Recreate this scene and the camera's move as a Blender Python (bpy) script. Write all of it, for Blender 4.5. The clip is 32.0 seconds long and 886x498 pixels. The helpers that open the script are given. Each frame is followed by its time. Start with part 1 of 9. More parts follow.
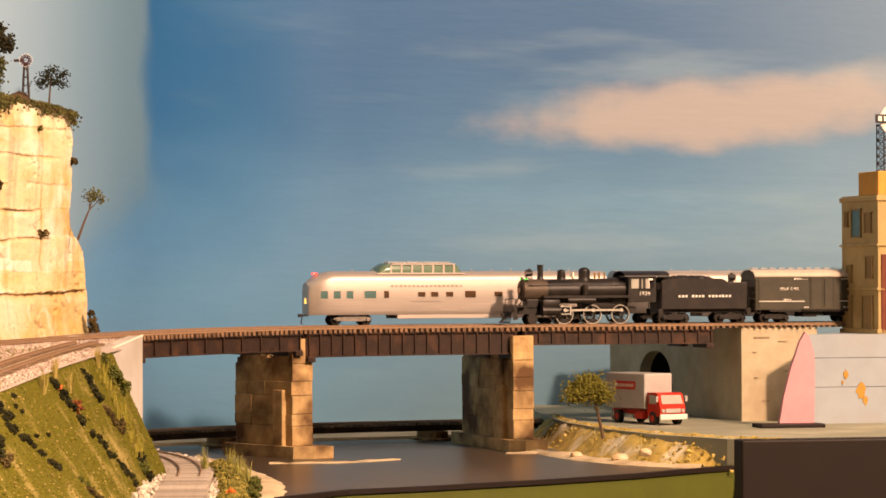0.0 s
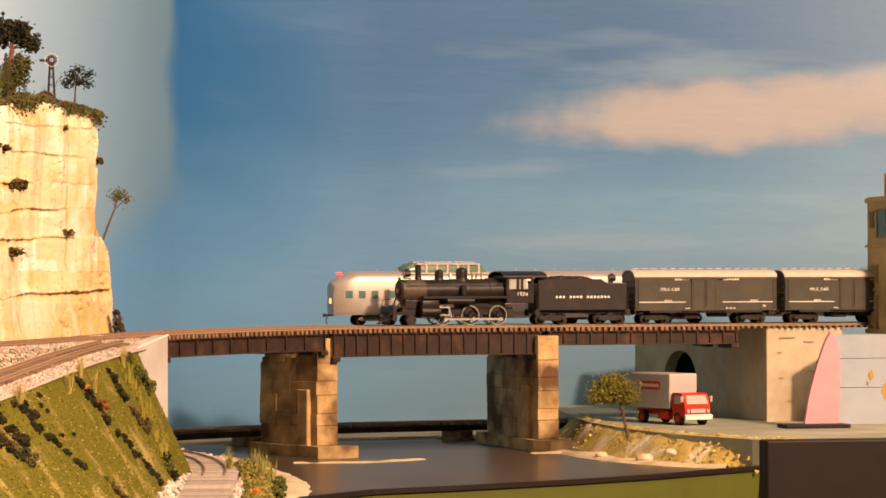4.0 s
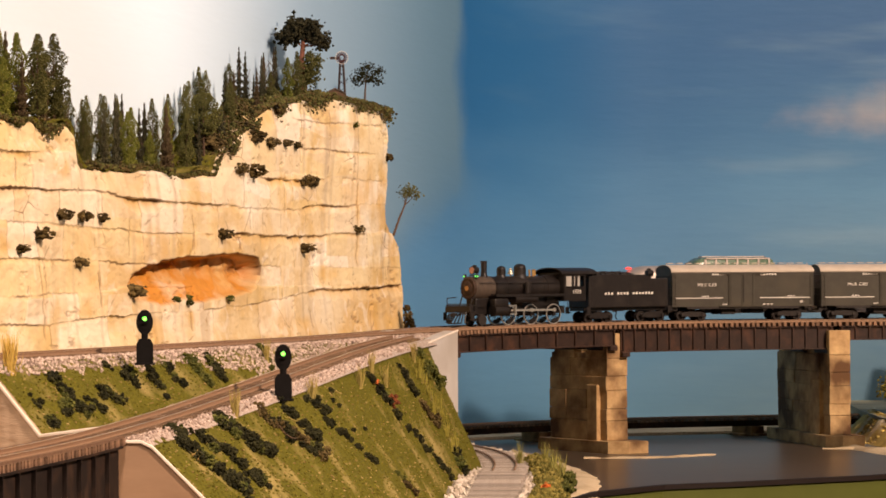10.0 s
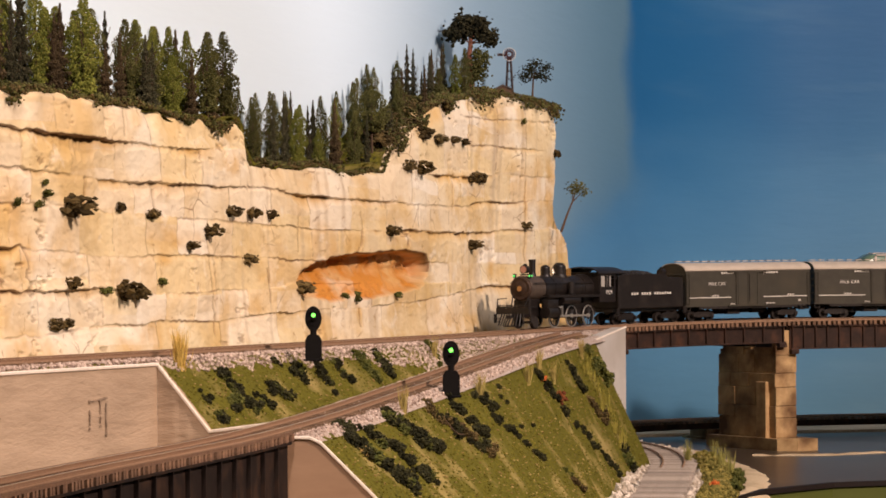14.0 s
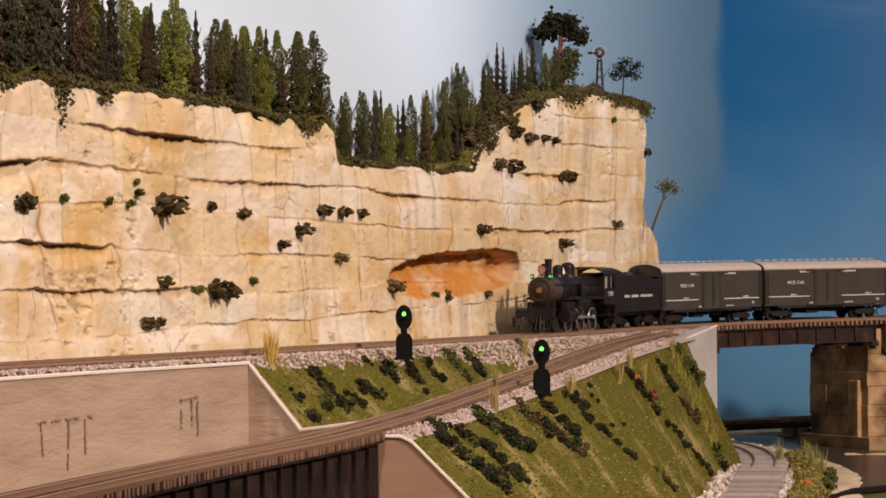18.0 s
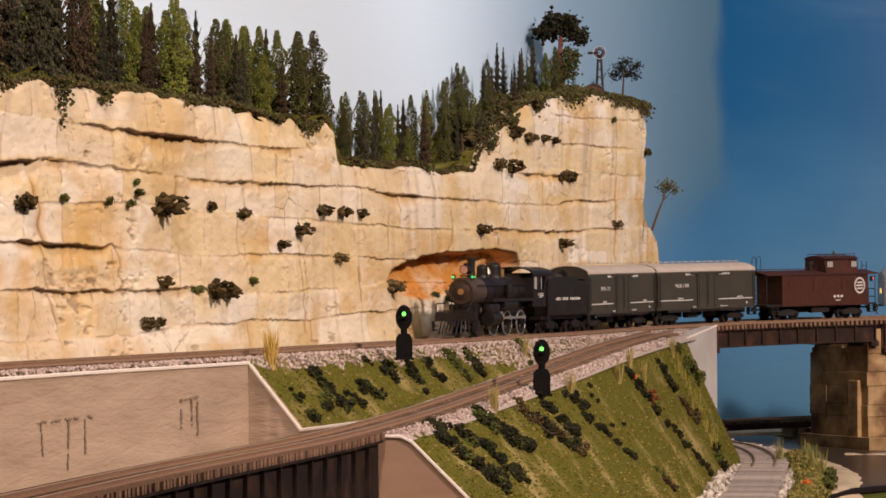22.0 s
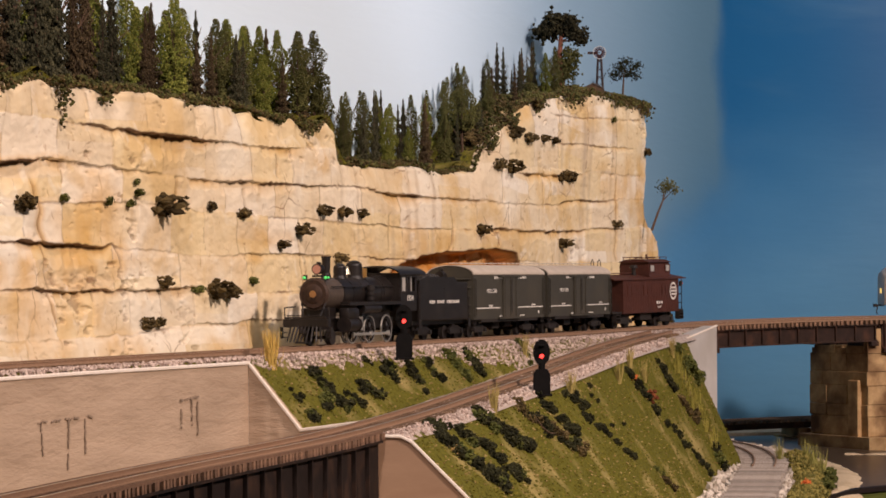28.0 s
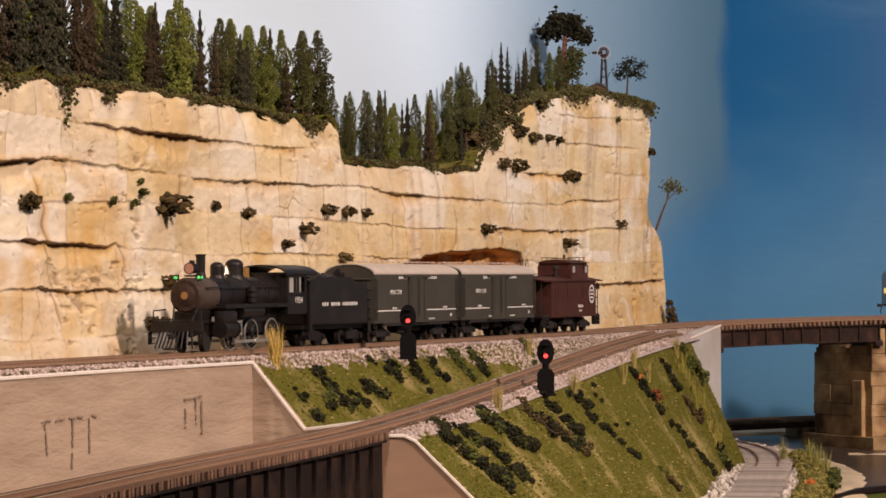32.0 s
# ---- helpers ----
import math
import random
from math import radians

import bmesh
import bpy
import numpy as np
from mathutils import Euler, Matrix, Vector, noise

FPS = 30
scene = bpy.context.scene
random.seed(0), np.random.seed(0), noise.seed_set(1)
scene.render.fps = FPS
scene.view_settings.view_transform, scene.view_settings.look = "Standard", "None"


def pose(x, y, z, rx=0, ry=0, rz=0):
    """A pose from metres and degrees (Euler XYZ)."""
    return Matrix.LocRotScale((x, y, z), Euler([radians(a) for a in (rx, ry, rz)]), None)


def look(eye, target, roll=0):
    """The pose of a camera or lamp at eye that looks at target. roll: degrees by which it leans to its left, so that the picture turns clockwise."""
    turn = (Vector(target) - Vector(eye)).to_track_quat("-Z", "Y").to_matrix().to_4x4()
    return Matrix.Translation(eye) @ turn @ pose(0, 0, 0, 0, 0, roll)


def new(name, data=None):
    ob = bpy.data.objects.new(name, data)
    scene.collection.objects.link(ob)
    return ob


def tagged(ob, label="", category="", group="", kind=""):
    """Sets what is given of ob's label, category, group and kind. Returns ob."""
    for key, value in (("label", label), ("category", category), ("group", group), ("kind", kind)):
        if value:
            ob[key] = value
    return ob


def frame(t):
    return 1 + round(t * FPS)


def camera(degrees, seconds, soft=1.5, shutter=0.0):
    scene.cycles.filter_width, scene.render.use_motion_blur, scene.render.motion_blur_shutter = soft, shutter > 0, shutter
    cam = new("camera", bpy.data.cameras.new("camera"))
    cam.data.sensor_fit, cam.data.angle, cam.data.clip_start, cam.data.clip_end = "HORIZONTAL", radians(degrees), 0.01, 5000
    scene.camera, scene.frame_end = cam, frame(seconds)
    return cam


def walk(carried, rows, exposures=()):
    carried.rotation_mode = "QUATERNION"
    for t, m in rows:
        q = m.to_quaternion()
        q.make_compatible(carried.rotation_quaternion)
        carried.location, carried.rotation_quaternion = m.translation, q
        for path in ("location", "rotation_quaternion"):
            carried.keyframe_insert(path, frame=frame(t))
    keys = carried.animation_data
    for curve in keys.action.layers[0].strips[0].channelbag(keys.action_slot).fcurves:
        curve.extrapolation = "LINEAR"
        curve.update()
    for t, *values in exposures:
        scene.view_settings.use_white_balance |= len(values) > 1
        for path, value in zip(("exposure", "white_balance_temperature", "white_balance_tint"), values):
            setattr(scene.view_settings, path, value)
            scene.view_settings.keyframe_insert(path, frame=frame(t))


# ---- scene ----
cam = camera(17.14, 32.0, soft=1.7, shutter=0.5)
ZC = 0.150          # eye height above the river, model in 1:87
AIM = [  # seconds, turn to the left, tilt up, roll, in degrees
    (0.0, -11.150, 0.758, 0.22), (1.0, -11.150, 0.758, 0.22), (2.0, -11.148, 0.755, 0.21), (2.5, -11.148, 0.754, 0.21), (3.5, -10.90, 0.752, 0.18),
    (4.5, -10.244, 0.745, 0.16), (5.0, -9.532, 0.708, 0.18), (5.5, -8.594, 0.707, 0.18), (6.0, -7.586, 0.705, 0.20),
    (6.5, -6.815, 0.694, 0.25), (7.0, -6.248, 0.683, 0.27), (7.5, -5.763, 0.673, 0.26), (8.0, -5.029, 0.670, 0.32), (8.5, -5.048, 0.686, 0.335), (9.0, -5.048, 0.687, 0.34),
    (9.5, -5.049, 0.686, 0.34), (10.0, -5.033, 0.686, 0.34), (10.5, -5.015, 0.692, 0.345), (11.0, -4.346, 0.675, 0.352), (11.5, -3.886, 0.660, 0.375),
    (12.0, -3.394, 0.651, 0.38), (12.5, -3.377, 0.648, 0.38), (13.0, -2.929, 0.654, 0.33), (13.5, -2.033, 0.641, 0.346), (14.0, -1.764, 0.638, 0.34),
    (14.5, -1.347, 0.623, 0.37), (15.0, -0.919, 0.615, 0.36), (15.5, -0.406, 0.616, 0.365), (16.1, -0.04, 0.620, 0.39), (16.6, -0.002, 0.622, 0.395),
    (17.5, -0.002, 0.623, 0.395), (25.5, -0.002, 0.623, 0.395), (31.5, -0.002, 0.623, 0.395), (31.7, 0.0, 0.623, 0.395), (32.0, 0.077, 0.616, 0.36)]


def aim(turn, tilt, roll):
    return (Matrix.Translation((0, 0, ZC)) @ Matrix.Rotation(radians(turn), 4, "Z") @ Matrix.Rotation(radians(tilt), 4, "X")
            @ Matrix.Rotation(radians(roll), 4, "Y") @ Matrix.Rotation(radians(90), 4, "X"))


walk(cam, [(t, aim(a, b, c)) for t, a, b, c in AIM],
     [(0, 0.00, 8100, 28), (6, -0.08, 8000, 27), (9, -0.44, 7050, 24), (11, -0.55, 6500, 22), (14, -0.76, 6050, 22), (17.5, -0.97, 5750, 22), (32, -0.97, 5750, 22)])

# ---- light: one warm key lamp and added fills, all unseen, high in the train room ----
world = bpy.data.worlds.new("room_air")
scene.world = world
world.use_nodes = True
world.node_tree.nodes["Background"].inputs[0].default_value = (0.9, 0.8, 0.7, 1)
world.node_tree.nodes["Background"].inputs[1].default_value = 0.01


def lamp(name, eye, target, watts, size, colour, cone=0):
    """A round unseen lamp; with a cone, in degrees, a spotlight."""
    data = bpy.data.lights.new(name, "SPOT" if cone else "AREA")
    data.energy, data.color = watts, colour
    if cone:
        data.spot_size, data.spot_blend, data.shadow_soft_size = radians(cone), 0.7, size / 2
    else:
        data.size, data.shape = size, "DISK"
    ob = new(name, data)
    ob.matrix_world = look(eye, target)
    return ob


# key lamp, unseen: placed by which faces are lit and where shadows fall
lamp("unseen_lamp", (1.42, 0.60, 1.25), (0.55, 2.6, 0.1), 99.0, 0.14, (1.0, 0.77, 0.56))
# added fill spot for the near walls and trees; its cone misses the piers
lamp("fill_spot", (-0.10, 0.35, 1.25), (-0.06, 1.62, 0.10), 110.0, 0.14, (1.0, 0.82, 0.65), 29)
# added fill lamp that brightens the backdrop and the car roofs
lamp("unseen_lamp", (1.15, 1.85, 1.20), (0.95, 3.0, 0.20), 10.5, 0.30, (1.0, 0.88, 0.74))
# added fill spot that brightens the white wall behind the cliff
lamp("fill_spot", (0.75, 1.10, 1.22), (0.06, 2.45, 0.47), 45.0, 0.12, (1.0, 0.97, 0.94), 28)


# ---- materials ----
def rgb(c):
    return (*c, 1.0)


def mat(name, a, b=None, rough=0.6, metal=0.0, scale=300.0, bump=0.25, stain=None, stain_scale=40.0, stain_low=0.5, stain_high=0.7,
        stretch=(1, 1, 1), vary=0.0, depth=0.0006, coords="Object", spec=0.22):
    m = bpy.data.materials.new(name)
    m.use_nodes = True
    nt = m.node_tree
    bs = nt.nodes["Principled BSDF"]
    bs.inputs["Roughness"].default_value, bs.inputs["Metallic"].default_value = rough, metal
    bs.inputs["Specular IOR Level"].default_value = spec
    b = b or tuple(v * 0.7 for v in a)
    tc = nt.nodes.new("ShaderNodeTexCoord")
    mp = nt.nodes.new("ShaderNodeMapping")
    mp.inputs["Scale"].default_value = stretch
    nt.links.new(tc.outputs[coords], mp.inputs["Vector"])
    n1 = nt.nodes.new("ShaderNodeTexNoise")
    n1.inputs["Scale"].default_value, n1.inputs["Detail"].default_value, n1.inputs["Roughness"].default_value = scale, 6, 0.65
    nt.links.new(mp.outputs[0], n1.inputs["Vector"])
    mix = nt.nodes.new("ShaderNodeMix")
    mix.data_type = "RGBA"
    mix.inputs["A"].default_value, mix.inputs["B"].default_value = rgb(a), rgb(b)
    rmp = nt.nodes.new("ShaderNodeMapRange")
    rmp.inputs["From Min"].default_value, rmp.inputs["From Max"].default_value = 0.32, 0.68
    nt.links.new(n1.outputs["Fac"], rmp.inputs["Value"])
    nt.links.new(rmp.outputs[0], mix.inputs["Factor"])
    out = mix.outputs["Result"]
    if stain:
        n2 = nt.nodes.new("ShaderNodeTexNoise")
        n2.inputs["Scale"].default_value, n2.inputs["Detail"].default_value = stain_scale, 5
        nt.links.new(mp.outputs[0], n2.inputs["Vector"])
        r2 = nt.nodes.new("ShaderNodeMapRange")
        r2.inputs["From Min"].default_value, r2.inputs["From Max"].default_value = stain_low, stain_high
        nt.links.new(n2.outputs["Fac"], r2.inputs["Value"])
        mx = nt.nodes.new("ShaderNodeMix")
        mx.data_type = "RGBA"
        nt.links.new(r2.outputs[0], mx.inputs["Factor"])
        nt.links.new(out, mx.inputs["A"])
        mx.inputs["B"].default_value = rgb(stain)
        out = mx.outputs["Result"]
    if vary:
        oi = nt.nodes.new("ShaderNodeObjectInfo")
        mr = nt.nodes.new("ShaderNodeMapRange")
        mr.inputs["To Min"].default_value, mr.inputs["To Max"].default_value = 1 - vary, 1 + vary
        nt.links.new(oi.outputs["Random"], mr.inputs["Value"])
        hsv = nt.nodes.new("ShaderNodeHueSaturation")
        nt.links.new(mr.outputs[0], hsv.inputs["Value"])
        nt.links.new(out, hsv.inputs["Color"])
        out = hsv.outputs["Color"]
    nt.links.new(out, bs.inputs["Base Color"])
    if bump:
        bp = nt.nodes.new("ShaderNodeBump")
        bp.inputs["Strength"].default_value, bp.inputs["Distance"].default_value = bump, depth
        nt.links.new(n1.outputs["Fac"], bp.inputs["Height"])
        nt.links.new(bp.outputs[0], bs.inputs["Normal"])
    return m


def glow(name, colour, strength):
    m = bpy.data.materials.new(name)
    m.use_nodes = True
    bs = m.node_tree.nodes["Principled BSDF"]
    bs.inputs["Base Color"].default_value = rgb(colour)
    bs.inputs["Emission Color"].default_value = rgb(colour)
    bs.inputs["Emission Strength"].default_value = strength
    bs.inputs["Roughness"].default_value = 0.2
    return m


def leafy(name, dark, light, vary=0.25):
    """Foliage whose clumps differ in tone, piece by piece."""
    m = bpy.data.materials.new(name)
    m.use_nodes = True
    nt = m.node_tree
    bs = nt.nodes["Principled BSDF"]
    bs.inputs["Roughness"].default_value = 0.85
    bs.inputs["Specular IOR Level"].default_value = 0.15
    ge = nt.nodes.new("ShaderNodeNewGeometry")
    mix = nt.nodes.new("ShaderNodeMix")
    mix.data_type = "RGBA"
    mix.inputs["A"].default_value, mix.inputs["B"].default_value = rgb(dark), rgb(light)
    nt.links.new(ge.outputs["Random Per Island"], mix.inputs["Factor"])
    oi = nt.nodes.new("ShaderNodeObjectInfo")
    mr = nt.nodes.new("ShaderNodeMapRange")
    mr.inputs["To Min"].default_value, mr.inputs["To Max"].default_value = 1 - vary, 1 + vary
    nt.links.new(oi.outputs["Random"], mr.inputs["Value"])
    hsv = nt.nodes.new("ShaderNodeHueSaturation")
    nt.links.new(mr.outputs[0], hsv.inputs["Value"])
    nt.links.new(mix.outputs["Result"], hsv.inputs["Color"])
    nt.links.new(hsv.outputs[0], bs.inputs["Base Color"])
    return m


M_RAIL = mat("weathered_rail", (0.34, 0.21, 0.125), (0.21, 0.13, 0.08), 0.6, 0.0, 900, 0.1)
M_RAILTOP = mat("polished_rail_head", (0.55, 0.50, 0.45), (0.42, 0.38, 0.33), 0.3, 1.0, 900, 0.05)
M_TIE = mat("dark_tie", (0.25, 0.16, 0.095), (0.12, 0.078, 0.05), 0.8, 0, 900, 0.3, vary=0.3)
M_BTIE = mat("bridge_tie", (0.25, 0.145, 0.085), (0.11, 0.065, 0.042), 0.8, 0, 700, 0.3, vary=0.35)
M_BALLAST = mat("pale_ballast", (0.48, 0.39, 0.32), (0.28, 0.21, 0.17), 0.9, 0, 500, 0.5, stain=(0.62, 0.55, 0.5), stain_scale=700)
M_GIRDER = mat("rusty_brown_girder", (0.046, 0.026, 0.019), (0.024, 0.015, 0.012), 0.55, 0.1, 150, 0.15, stain=(0.085, 0.04, 0.024), stain_scale=60)
M_PIER = mat("weathered_stone", (0.60, 0.41, 0.20), (0.34, 0.205, 0.09), 0.85, 0, 70, 0.6, stain=(0.125, 0.065, 0.03), stain_scale=24, stain_low=0.46, stain_high=0.62, depth=0.0018, vary=0.12)
M_CONC = mat("grey_concrete", (0.50, 0.375, 0.26), (0.38, 0.28, 0.19), 0.9, 0, 20, 0.6, stain=(0.29, 0.195, 0.12), stain_scale=9, stain_low=0.55, stain_high=0.75, depth=0.0055, spec=0.2, stretch=(0.55, 0.55, 2.0))
M_TANCONC = mat("tan_concrete", (0.50, 0.43, 0.30), (0.41, 0.34, 0.23), 0.85, 0, 50, 0.25, stain=(0.34, 0.26, 0.17), stain_scale=16)
M_GRASS = mat("turf", (0.155, 0.14, 0.017), (0.078, 0.075, 0.010), 0.95, 0, 420, 0.9, stain=(0.33, 0.26, 0.09), stain_scale=30, stain_low=0.52, stain_high=0.72, depth=0.0012, spec=0.1)
M_SAND = mat("sand", (0.62, 0.50, 0.33), (0.48, 0.36, 0.22), 0.95, 0, 500, 0.5, stain=(0.36, 0.27, 0.16), stain_scale=25, depth=0.0008)
M_BLACK = mat("engine_black", (0.016, 0.0115, 0.0095), (0.009, 0.007, 0.006), 0.45, 0.0, 250, 0.06, stain=(0.026, 0.020, 0.016), stain_scale=70, spec=0.35)
M_SOOT = mat("sooty_smokebox", (0.070, 0.040, 0.026), (0.035, 0.022, 0.016), 0.6, 0.1, 300, 0.1)
M_STEEL = mat("bright_wheel_steel", (0.72, 0.68, 0.60), (0.55, 0.52, 0.46), 0.35, 0.8, 600, 0.05)
M_GREEN = mat("pullman_green_paint", (0.062, 0.056, 0.042), (0.05, 0.045, 0.034), 0.5, 0, 160, 0.05, stain=(0.075, 0.064, 0.045), stain_scale=40)
M_ROOF = mat("dusty_pale_roof", (0.55, 0.47, 0.38), (0.46, 0.39, 0.31), 0.7, 0, 120, 0.1)
M_CABOOSE = mat("caboose_red", (0.085, 0.030, 0.020), (0.062, 0.022, 0.015), 0.6, 0, 200, 0.1, stain=(0.06, 0.025, 0.02), stain_scale=50)
M_WHITE = mat("white_lettering", (0.80, 0.76, 0.68), (0.70, 0.66, 0.58), 0.6, 0, 500, 0)
M_SILVER = mat("brushed_silver", (0.54, 0.47, 0.42), (0.45, 0.39, 0.345), 0.46, 0.5, 300, 0.08, stretch=(0.1, 1, 6))
M_TRUCKDARK = mat("dark_running_gear", (0.035, 0.028, 0.024), (0.02, 0.017, 0.015), 0.6, 0, 400, 0.1)
M_WATER = mat("glossy_river", (0.085, 0.060, 0.040), (0.055, 0.040, 0.028), 0.30, 0, 14, 0.15, stain=(0.085, 0.060, 0.038), stain_scale=6, depth=0.002, spec=0.22)
M_PAINTGREEN = mat("green_fascia_paint", (0.092, 0.105, 0.020), (0.08, 0.092, 0.017), 0.6, 0, 30, 0.05)
M_FASCIA = mat("dark_brown_fascia", (0.017, 0.0105, 0.008), (0.013, 0.008, 0.0065), 0.6, 0, 40, 0.05)
M_ROOM = mat("room_wall_paint", (0.16, 0.14, 0.12), (0.13, 0.115, 0.10), 0.9, 0, 5, 0.02)
M_CARPET = mat("dark_carpet", (0.09, 0.08, 0.075), (0.06, 0.055, 0.05), 0.95, 0, 200, 0.4)


# ---- mesh tools ----
def box(bm, c, s, rot=None, bevel=0.0):
    """A box with centre c and full sizes s; the bevel is cut as chamfered upright edges."""
    m = Matrix.Translation(c) @ (rot or Matrix.Identity(4)) @ Matrix.Diagonal((*s, 1))
    r = bmesh.ops.create_cube(bm, size=1, matrix=m)
    if bevel:
        es = list({e for v in r["verts"] for e in v.link_edges})
        bmesh.ops.bevel(bm, geom=es, offset=bevel, segments=2, affect="EDGES", profile=0.5)
    return r["verts"]


def rod(bm, a, b, r0, r1=None, n=10, caps=True):
    a, b = Vector(a), Vector(b)
    d = b - a
    m = Matrix.Translation((a + b) / 2) @ d.to_track_quat("Z", "Y").to_matrix().to_4x4()
    return bmesh.ops.create_cone(bm, cap_ends=caps, cap_tris=False, segments=n, radius1=r0, radius2=r0 if r1 is None else r1, depth=d.length, matrix=m)["verts"]


def ball(bm, c, r, squash=(1, 1, 1), u=12, v=8):
    return bmesh.ops.create_uvsphere(bm, u_segments=u, v_segments=v, radius=r, matrix=Matrix.Translation(c) @ Matrix.Diagonal((*squash, 1)))["verts"]


def ring(bm, c, r, tube, axis="Y", n=20, k=6):
    """A torus about the axis."""
    vs = []
    for i in range(n):
        a = 2 * math.pi * i / n
        row = []
        for j in range(k):
            b = 2 * math.pi * j / k
            q = (r + tube * math.cos(b))
            p = Vector((q * math.cos(a), tube * math.sin(b), q * math.sin(a)))
            if axis == "X":
                p = Vector((p.y, p.x, p.z))
            if axis == "Z":
                p = Vector((p.x, p.z, p.y))
            row.append(bm.verts.new(p + Vector(c)))
        vs.append(row)
    for i in range(n):
        for j in range(k):
            bm.faces.new((vs[i][j], vs[(i + 1) % n][j], vs[(i + 1) % n][(j + 1) % k], vs[i][(j + 1) % k]))


def prism(bm, outline, y0, y1, plane="xz"):
    """Extrudes a closed outline between y0 and y1, across the plane named."""
    def p(a, b, y):
        return (a, y, b) if plane == "xz" else ((y, a, b) if plane == "yz" else (a, b, y))
    f0 = [bm.verts.new(p(a, b, y0)) for a, b in outline]
    f1 = [bm.verts.new(p(a, b, y1)) for a, b in outline]
    n = len(outline)
    bm.faces.new(f0)
    bm.faces.new(f1[::-1])
    for i in range(n):
        bm.faces.new((f0[i], f0[(i + 1) % n], f1[(i + 1) % n], f1[i]))


def mesh_of(name, bm, material, smooth=False):
    bmesh.ops.recalc_face_normals(bm, faces=bm.faces[:])
    me = bpy.data.meshes.new(name)
    bm.to_mesh(me)
    bm.free()
    for m in (material if isinstance(material, (list, tuple)) else [material]):
        me.materials.append(m)
    if smooth:
        me.polygons.foreach_set("use_smooth", [True] * len(me.polygons))
        me.set_sharp_from_angle(angle=radians(40))
    return me


def part(name, bm, material, parent, label="", m=None, smooth=False):
    ob = new(name, mesh_of(name, bm, material, smooth))
    ob.parent = parent
    if m is not None:
        ob.matrix_basis = m
    if label:
        tagged(ob, label)
    return ob


def piece(name, me, parent, m, label=""):
    ob = new(name, me)
    ob.parent = parent
    ob.matrix_basis = m
    if label:
        tagged(ob, label)
    return ob


def thing(name, label, category, group="", m=None, kind=""):
    ob = new(name)
    ob.empty_display_size = 0.01
    if m is not None:
        ob.matrix_basis = m
    return tagged(ob, label, category, group, kind)


def solid(name, bm, material, label, category, kind="structure", smooth=False, m=None):
    ob = new(name, mesh_of(name, bm, material, smooth))
    if m is not None:
        ob.matrix_basis = m
    return tagged(ob, label, category, "", kind)


def lerp(x, pts):
    """Piecewise straight function through pts."""
    return float(np.interp(x, [p[0] for p in pts], [p[1] for p in pts]))


def smooth01(x):
    x = min(max(x, 0.0), 1.0)
    return x * x * (3 - 2 * x)


# ---- the three lines of track, in plan ----
SX, SY, HEAD0, HEAD1, RAD = 0.1137, 2.3021, radians(67.998), radians(5.704), 0.5788


def main_at(u):
    """Upper line: place, heading and rail height at u metres; it runs straight by the cliff, then curves over the bridge."""
    arc = RAD * (HEAD0 - HEAD1)
    if u < 0:
        x, y, h = SX + u * math.cos(HEAD0), SY + u * math.sin(HEAD0), HEAD0
    else:
        h = HEAD0 - min(u, arc) / RAD
        x, y = SX + RAD * (math.sin(HEAD0) - math.sin(h)), SY + RAD * (math.cos(h) - math.cos(HEAD0))
        e = max(u - arc, 0)
        x, y = x + e * math.cos(h), y + e * math.sin(h)
    return x, y, h, 0.1106 + 0.0052 * smooth01((u + 0.1) / 0.6)


def back_at(u):
    """Second bridge track, behind the first, which joins it at the switch by the cliff."""
    x, y, h, z = main_at(u)
    d = 0.066 * smooth01((u - 0.02) / 0.42)
    x2, y2, h2, z2 = main_at(u + 0.002)
    d2 = 0.066 * smooth01((u + 0.002 - 0.02) / 0.42)
    p = (x - d * math.sin(h), y + d * math.cos(h))
    q = (x2 - d2 * math.sin(h2), y2 + d2 * math.cos(h2))
    return p[0], p[1], math.atan2(q[1] - p[1], q[0] - p[0]), z


def branch_x(y):
    return lerp(y, [(0.5, -0.262), (0.80, -0.202), (1.03, -0.155), (1.2, -0.1195), (1.5, -0.0435), (1.88, 0.060), (2.15, 0.1215), (2.36, 0.178), (2.5, 0.225)])


def branch_at(y):
    """Lower line: it leaves the switch, falls towards the camera and levels out on the front bridge."""
    ys = [y - 0.06, y - 0.03, y, y + 0.03, y + 0.06]
    x = sum(branch_x(v) for v in ys) / 5
    xb = sum(branch_x(v + 0.004) for v in ys) / 5
    z = sum(lerp(v, [(0.5, 0.0735), (1.45, 0.0752), (1.6, 0.0795), (1.9, 0.0945), (2.2, 0.1055), (2.36, 0.1105), (2.5, 0.112)]) for v in ys) / 5
    return x, y, math.atan2(0.004, xb - x), z


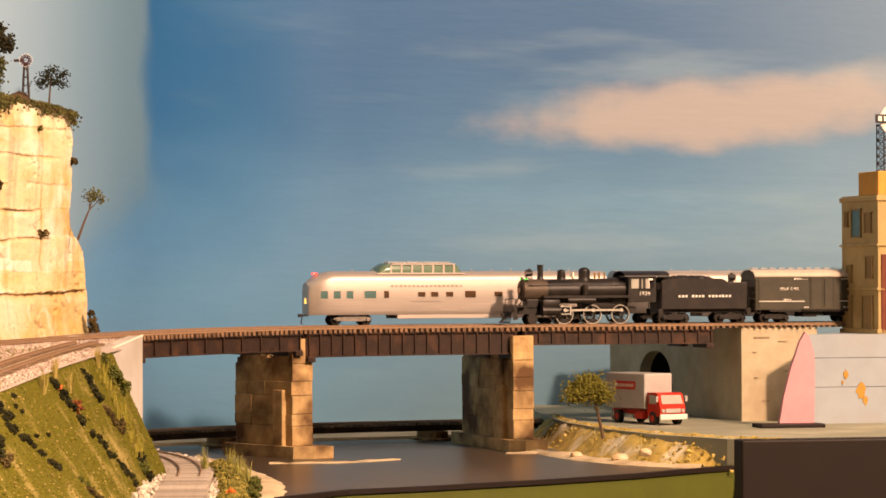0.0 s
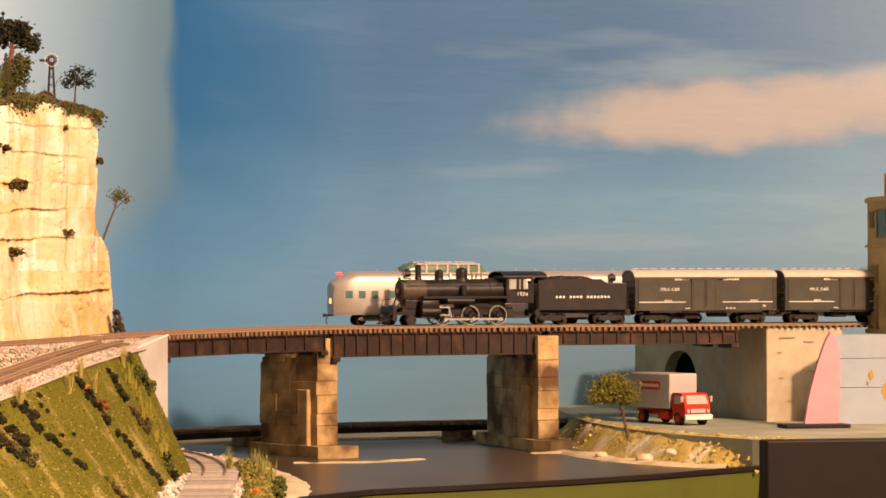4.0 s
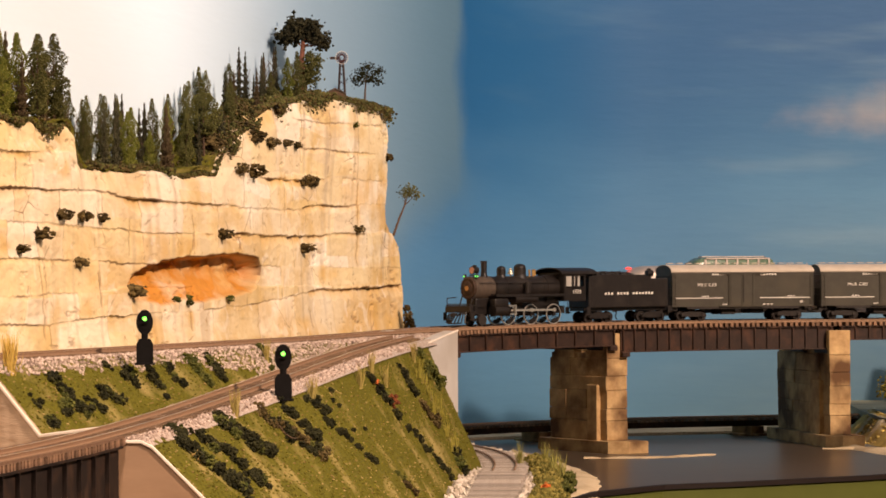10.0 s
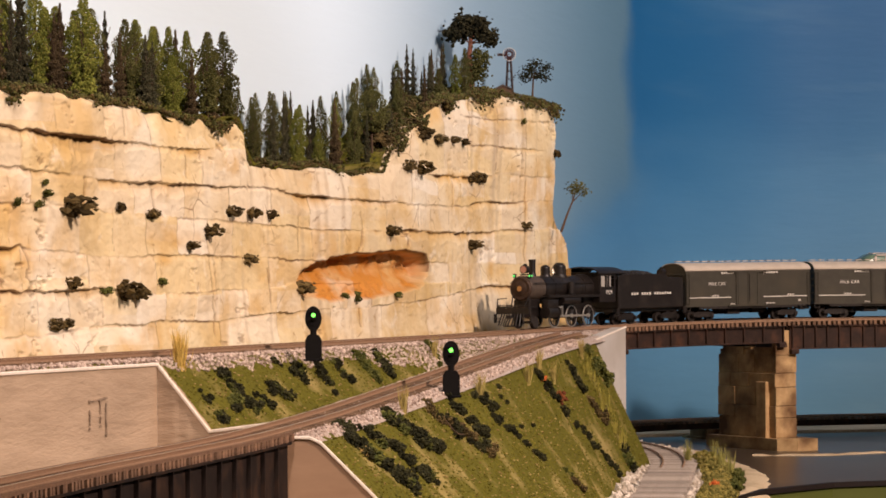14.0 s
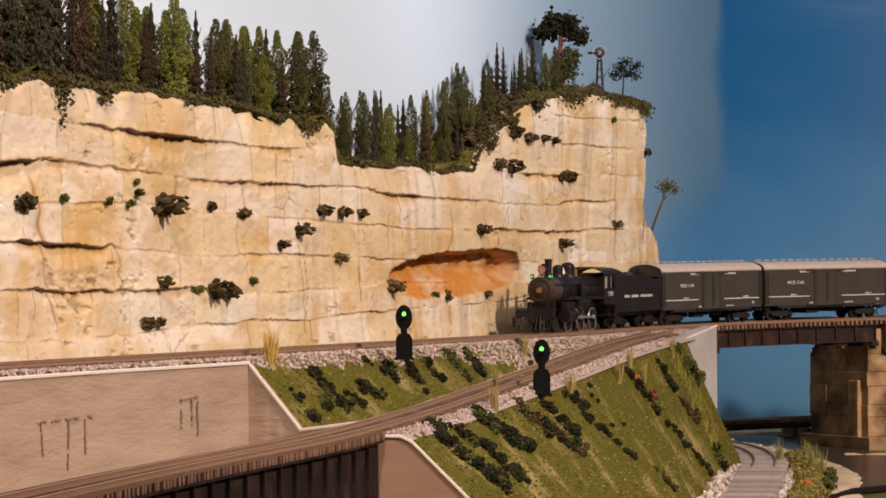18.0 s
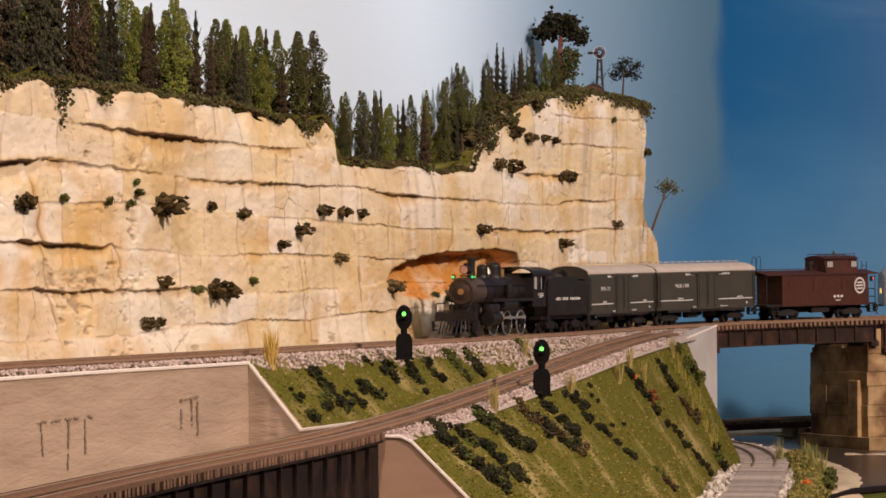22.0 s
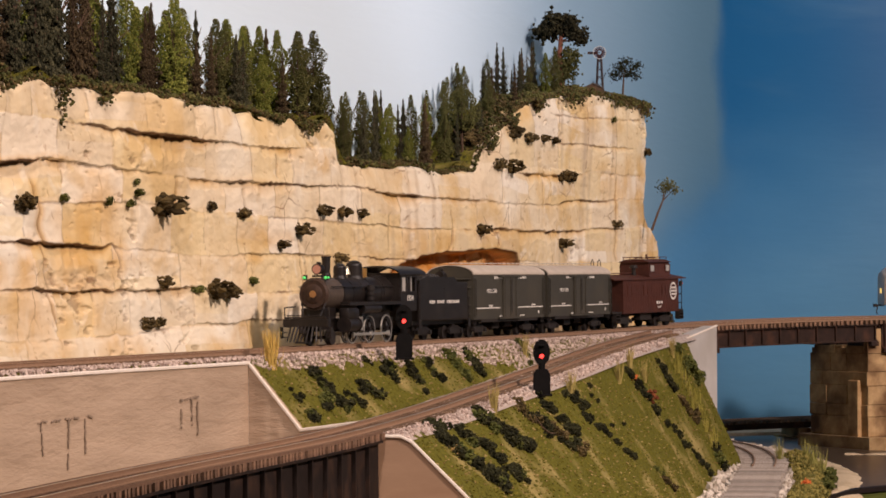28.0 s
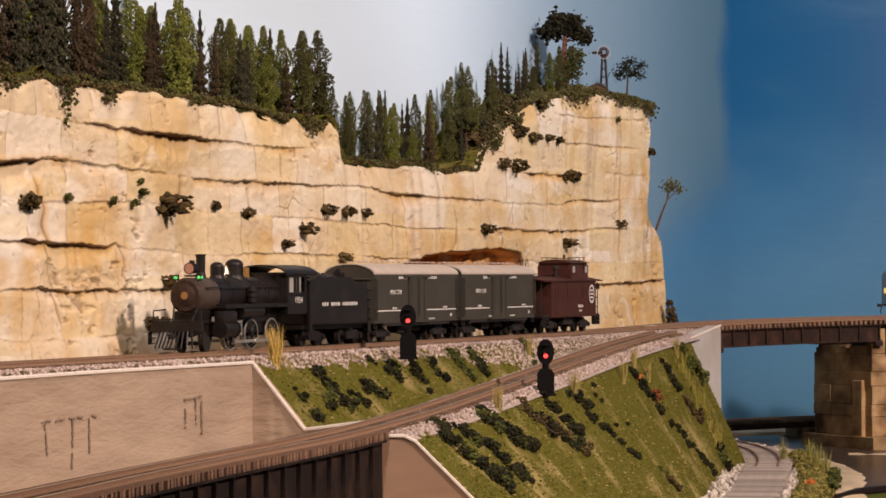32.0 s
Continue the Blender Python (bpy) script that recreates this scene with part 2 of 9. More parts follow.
# ---- room and painted backdrop ----
def paint_sky():
    """Hand-painted sky: blue falling to pale haze, low part darkened for shade under the bridge, brushed cloud bands,
    one warm cloud, and white paint on the wall behind the cliff with lamp glare painted in.
    """
    m = bpy.data.materials.new("painted_sky")
    m.use_nodes = True
    nt = m.node_tree
    N, L = nt.nodes, nt.links
    bs = N["Principled BSDF"]
    bs.inputs["Roughness"].default_value = 0.55
    bs.inputs["Specular IOR Level"].default_value = 0.25
    tc = N.new("ShaderNodeTexCoord")
    sp = N.new("ShaderNodeSeparateXYZ")
    L.new(tc.outputs["Object"], sp.inputs[0])

    def ramp(value, stops):
        r = N.new("ShaderNodeValToRGB")
        for i, (p, c) in enumerate(stops):
            e = r.color_ramp.elements[i] if i < 2 else r.color_ramp.elements.new(p)
            e.position, e.color = p, rgb(c)
        L.new(value, r.inputs[0])
        return r.outputs[0]

    def rng(value, a, b, c=0.0, d=1.0):
        r = N.new("ShaderNodeMapRange")
        r.interpolation_type = "SMOOTHSTEP"
        for k, v in zip(("From Min", "From Max", "To Min", "To Max"), (a, b, c, d)):
            r.inputs[k].default_value = v
        L.new(value, r.inputs["Value"])
        return r.outputs[0]

    def calc(op, a, b):
        c = N.new("ShaderNodeMath")
        c.operation = op
        for i, v in enumerate((a, b)):
            if isinstance(v, (int, float)):
                c.inputs[i].default_value = v
            else:
                L.new(v, c.inputs[i])
        return c.outputs[0]

    def blend(fac, a, b):
        x = N.new("ShaderNodeMix")
        x.data_type = "RGBA"
        L.new(fac, x.inputs["Factor"])
        for k, v in (("A", a), ("B", b)):
            if isinstance(v, tuple):
                x.inputs[k].default_value = rgb(v)
            else:
                L.new(v, x.inputs[k])
        return x.outputs["Result"]

    def noise_of(scale, stretch, detail=4):
        mp = N.new("ShaderNodeMapping")
        mp.inputs["Scale"].default_value = stretch
        L.new(tc.outputs["Object"], mp.inputs["Vector"])
        n = N.new("ShaderNodeTexNoise")
        n.inputs["Scale"].default_value, n.inputs["Detail"].default_value = scale, detail
        L.new(mp.outputs[0], n.inputs["Vector"])
        return n.outputs["Fac"]

    x, y, z = sp.outputs
    wob = noise_of(6, (1, 1, 3))
    zz = calc("ADD", z, calc("MULTIPLY", calc("SUBTRACT", wob, 0.5), 0.07))
    sky = ramp(rng(zz, -0.02, 0.55), SKY)
    haze = rng(noise_of(3.2, (1, 1, 6)), 0.50, 0.72)
    sky = blend(calc("MULTIPLY", haze, 0.40), sky, (0.24, 0.38, 0.47))
    brush = noise_of(26, (1, 1, 5), 6)
    sky = blend(rng(brush, 0.25, 0.8, 0.0, 0.14), sky, (0.05, 0.16, 0.34))
    sky = blend(rng(x, 0.75, 1.25, 0.0, 0.45), sky, (0.27, 0.40, 0.48))
    # the long warm cloud on the right
    wob2 = calc("MULTIPLY", calc("SUBTRACT", noise_of(15, (1, 1, 1.6), 8), 0.5), 1.7)
    ex = calc("DIVIDE", calc("SUBTRACT", x, 0.915), 0.225)
    ez = calc("DIVIDE", calc("SUBTRACT", calc("SUBTRACT", z, calc("MULTIPLY", x, 0.05)), 0.296), 0.040)
    d2 = calc("ADD", calc("ADD", calc("MULTIPLY", ex, ex), calc("MULTIPLY", ez, ez)), wob2)
    sky = blend(rng(d2, 1.5, 0.25, 0.0, 0.85), sky, (0.36, 0.35, 0.35))
    wx, wz = calc("DIVIDE", calc("SUBTRACT", x, 1.19), 0.16), calc("DIVIDE", calc("SUBTRACT", z, 0.375), 0.035)
    d3 = calc("ADD", calc("ADD", calc("MULTIPLY", wx, wx), calc("MULTIPLY", wz, wz)), wob2)
    sky = blend(rng(d3, 1.5, 0.2, 0.0, 0.5), sky, (0.37, 0.38, 0.39))
    sky = blend(rng(x, 0.80, 0.30, 0.0, 0.8), sky, blend(rng(zz, 0.02, 0.36), (0.125, 0.35, 0.60), (0.012, 0.130, 0.335)))
    # white paint round the corner, to the left of the coved edge; it pales leftwards, lamp glare painted in
    edge = calc("ADD", x, calc("MULTIPLY", calc("SUBTRACT", noise_of(9, (1, 1, 1)), 0.5), 0.04))
    edge = calc("ADD", edge, rng(z, 0.26, 0.13, 0.0, 0.12))
    pale = blend(rng(x, 0.27, 0.07), (0.115, 0.235, 0.335), (0.28, 0.42, 0.54))
    pale = blend(rng(x, 0.12, -0.03), pale, (0.72, 0.88, 0.99))
    firm = blend(rng(edge, 0.292, 0.272), (0.0, 0.0, 0.0), (1.0, 1.0, 1.0))
    loose = blend(rng(edge, 0.33, 0.21), (0.0, 0.0, 0.0), (1.0, 1.0, 1.0))
    sky = blend(blend(rng(z, 0.20, 0.30), loose, firm), sky, pale)
    L.new(sky, bs.inputs["Base Color"])
    bp = N.new("ShaderNodeBump")
    bp.inputs["Strength"].default_value, bp.inputs["Distance"].default_value = 0.15, 0.002
    L.new(brush, bp.inputs["Height"])
    L.new(bp.outputs[0], bs.inputs["Normal"])
    return m


# the lowest stops are darkened: soft shade under the bridge painted in
SKY = [(0.0, (0.16, 0.29, 0.385)), (0.22, (0.135, 0.275, 0.40)), (0.45, (0.100, 0.265, 0.435)), (0.62, (0.050, 0.175, 0.34)), (0.85, (0.026, 0.115, 0.27))]
M_SKY = paint_sky()


def backdrop():
    bm = bmesh.new()
    plan = [(2.6, 1.2), (2.6, 2.9)]
    plan += [(2.4 + 0.2 * math.cos(a), 2.9 + 0.2 * math.sin(a)) for a in np.radians(range(10, 91, 16))]
    plan += [(0.52 - 0.27 * math.sin(a), 2.83 + 0.27 * math.cos(a)) for a in np.radians(range(0, 66, 5))]
    # the side wall runs back towards the viewer behind the cliff
    ex, ey = plan[-1]
    plan += [(ex - 0.32 * k, ey - 0.78 * k) for k in (0.4, 1.0, 2.0)]
    zs = [-0.12, 0.2, 0.5, 0.95]
    rows = [[bm.verts.new((px, py, z)) for px, py in plan] for z in zs]
    for a, b in zip(rows, rows[1:]):
        for i in range(len(plan) - 1):
            bm.faces.new((a[i], a[i + 1], b[i + 1], b[i]))
    ob = solid("backdrop", bm, M_SKY, "blue painted sky backdrop with clouds, coved at its corner", "backdrop", smooth=True)
    md = ob.modifiers.new("thickness", "SOLIDIFY")
    md.thickness, md.offset = 0.006, 1
    return ob


def room():
    bm = bmesh.new()
    box(bm, (0.3, 0.6, -1.13), (7.0, 6.4, 0.06))
    solid("floor", bm, M_CARPET, "dark carpet of the train room", "floor")
    bm = bmesh.new()
    box(bm, (0.3, 0.6, 1.43), (7.0, 6.4, 0.06))
    solid("ceiling", bm, M_ROOM, "off-white plain ceiling", "ceiling")
    for nm, c, s in (("wall_north", (0.3, 3.83, 0.15), (7.0, 0.06, 2.5)), ("wall_south", (0.3, -2.63, 0.15), (7.0, 0.06, 2.5)),
                     ("wall_east", (3.83, 0.6, 0.15), (0.06, 6.4, 2.5)), ("wall_west", (-3.23, 0.6, 0.15), (0.06, 6.4, 2.5))):
        bm = bmesh.new()
        box(bm, c, s)
        solid(nm, bm, M_ROOM, "plain painted room wall", "wall")


backdrop()
room()

# ---- the cliff ----
CU = (math.cos(HEAD0), math.sin(HEAD0))
CN = (-math.sin(HEAD0), math.cos(HEAD0))
# the cliff's own base line
LX, LY, LH = 0.1198, 2.2682, radians(67.574)
LU = (math.cos(LH), math.sin(LH))
LN = (-math.sin(LH), math.cos(LH))
TOP = [(-1.2, 0.266), (-0.785, 0.2668), (-0.774, 0.2645), (-0.766, 0.2560), (-0.750, 0.2614), (-0.732, 0.2656), (-0.719, 0.2620), (-0.681, 0.2640), (-0.665, 0.2600), (-0.627, 0.2640), (-0.592, 0.2626),
       (-0.563, 0.2609), (-0.518, 0.2610), (-0.502, 0.2625), (-0.462, 0.2610), (-0.433, 0.2555), (-0.403, 0.2586), (-0.390, 0.2540), (-0.359, 0.2555), (-0.349, 0.2586), (-0.341, 0.2541), (-0.337, 0.2400),
       (-0.327, 0.2317), (-0.303, 0.2306), (-0.284, 0.2330), (-0.254, 0.2310), (-0.203, 0.2340), (-0.150, 0.2300), (-0.094, 0.2344), (-0.085, 0.2466), (-0.059, 0.2620), (-0.022, 0.2752), (-0.004, 0.2849),
       (0.040, 0.2952), (0.093, 0.3013), (0.161, 0.3076), (0.233, 0.3050), (0.294, 0.3020), (0.34, 0.3000)]
# bedding planes: along the cliff, height, undercut in millimetres
BED_A = [(-0.786, 0.2424, 0.0), (-0.694, 0.2413, 0.4), (-0.672, 0.2402, 3.0), (-0.641, 0.2389, 7.0), (-0.593, 0.2381, 8.0), (-0.556, 0.2373, 7.0), (-0.522, 0.2370, 4.0), (-0.487, 0.2371, 1.5), (-0.454, 0.2362, 3.0),
         (-0.403, 0.2371, 4.0), (-0.386, 0.2375, 0.6), (-0.350, 0.2396, 0.0)]
BED_B = [(-1.0, 0.214, 5.0), (-0.786, 0.2150, 8.0), (-0.750, 0.2174, 8.0), (-0.723, 0.2197, 6.0), (-0.704, 0.2178, 3.5), (-0.642, 0.2164, 3.0), (-0.621, 0.2151, 1.0), (-0.560, 0.2140, 1.0), (-0.549, 0.2129, 4.0),
         (-0.503, 0.2132, 6.0), (-0.446, 0.2134, 4.5), (-0.412, 0.2140, 1.5), (-0.313, 0.2149, 1.0), (-0.267, 0.2126, 2.0), (-0.255, 0.2117, 7.0), (-0.199, 0.2107, 6.0), (-0.183, 0.2102, 2.0), (-0.150, 0.2106, 3.0),
         (-0.077, 0.2106, 3.0), (-0.036, 0.2094, 1.2), (0.091, 0.2108, 1.2), (0.104, 0.2143, 3.0), (0.209, 0.2171, 3.0), (0.231, 0.2191, 0.5), (0.323, 0.2212, 0.5)]
BED_C = [(-1.0, 0.193, 0.6), (-0.751, 0.1950, 0.6), (-0.714, 0.1958, 2.0), (-0.662, 0.1964, 1.5), (-0.571, 0.1970, 0.6), (-0.542, 0.1935, 1.5), (-0.503, 0.1932, 1.2), (-0.438, 0.1919, 1.0), (-0.378, 0.1907, 2.0),
         (-0.313, 0.1902, 1.5), (-0.265, 0.1890, 1.0), (-0.215, 0.1878, 1.2), (-0.118, 0.1887, 2.0), (-0.095, 0.1882, 1.0), (-0.074, 0.1893, 5.0), (0.038, 0.1891, 6.0), (0.104, 0.1899, 5.0), (0.173, 0.1927, 2.0), (0.291, 0.1953, 0.8)]
BED_D = [(-1.0, 0.171, 1.0), (-0.763, 0.1731, 1.5), (-0.752, 0.1738, 6.0), (-0.714, 0.1714, 6.5), (-0.662, 0.1708, 6.0), (-0.654, 0.1719, 3.0), (-0.635, 0.1698, 1.0), (-0.594, 0.1691, 1.2), (-0.542, 0.1663, 0.6),
         (-0.479, 0.1677, 1.5), (-0.396, 0.1689, 2.0), (-0.333, 0.1674, 1.0), (-0.266, 0.1662, 1.0), (-0.20, 0.165, 0.0)]
BED_E = [(-1.0, 0.146, 0.6), (-0.787, 0.1464, 0.8), (-0.757, 0.1471, 2.0), (-0.742, 0.1474, 5.0), (-0.714, 0.1460, 4.0), (-0.676, 0.1464, 4.0), (-0.629, 0.1461, 4.5), (-0.572, 0.1469, 4.0), (-0.542, 0.1474, 2.0),
         (-0.496, 0.1437, 0.8), (-0.447, 0.1437, 1.5), (-0.400, 0.1445, 1.2), (-0.314, 0.1460, 0.8), (-0.256, 0.1493, 0.0)]
BED_F = [(-1.0, 0.120, 1.2), (-0.787, 0.1193, 1.5), (-0.702, 0.1185, 1.2), (-0.676, 0.1198, 1.8), (-0.629, 0.1202, 1.0), (-0.557, 0.1253, 1.8), (-0.504, 0.1248, 1.0), (-0.464, 0.1266, 1.5), (-0.405, 0.1254, 1.0),
         (-0.333, 0.1282, 1.3), (-0.266, 0.1300, 1.0), (-0.152, 0.1316, 0.6), (-0.037, 0.1356, 0.4), (0.037, 0.1394, 0.6), (0.109, 0.1445, 1.5), (0.130, 0.1458, 5.0), (0.230, 0.1473, 5.0), (0.334, 0.1495, 6.0)]
BED_G = [(-0.083, 0.2326, 0.0), (-0.005, 0.2338, 0.5), (0.007, 0.2337, 5.0), (0.091, 0.2350, 4.5), (0.146, 0.2385, 3.0), (0.174, 0.2422, 0.0)]
BED_H = [(0.079, 0.2619, 0.0), (0.092, 0.2611, 1.2), (0.189, 0.2622, 2.0), (0.250, 0.2627, 2.0), (0.270, 0.2630, 0.0)]
BED_I = [(0.072, 0.2843, 0.0), (0.092, 0.2839, 1.5), (0.189, 0.2854, 1.0), (0.301, 0.2889, 1.2)]
BEDS = (BED_A, BED_B, BED_C, BED_D, BED_E, BED_F, BED_G, BED_H, BED_I)
# upright joints, from the top end to the bottom end, and how rusty each is
JOINTS = [(-0.740, 0.213, -0.721, 0.121, 1.0), (-0.522, 0.265, -0.523, 0.239, 0.0), (-0.552, 0.267, -0.550, 0.239, 0.0), (-0.255, 0.197, -0.253, 0.169, 0.0), (-0.145, 0.203, -0.144, 0.174, 0.6), (0.052, 0.238, 0.049, 0.206, 1.0),
          (0.224, 0.241, 0.223, 0.162, 1.0), (-0.652, 0.172, -0.644, 0.157, 0.3), (-0.400, 0.168, -0.395, 0.113, 0.3), (-0.309, 0.161, -0.305, 0.134, 0.0), (-0.152, 0.132, -0.147, 0.116, 1.0), (-0.437, 0.233, -0.436, 0.216, 0.2),
          (0.113, 0.130, 0.114, 0.114, 0.0), (-0.479, 0.210, -0.478, 0.193, 0.0), (-0.036, 0.211, -0.037, 0.191, 0.2), (0.099, 0.302, 0.092, 0.262, 0.3), (-0.060, 0.187, -0.058, 0.174, 0.2), (-0.575, 0.215, -0.575, 0.196, 0.5)]


def scatter(i, j, s):
    """A repeatable random value from 0 to 1 for whole numbers i and j."""
    n = (i.astype(np.int64) * 374761393 + j.astype(np.int64) * 668265263 + s * 1442695041) & 0x7fffffff
    n = ((n ^ (n >> 13)) * 1274126177) & 0x7fffffff
    return ((n ^ (n >> 16)) & 0xffff) / 65535.0


def soft(x):
    x = np.clip(x, 0.0, 1.0)
    return x * x * (3 - 2 * x)


def wave(x, y, s):
    """Smooth noise from -1 to 1 over arrays."""
    x, y = np.broadcast_arrays(np.asarray(x, float), np.asarray(y, float))
    i, j = np.floor(x), np.floor(y)
    a, b = soft(x - i), soft(y - j)
    top = scatter(i, j, s) * (1 - a) + scatter(i + 1, j, s) * a
    low = scatter(i, j + 1, s) * (1 - a) + scatter(i + 1, j + 1, s) * a
    return 2 * (top * (1 - b) + low * b) - 1


def rough(x, y, s):
    return (wave(x, y, s) + 0.5 * wave(2.1 * x, 2.1 * y, s + 1) + 0.25 * wave(4.3 * x, 4.3 * y, s + 2) + 0.13 * wave(8.7 * x, 8.7 * y, s + 3)) / 1.5


def through_points(u, pts, k):
    return np.interp(u, [p[0] for p in pts], [p[k] for p in pts])


def cliff_top(u):
    return lerp(u, TOP) + 0.0036 * float(wave(u * 66, 0.5, 3)) + 0.0020 * float(wave(u * 150, 0.5, 4))


def hollow_at(u, z):
    """Below 1 inside the ochre hollow."""
    zc = 0.1555 + 0.040 * (u + 0.13)
    return np.abs((u + 0.130) / 0.123) ** 3 + np.abs((z - zc) / 0.0170) ** 2.4 + 0.35 * rough(u * 30, z * 60, 51) + 0.12 * wave(u * 110, z * 160, 5)


def cliff_relief(u, z):
    """How far the rock stands out at (u, z), and its dark seams with undercut shade painted in, earthy wash, block
    tone, hollow and grey streaks.
    """
    d = 0.0065 * wave(u * 6 + 3.3, z * 6, 11) + 0.0018 * wave(u * 17, z * 19, 12) + 0.0007 * rough(u * 42, z * 80, 13) + 0.00028 * rough(u * 190, z * 300, 17)
    seam_shade, wash = np.zeros_like(u), np.zeros_like(u)
    course = np.zeros_like(u)
    ragged = 0.0011 * rough(u * 55, z * 0 + 2.5, 21) + 0.0007 * wave(u * 260, z * 0 + 1.5, 25)
    for n, bed in enumerate(BEDS):
        zl = through_points(u, bed, 1) + ragged * (1 if n % 2 else -1)
        here = (u > bed[0][0]) & (u < bed[-1][0])
        deep = through_points(u, bed, 2) * 0.001 * here * (0.72 + 0.3 * wave(u * 60, n + 0.5, 22) + 0.25 * wave(u * 210, n + 0.5, 26))
        s = z - zl
        if n < 6:
            course += s > 0
        open_ = deep + 1e-6
        below = np.clip(1 + s / (0.0012 + 2.0 * open_), 0, 1) * (s < 0)
        above = np.clip(1 - s / (0.0016 + 1.6 * open_), 0, 1) * (s >= 0)
        d += -0.62 * deep * below ** 0.8 + 0.22 * deep * above ** 2
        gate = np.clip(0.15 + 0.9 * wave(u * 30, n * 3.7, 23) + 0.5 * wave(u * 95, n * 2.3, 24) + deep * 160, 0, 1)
        # dark band under the lip: undercut shade put into colour, wider where deeper
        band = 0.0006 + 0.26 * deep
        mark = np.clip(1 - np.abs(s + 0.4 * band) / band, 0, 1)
        seam_shade = np.maximum(seam_shade, np.where(deep > 0.0025, 0.9, 0.8) * gate * np.clip(mark * 2.2, 0, 1) * (deep > 0.0002))
        stain = np.clip(1 + s / (0.001 + 2.2 * deep), 0, 1) * (s < 0) * soft(deep / 0.003)
        wash = np.maximum(wash, stain * np.clip(0.55 + 0.8 * rough(u * 35, z * 60, 31 + n), 0, 1))
        lip = np.clip(1 - s / 0.004, 0, 1) * (s >= 0) * soft(deep / 0.004) * soft(2.2 * wave(u * 18, 4.5 + n, 37))
        wash = np.maximum(wash, 0.6 * lip)
    # blocks within a course
    wide = 0.042 + 0.05 * scatter(course, course * 0 + 3, 41)
    cell = (u + 0.002 * wave(z * 90, course, 43)) / wide + 7.7 * scatter(course, course * 0, 44)
    block = np.floor(cell)
    tone = scatter(block, course, 45)
    # some blocks break again into upper and lower halves
    split = np.floor(z / 0.011 + 0.3 * wave(u * 20, course, 39)) * (scatter(block, course, 38) > 0.55)
    tone = 0.6 * tone + 0.4 * scatter(block + 13 * split, course, 36)
    tint = scatter(block + 7 * split, course, 35)
    d += 0.0016 * (scatter(block, course, 46) - 0.5)
    edge = np.minimum(cell - block, 1 - cell + block) * wide
    cracked = scatter(block, course, 47) > 0.40
    thin = np.clip(1 - edge / 0.0011, 0, 1) * cracked * soft(1.5 + 3 * wave(z * 75, block, 48))
    seam_shade = np.maximum(seam_shade, 0.55 * thin)
    for n, (u0, z0, u1, z1, rust) in enumerate(JOINTS):
        q = (z - z0) / (z1 - z0)
        off = np.abs(u - u0 - (u1 - u0) * q - 0.003 * wave(z * 110, n + 0.5, 49))
        span = soft(q / 0.1) * soft((1 - q) / 0.1)
        d -= 0.0012 * np.clip(1 - off / 0.002, 0, 1) * span
        seam_shade = np.maximum(seam_shade, 0.55 * np.clip(1.3 - off / 0.0014, 0, 1) * span)
        wash = np.maximum(wash, rust * 0.75 * np.clip(1 - off / 0.0065, 0, 1) * span * np.clip(0.6 + wave(z * 60, n, 50), 0.2, 1))
    # broken rubble along the low ledge
    crumb = soft(1 - np.abs((u + 0.69) / 0.055)) * soft(1 - np.abs((z - 0.1515) / 0.0075))
    d += crumb * (0.003 * rough(u * 130, z * 190, 61) - 0.001)
    wash = np.maximum(wash, crumb * soft(0.3 + 1.2 * rough(u * 120, z * 170, 62)))
    seam_shade = np.maximum(seam_shade, 0.8 * crumb * soft(3 * rough(u * 120, z * 230, 63) - 0.5))
    # the ochre hollow with its overhanging brow
    e = hollow_at(u, z)
    inside = soft((1 - e) * 2.4)
    d -= 0.017 * inside * (0.30 + 0.70 * soft((z - 0.141) / 0.022)) - inside * 0.003 * rough(u * 80, z * 120, 64)
    # dark line beneath the brow paints in the overhang's shade
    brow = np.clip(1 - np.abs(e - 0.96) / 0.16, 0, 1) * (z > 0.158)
    seam_shade = np.maximum(seam_shade, 0.85 * brow)
    d += 0.002 * soft((0.125 - z) / 0.02)
    # weathered flutes under the rim
    rim = through_points(u, TOP, 1)
    near = soft((z - rim + 0.020) / 0.020)
    d -= near * 0.0060 * (0.5 + 0.5 * wave(u * 66, 0.5, 3) * -1 + 0.3 * wave(u * 150, 0.5, 4)) + 0.006 * np.clip((z - rim + 0.005) / 0.005, 0, 1.5) ** 2
    streak = np.clip(1.8 * wave(u * 150, z * 7, 67) * (0.55 + 0.45 * wave(u * 33, z * 5, 68)) - 0.15, 0, 1)
    streak = np.maximum(streak * soft((u + 0.55) / 0.3), near * np.clip(0.9 * wave(u * 95, z * 15, 69), 0, 1) * 0.8)
    # ochre and yellow bloom in patches
    bloom = soft((rough(u * 9, z * 21, 71) - 0.05) * 2.4) * 0.8
    wash = np.maximum(wash, bloom * (0.55 + 0.6 * rough(u * 60, z * 30, 72)))
    chip = soft((rough(u * 70, z * 130, 75) - 0.42) * 6) * soft(wave(u * 14, z * 24, 76) * 2 + 0.4)
    d -= 0.0012 * chip
    seam_shade = np.maximum(seam_shade, 0.5 * chip * soft(2 * rough(u * 150, z * 260, 77) + 0.3))
    ochre = np.clip((1.10 - e) * 2.6, 0, 1) * np.clip(0.85 + 0.8 * rough(u * 45, z * 60, 73), 0, 1)
    return d, seam_shade, np.clip(wash, 0, 1), tone, ochre, streak, tint


def cliff_face(u, z):
    return float(cliff_relief(np.array([u], float), np.array([z], float))[0][0])


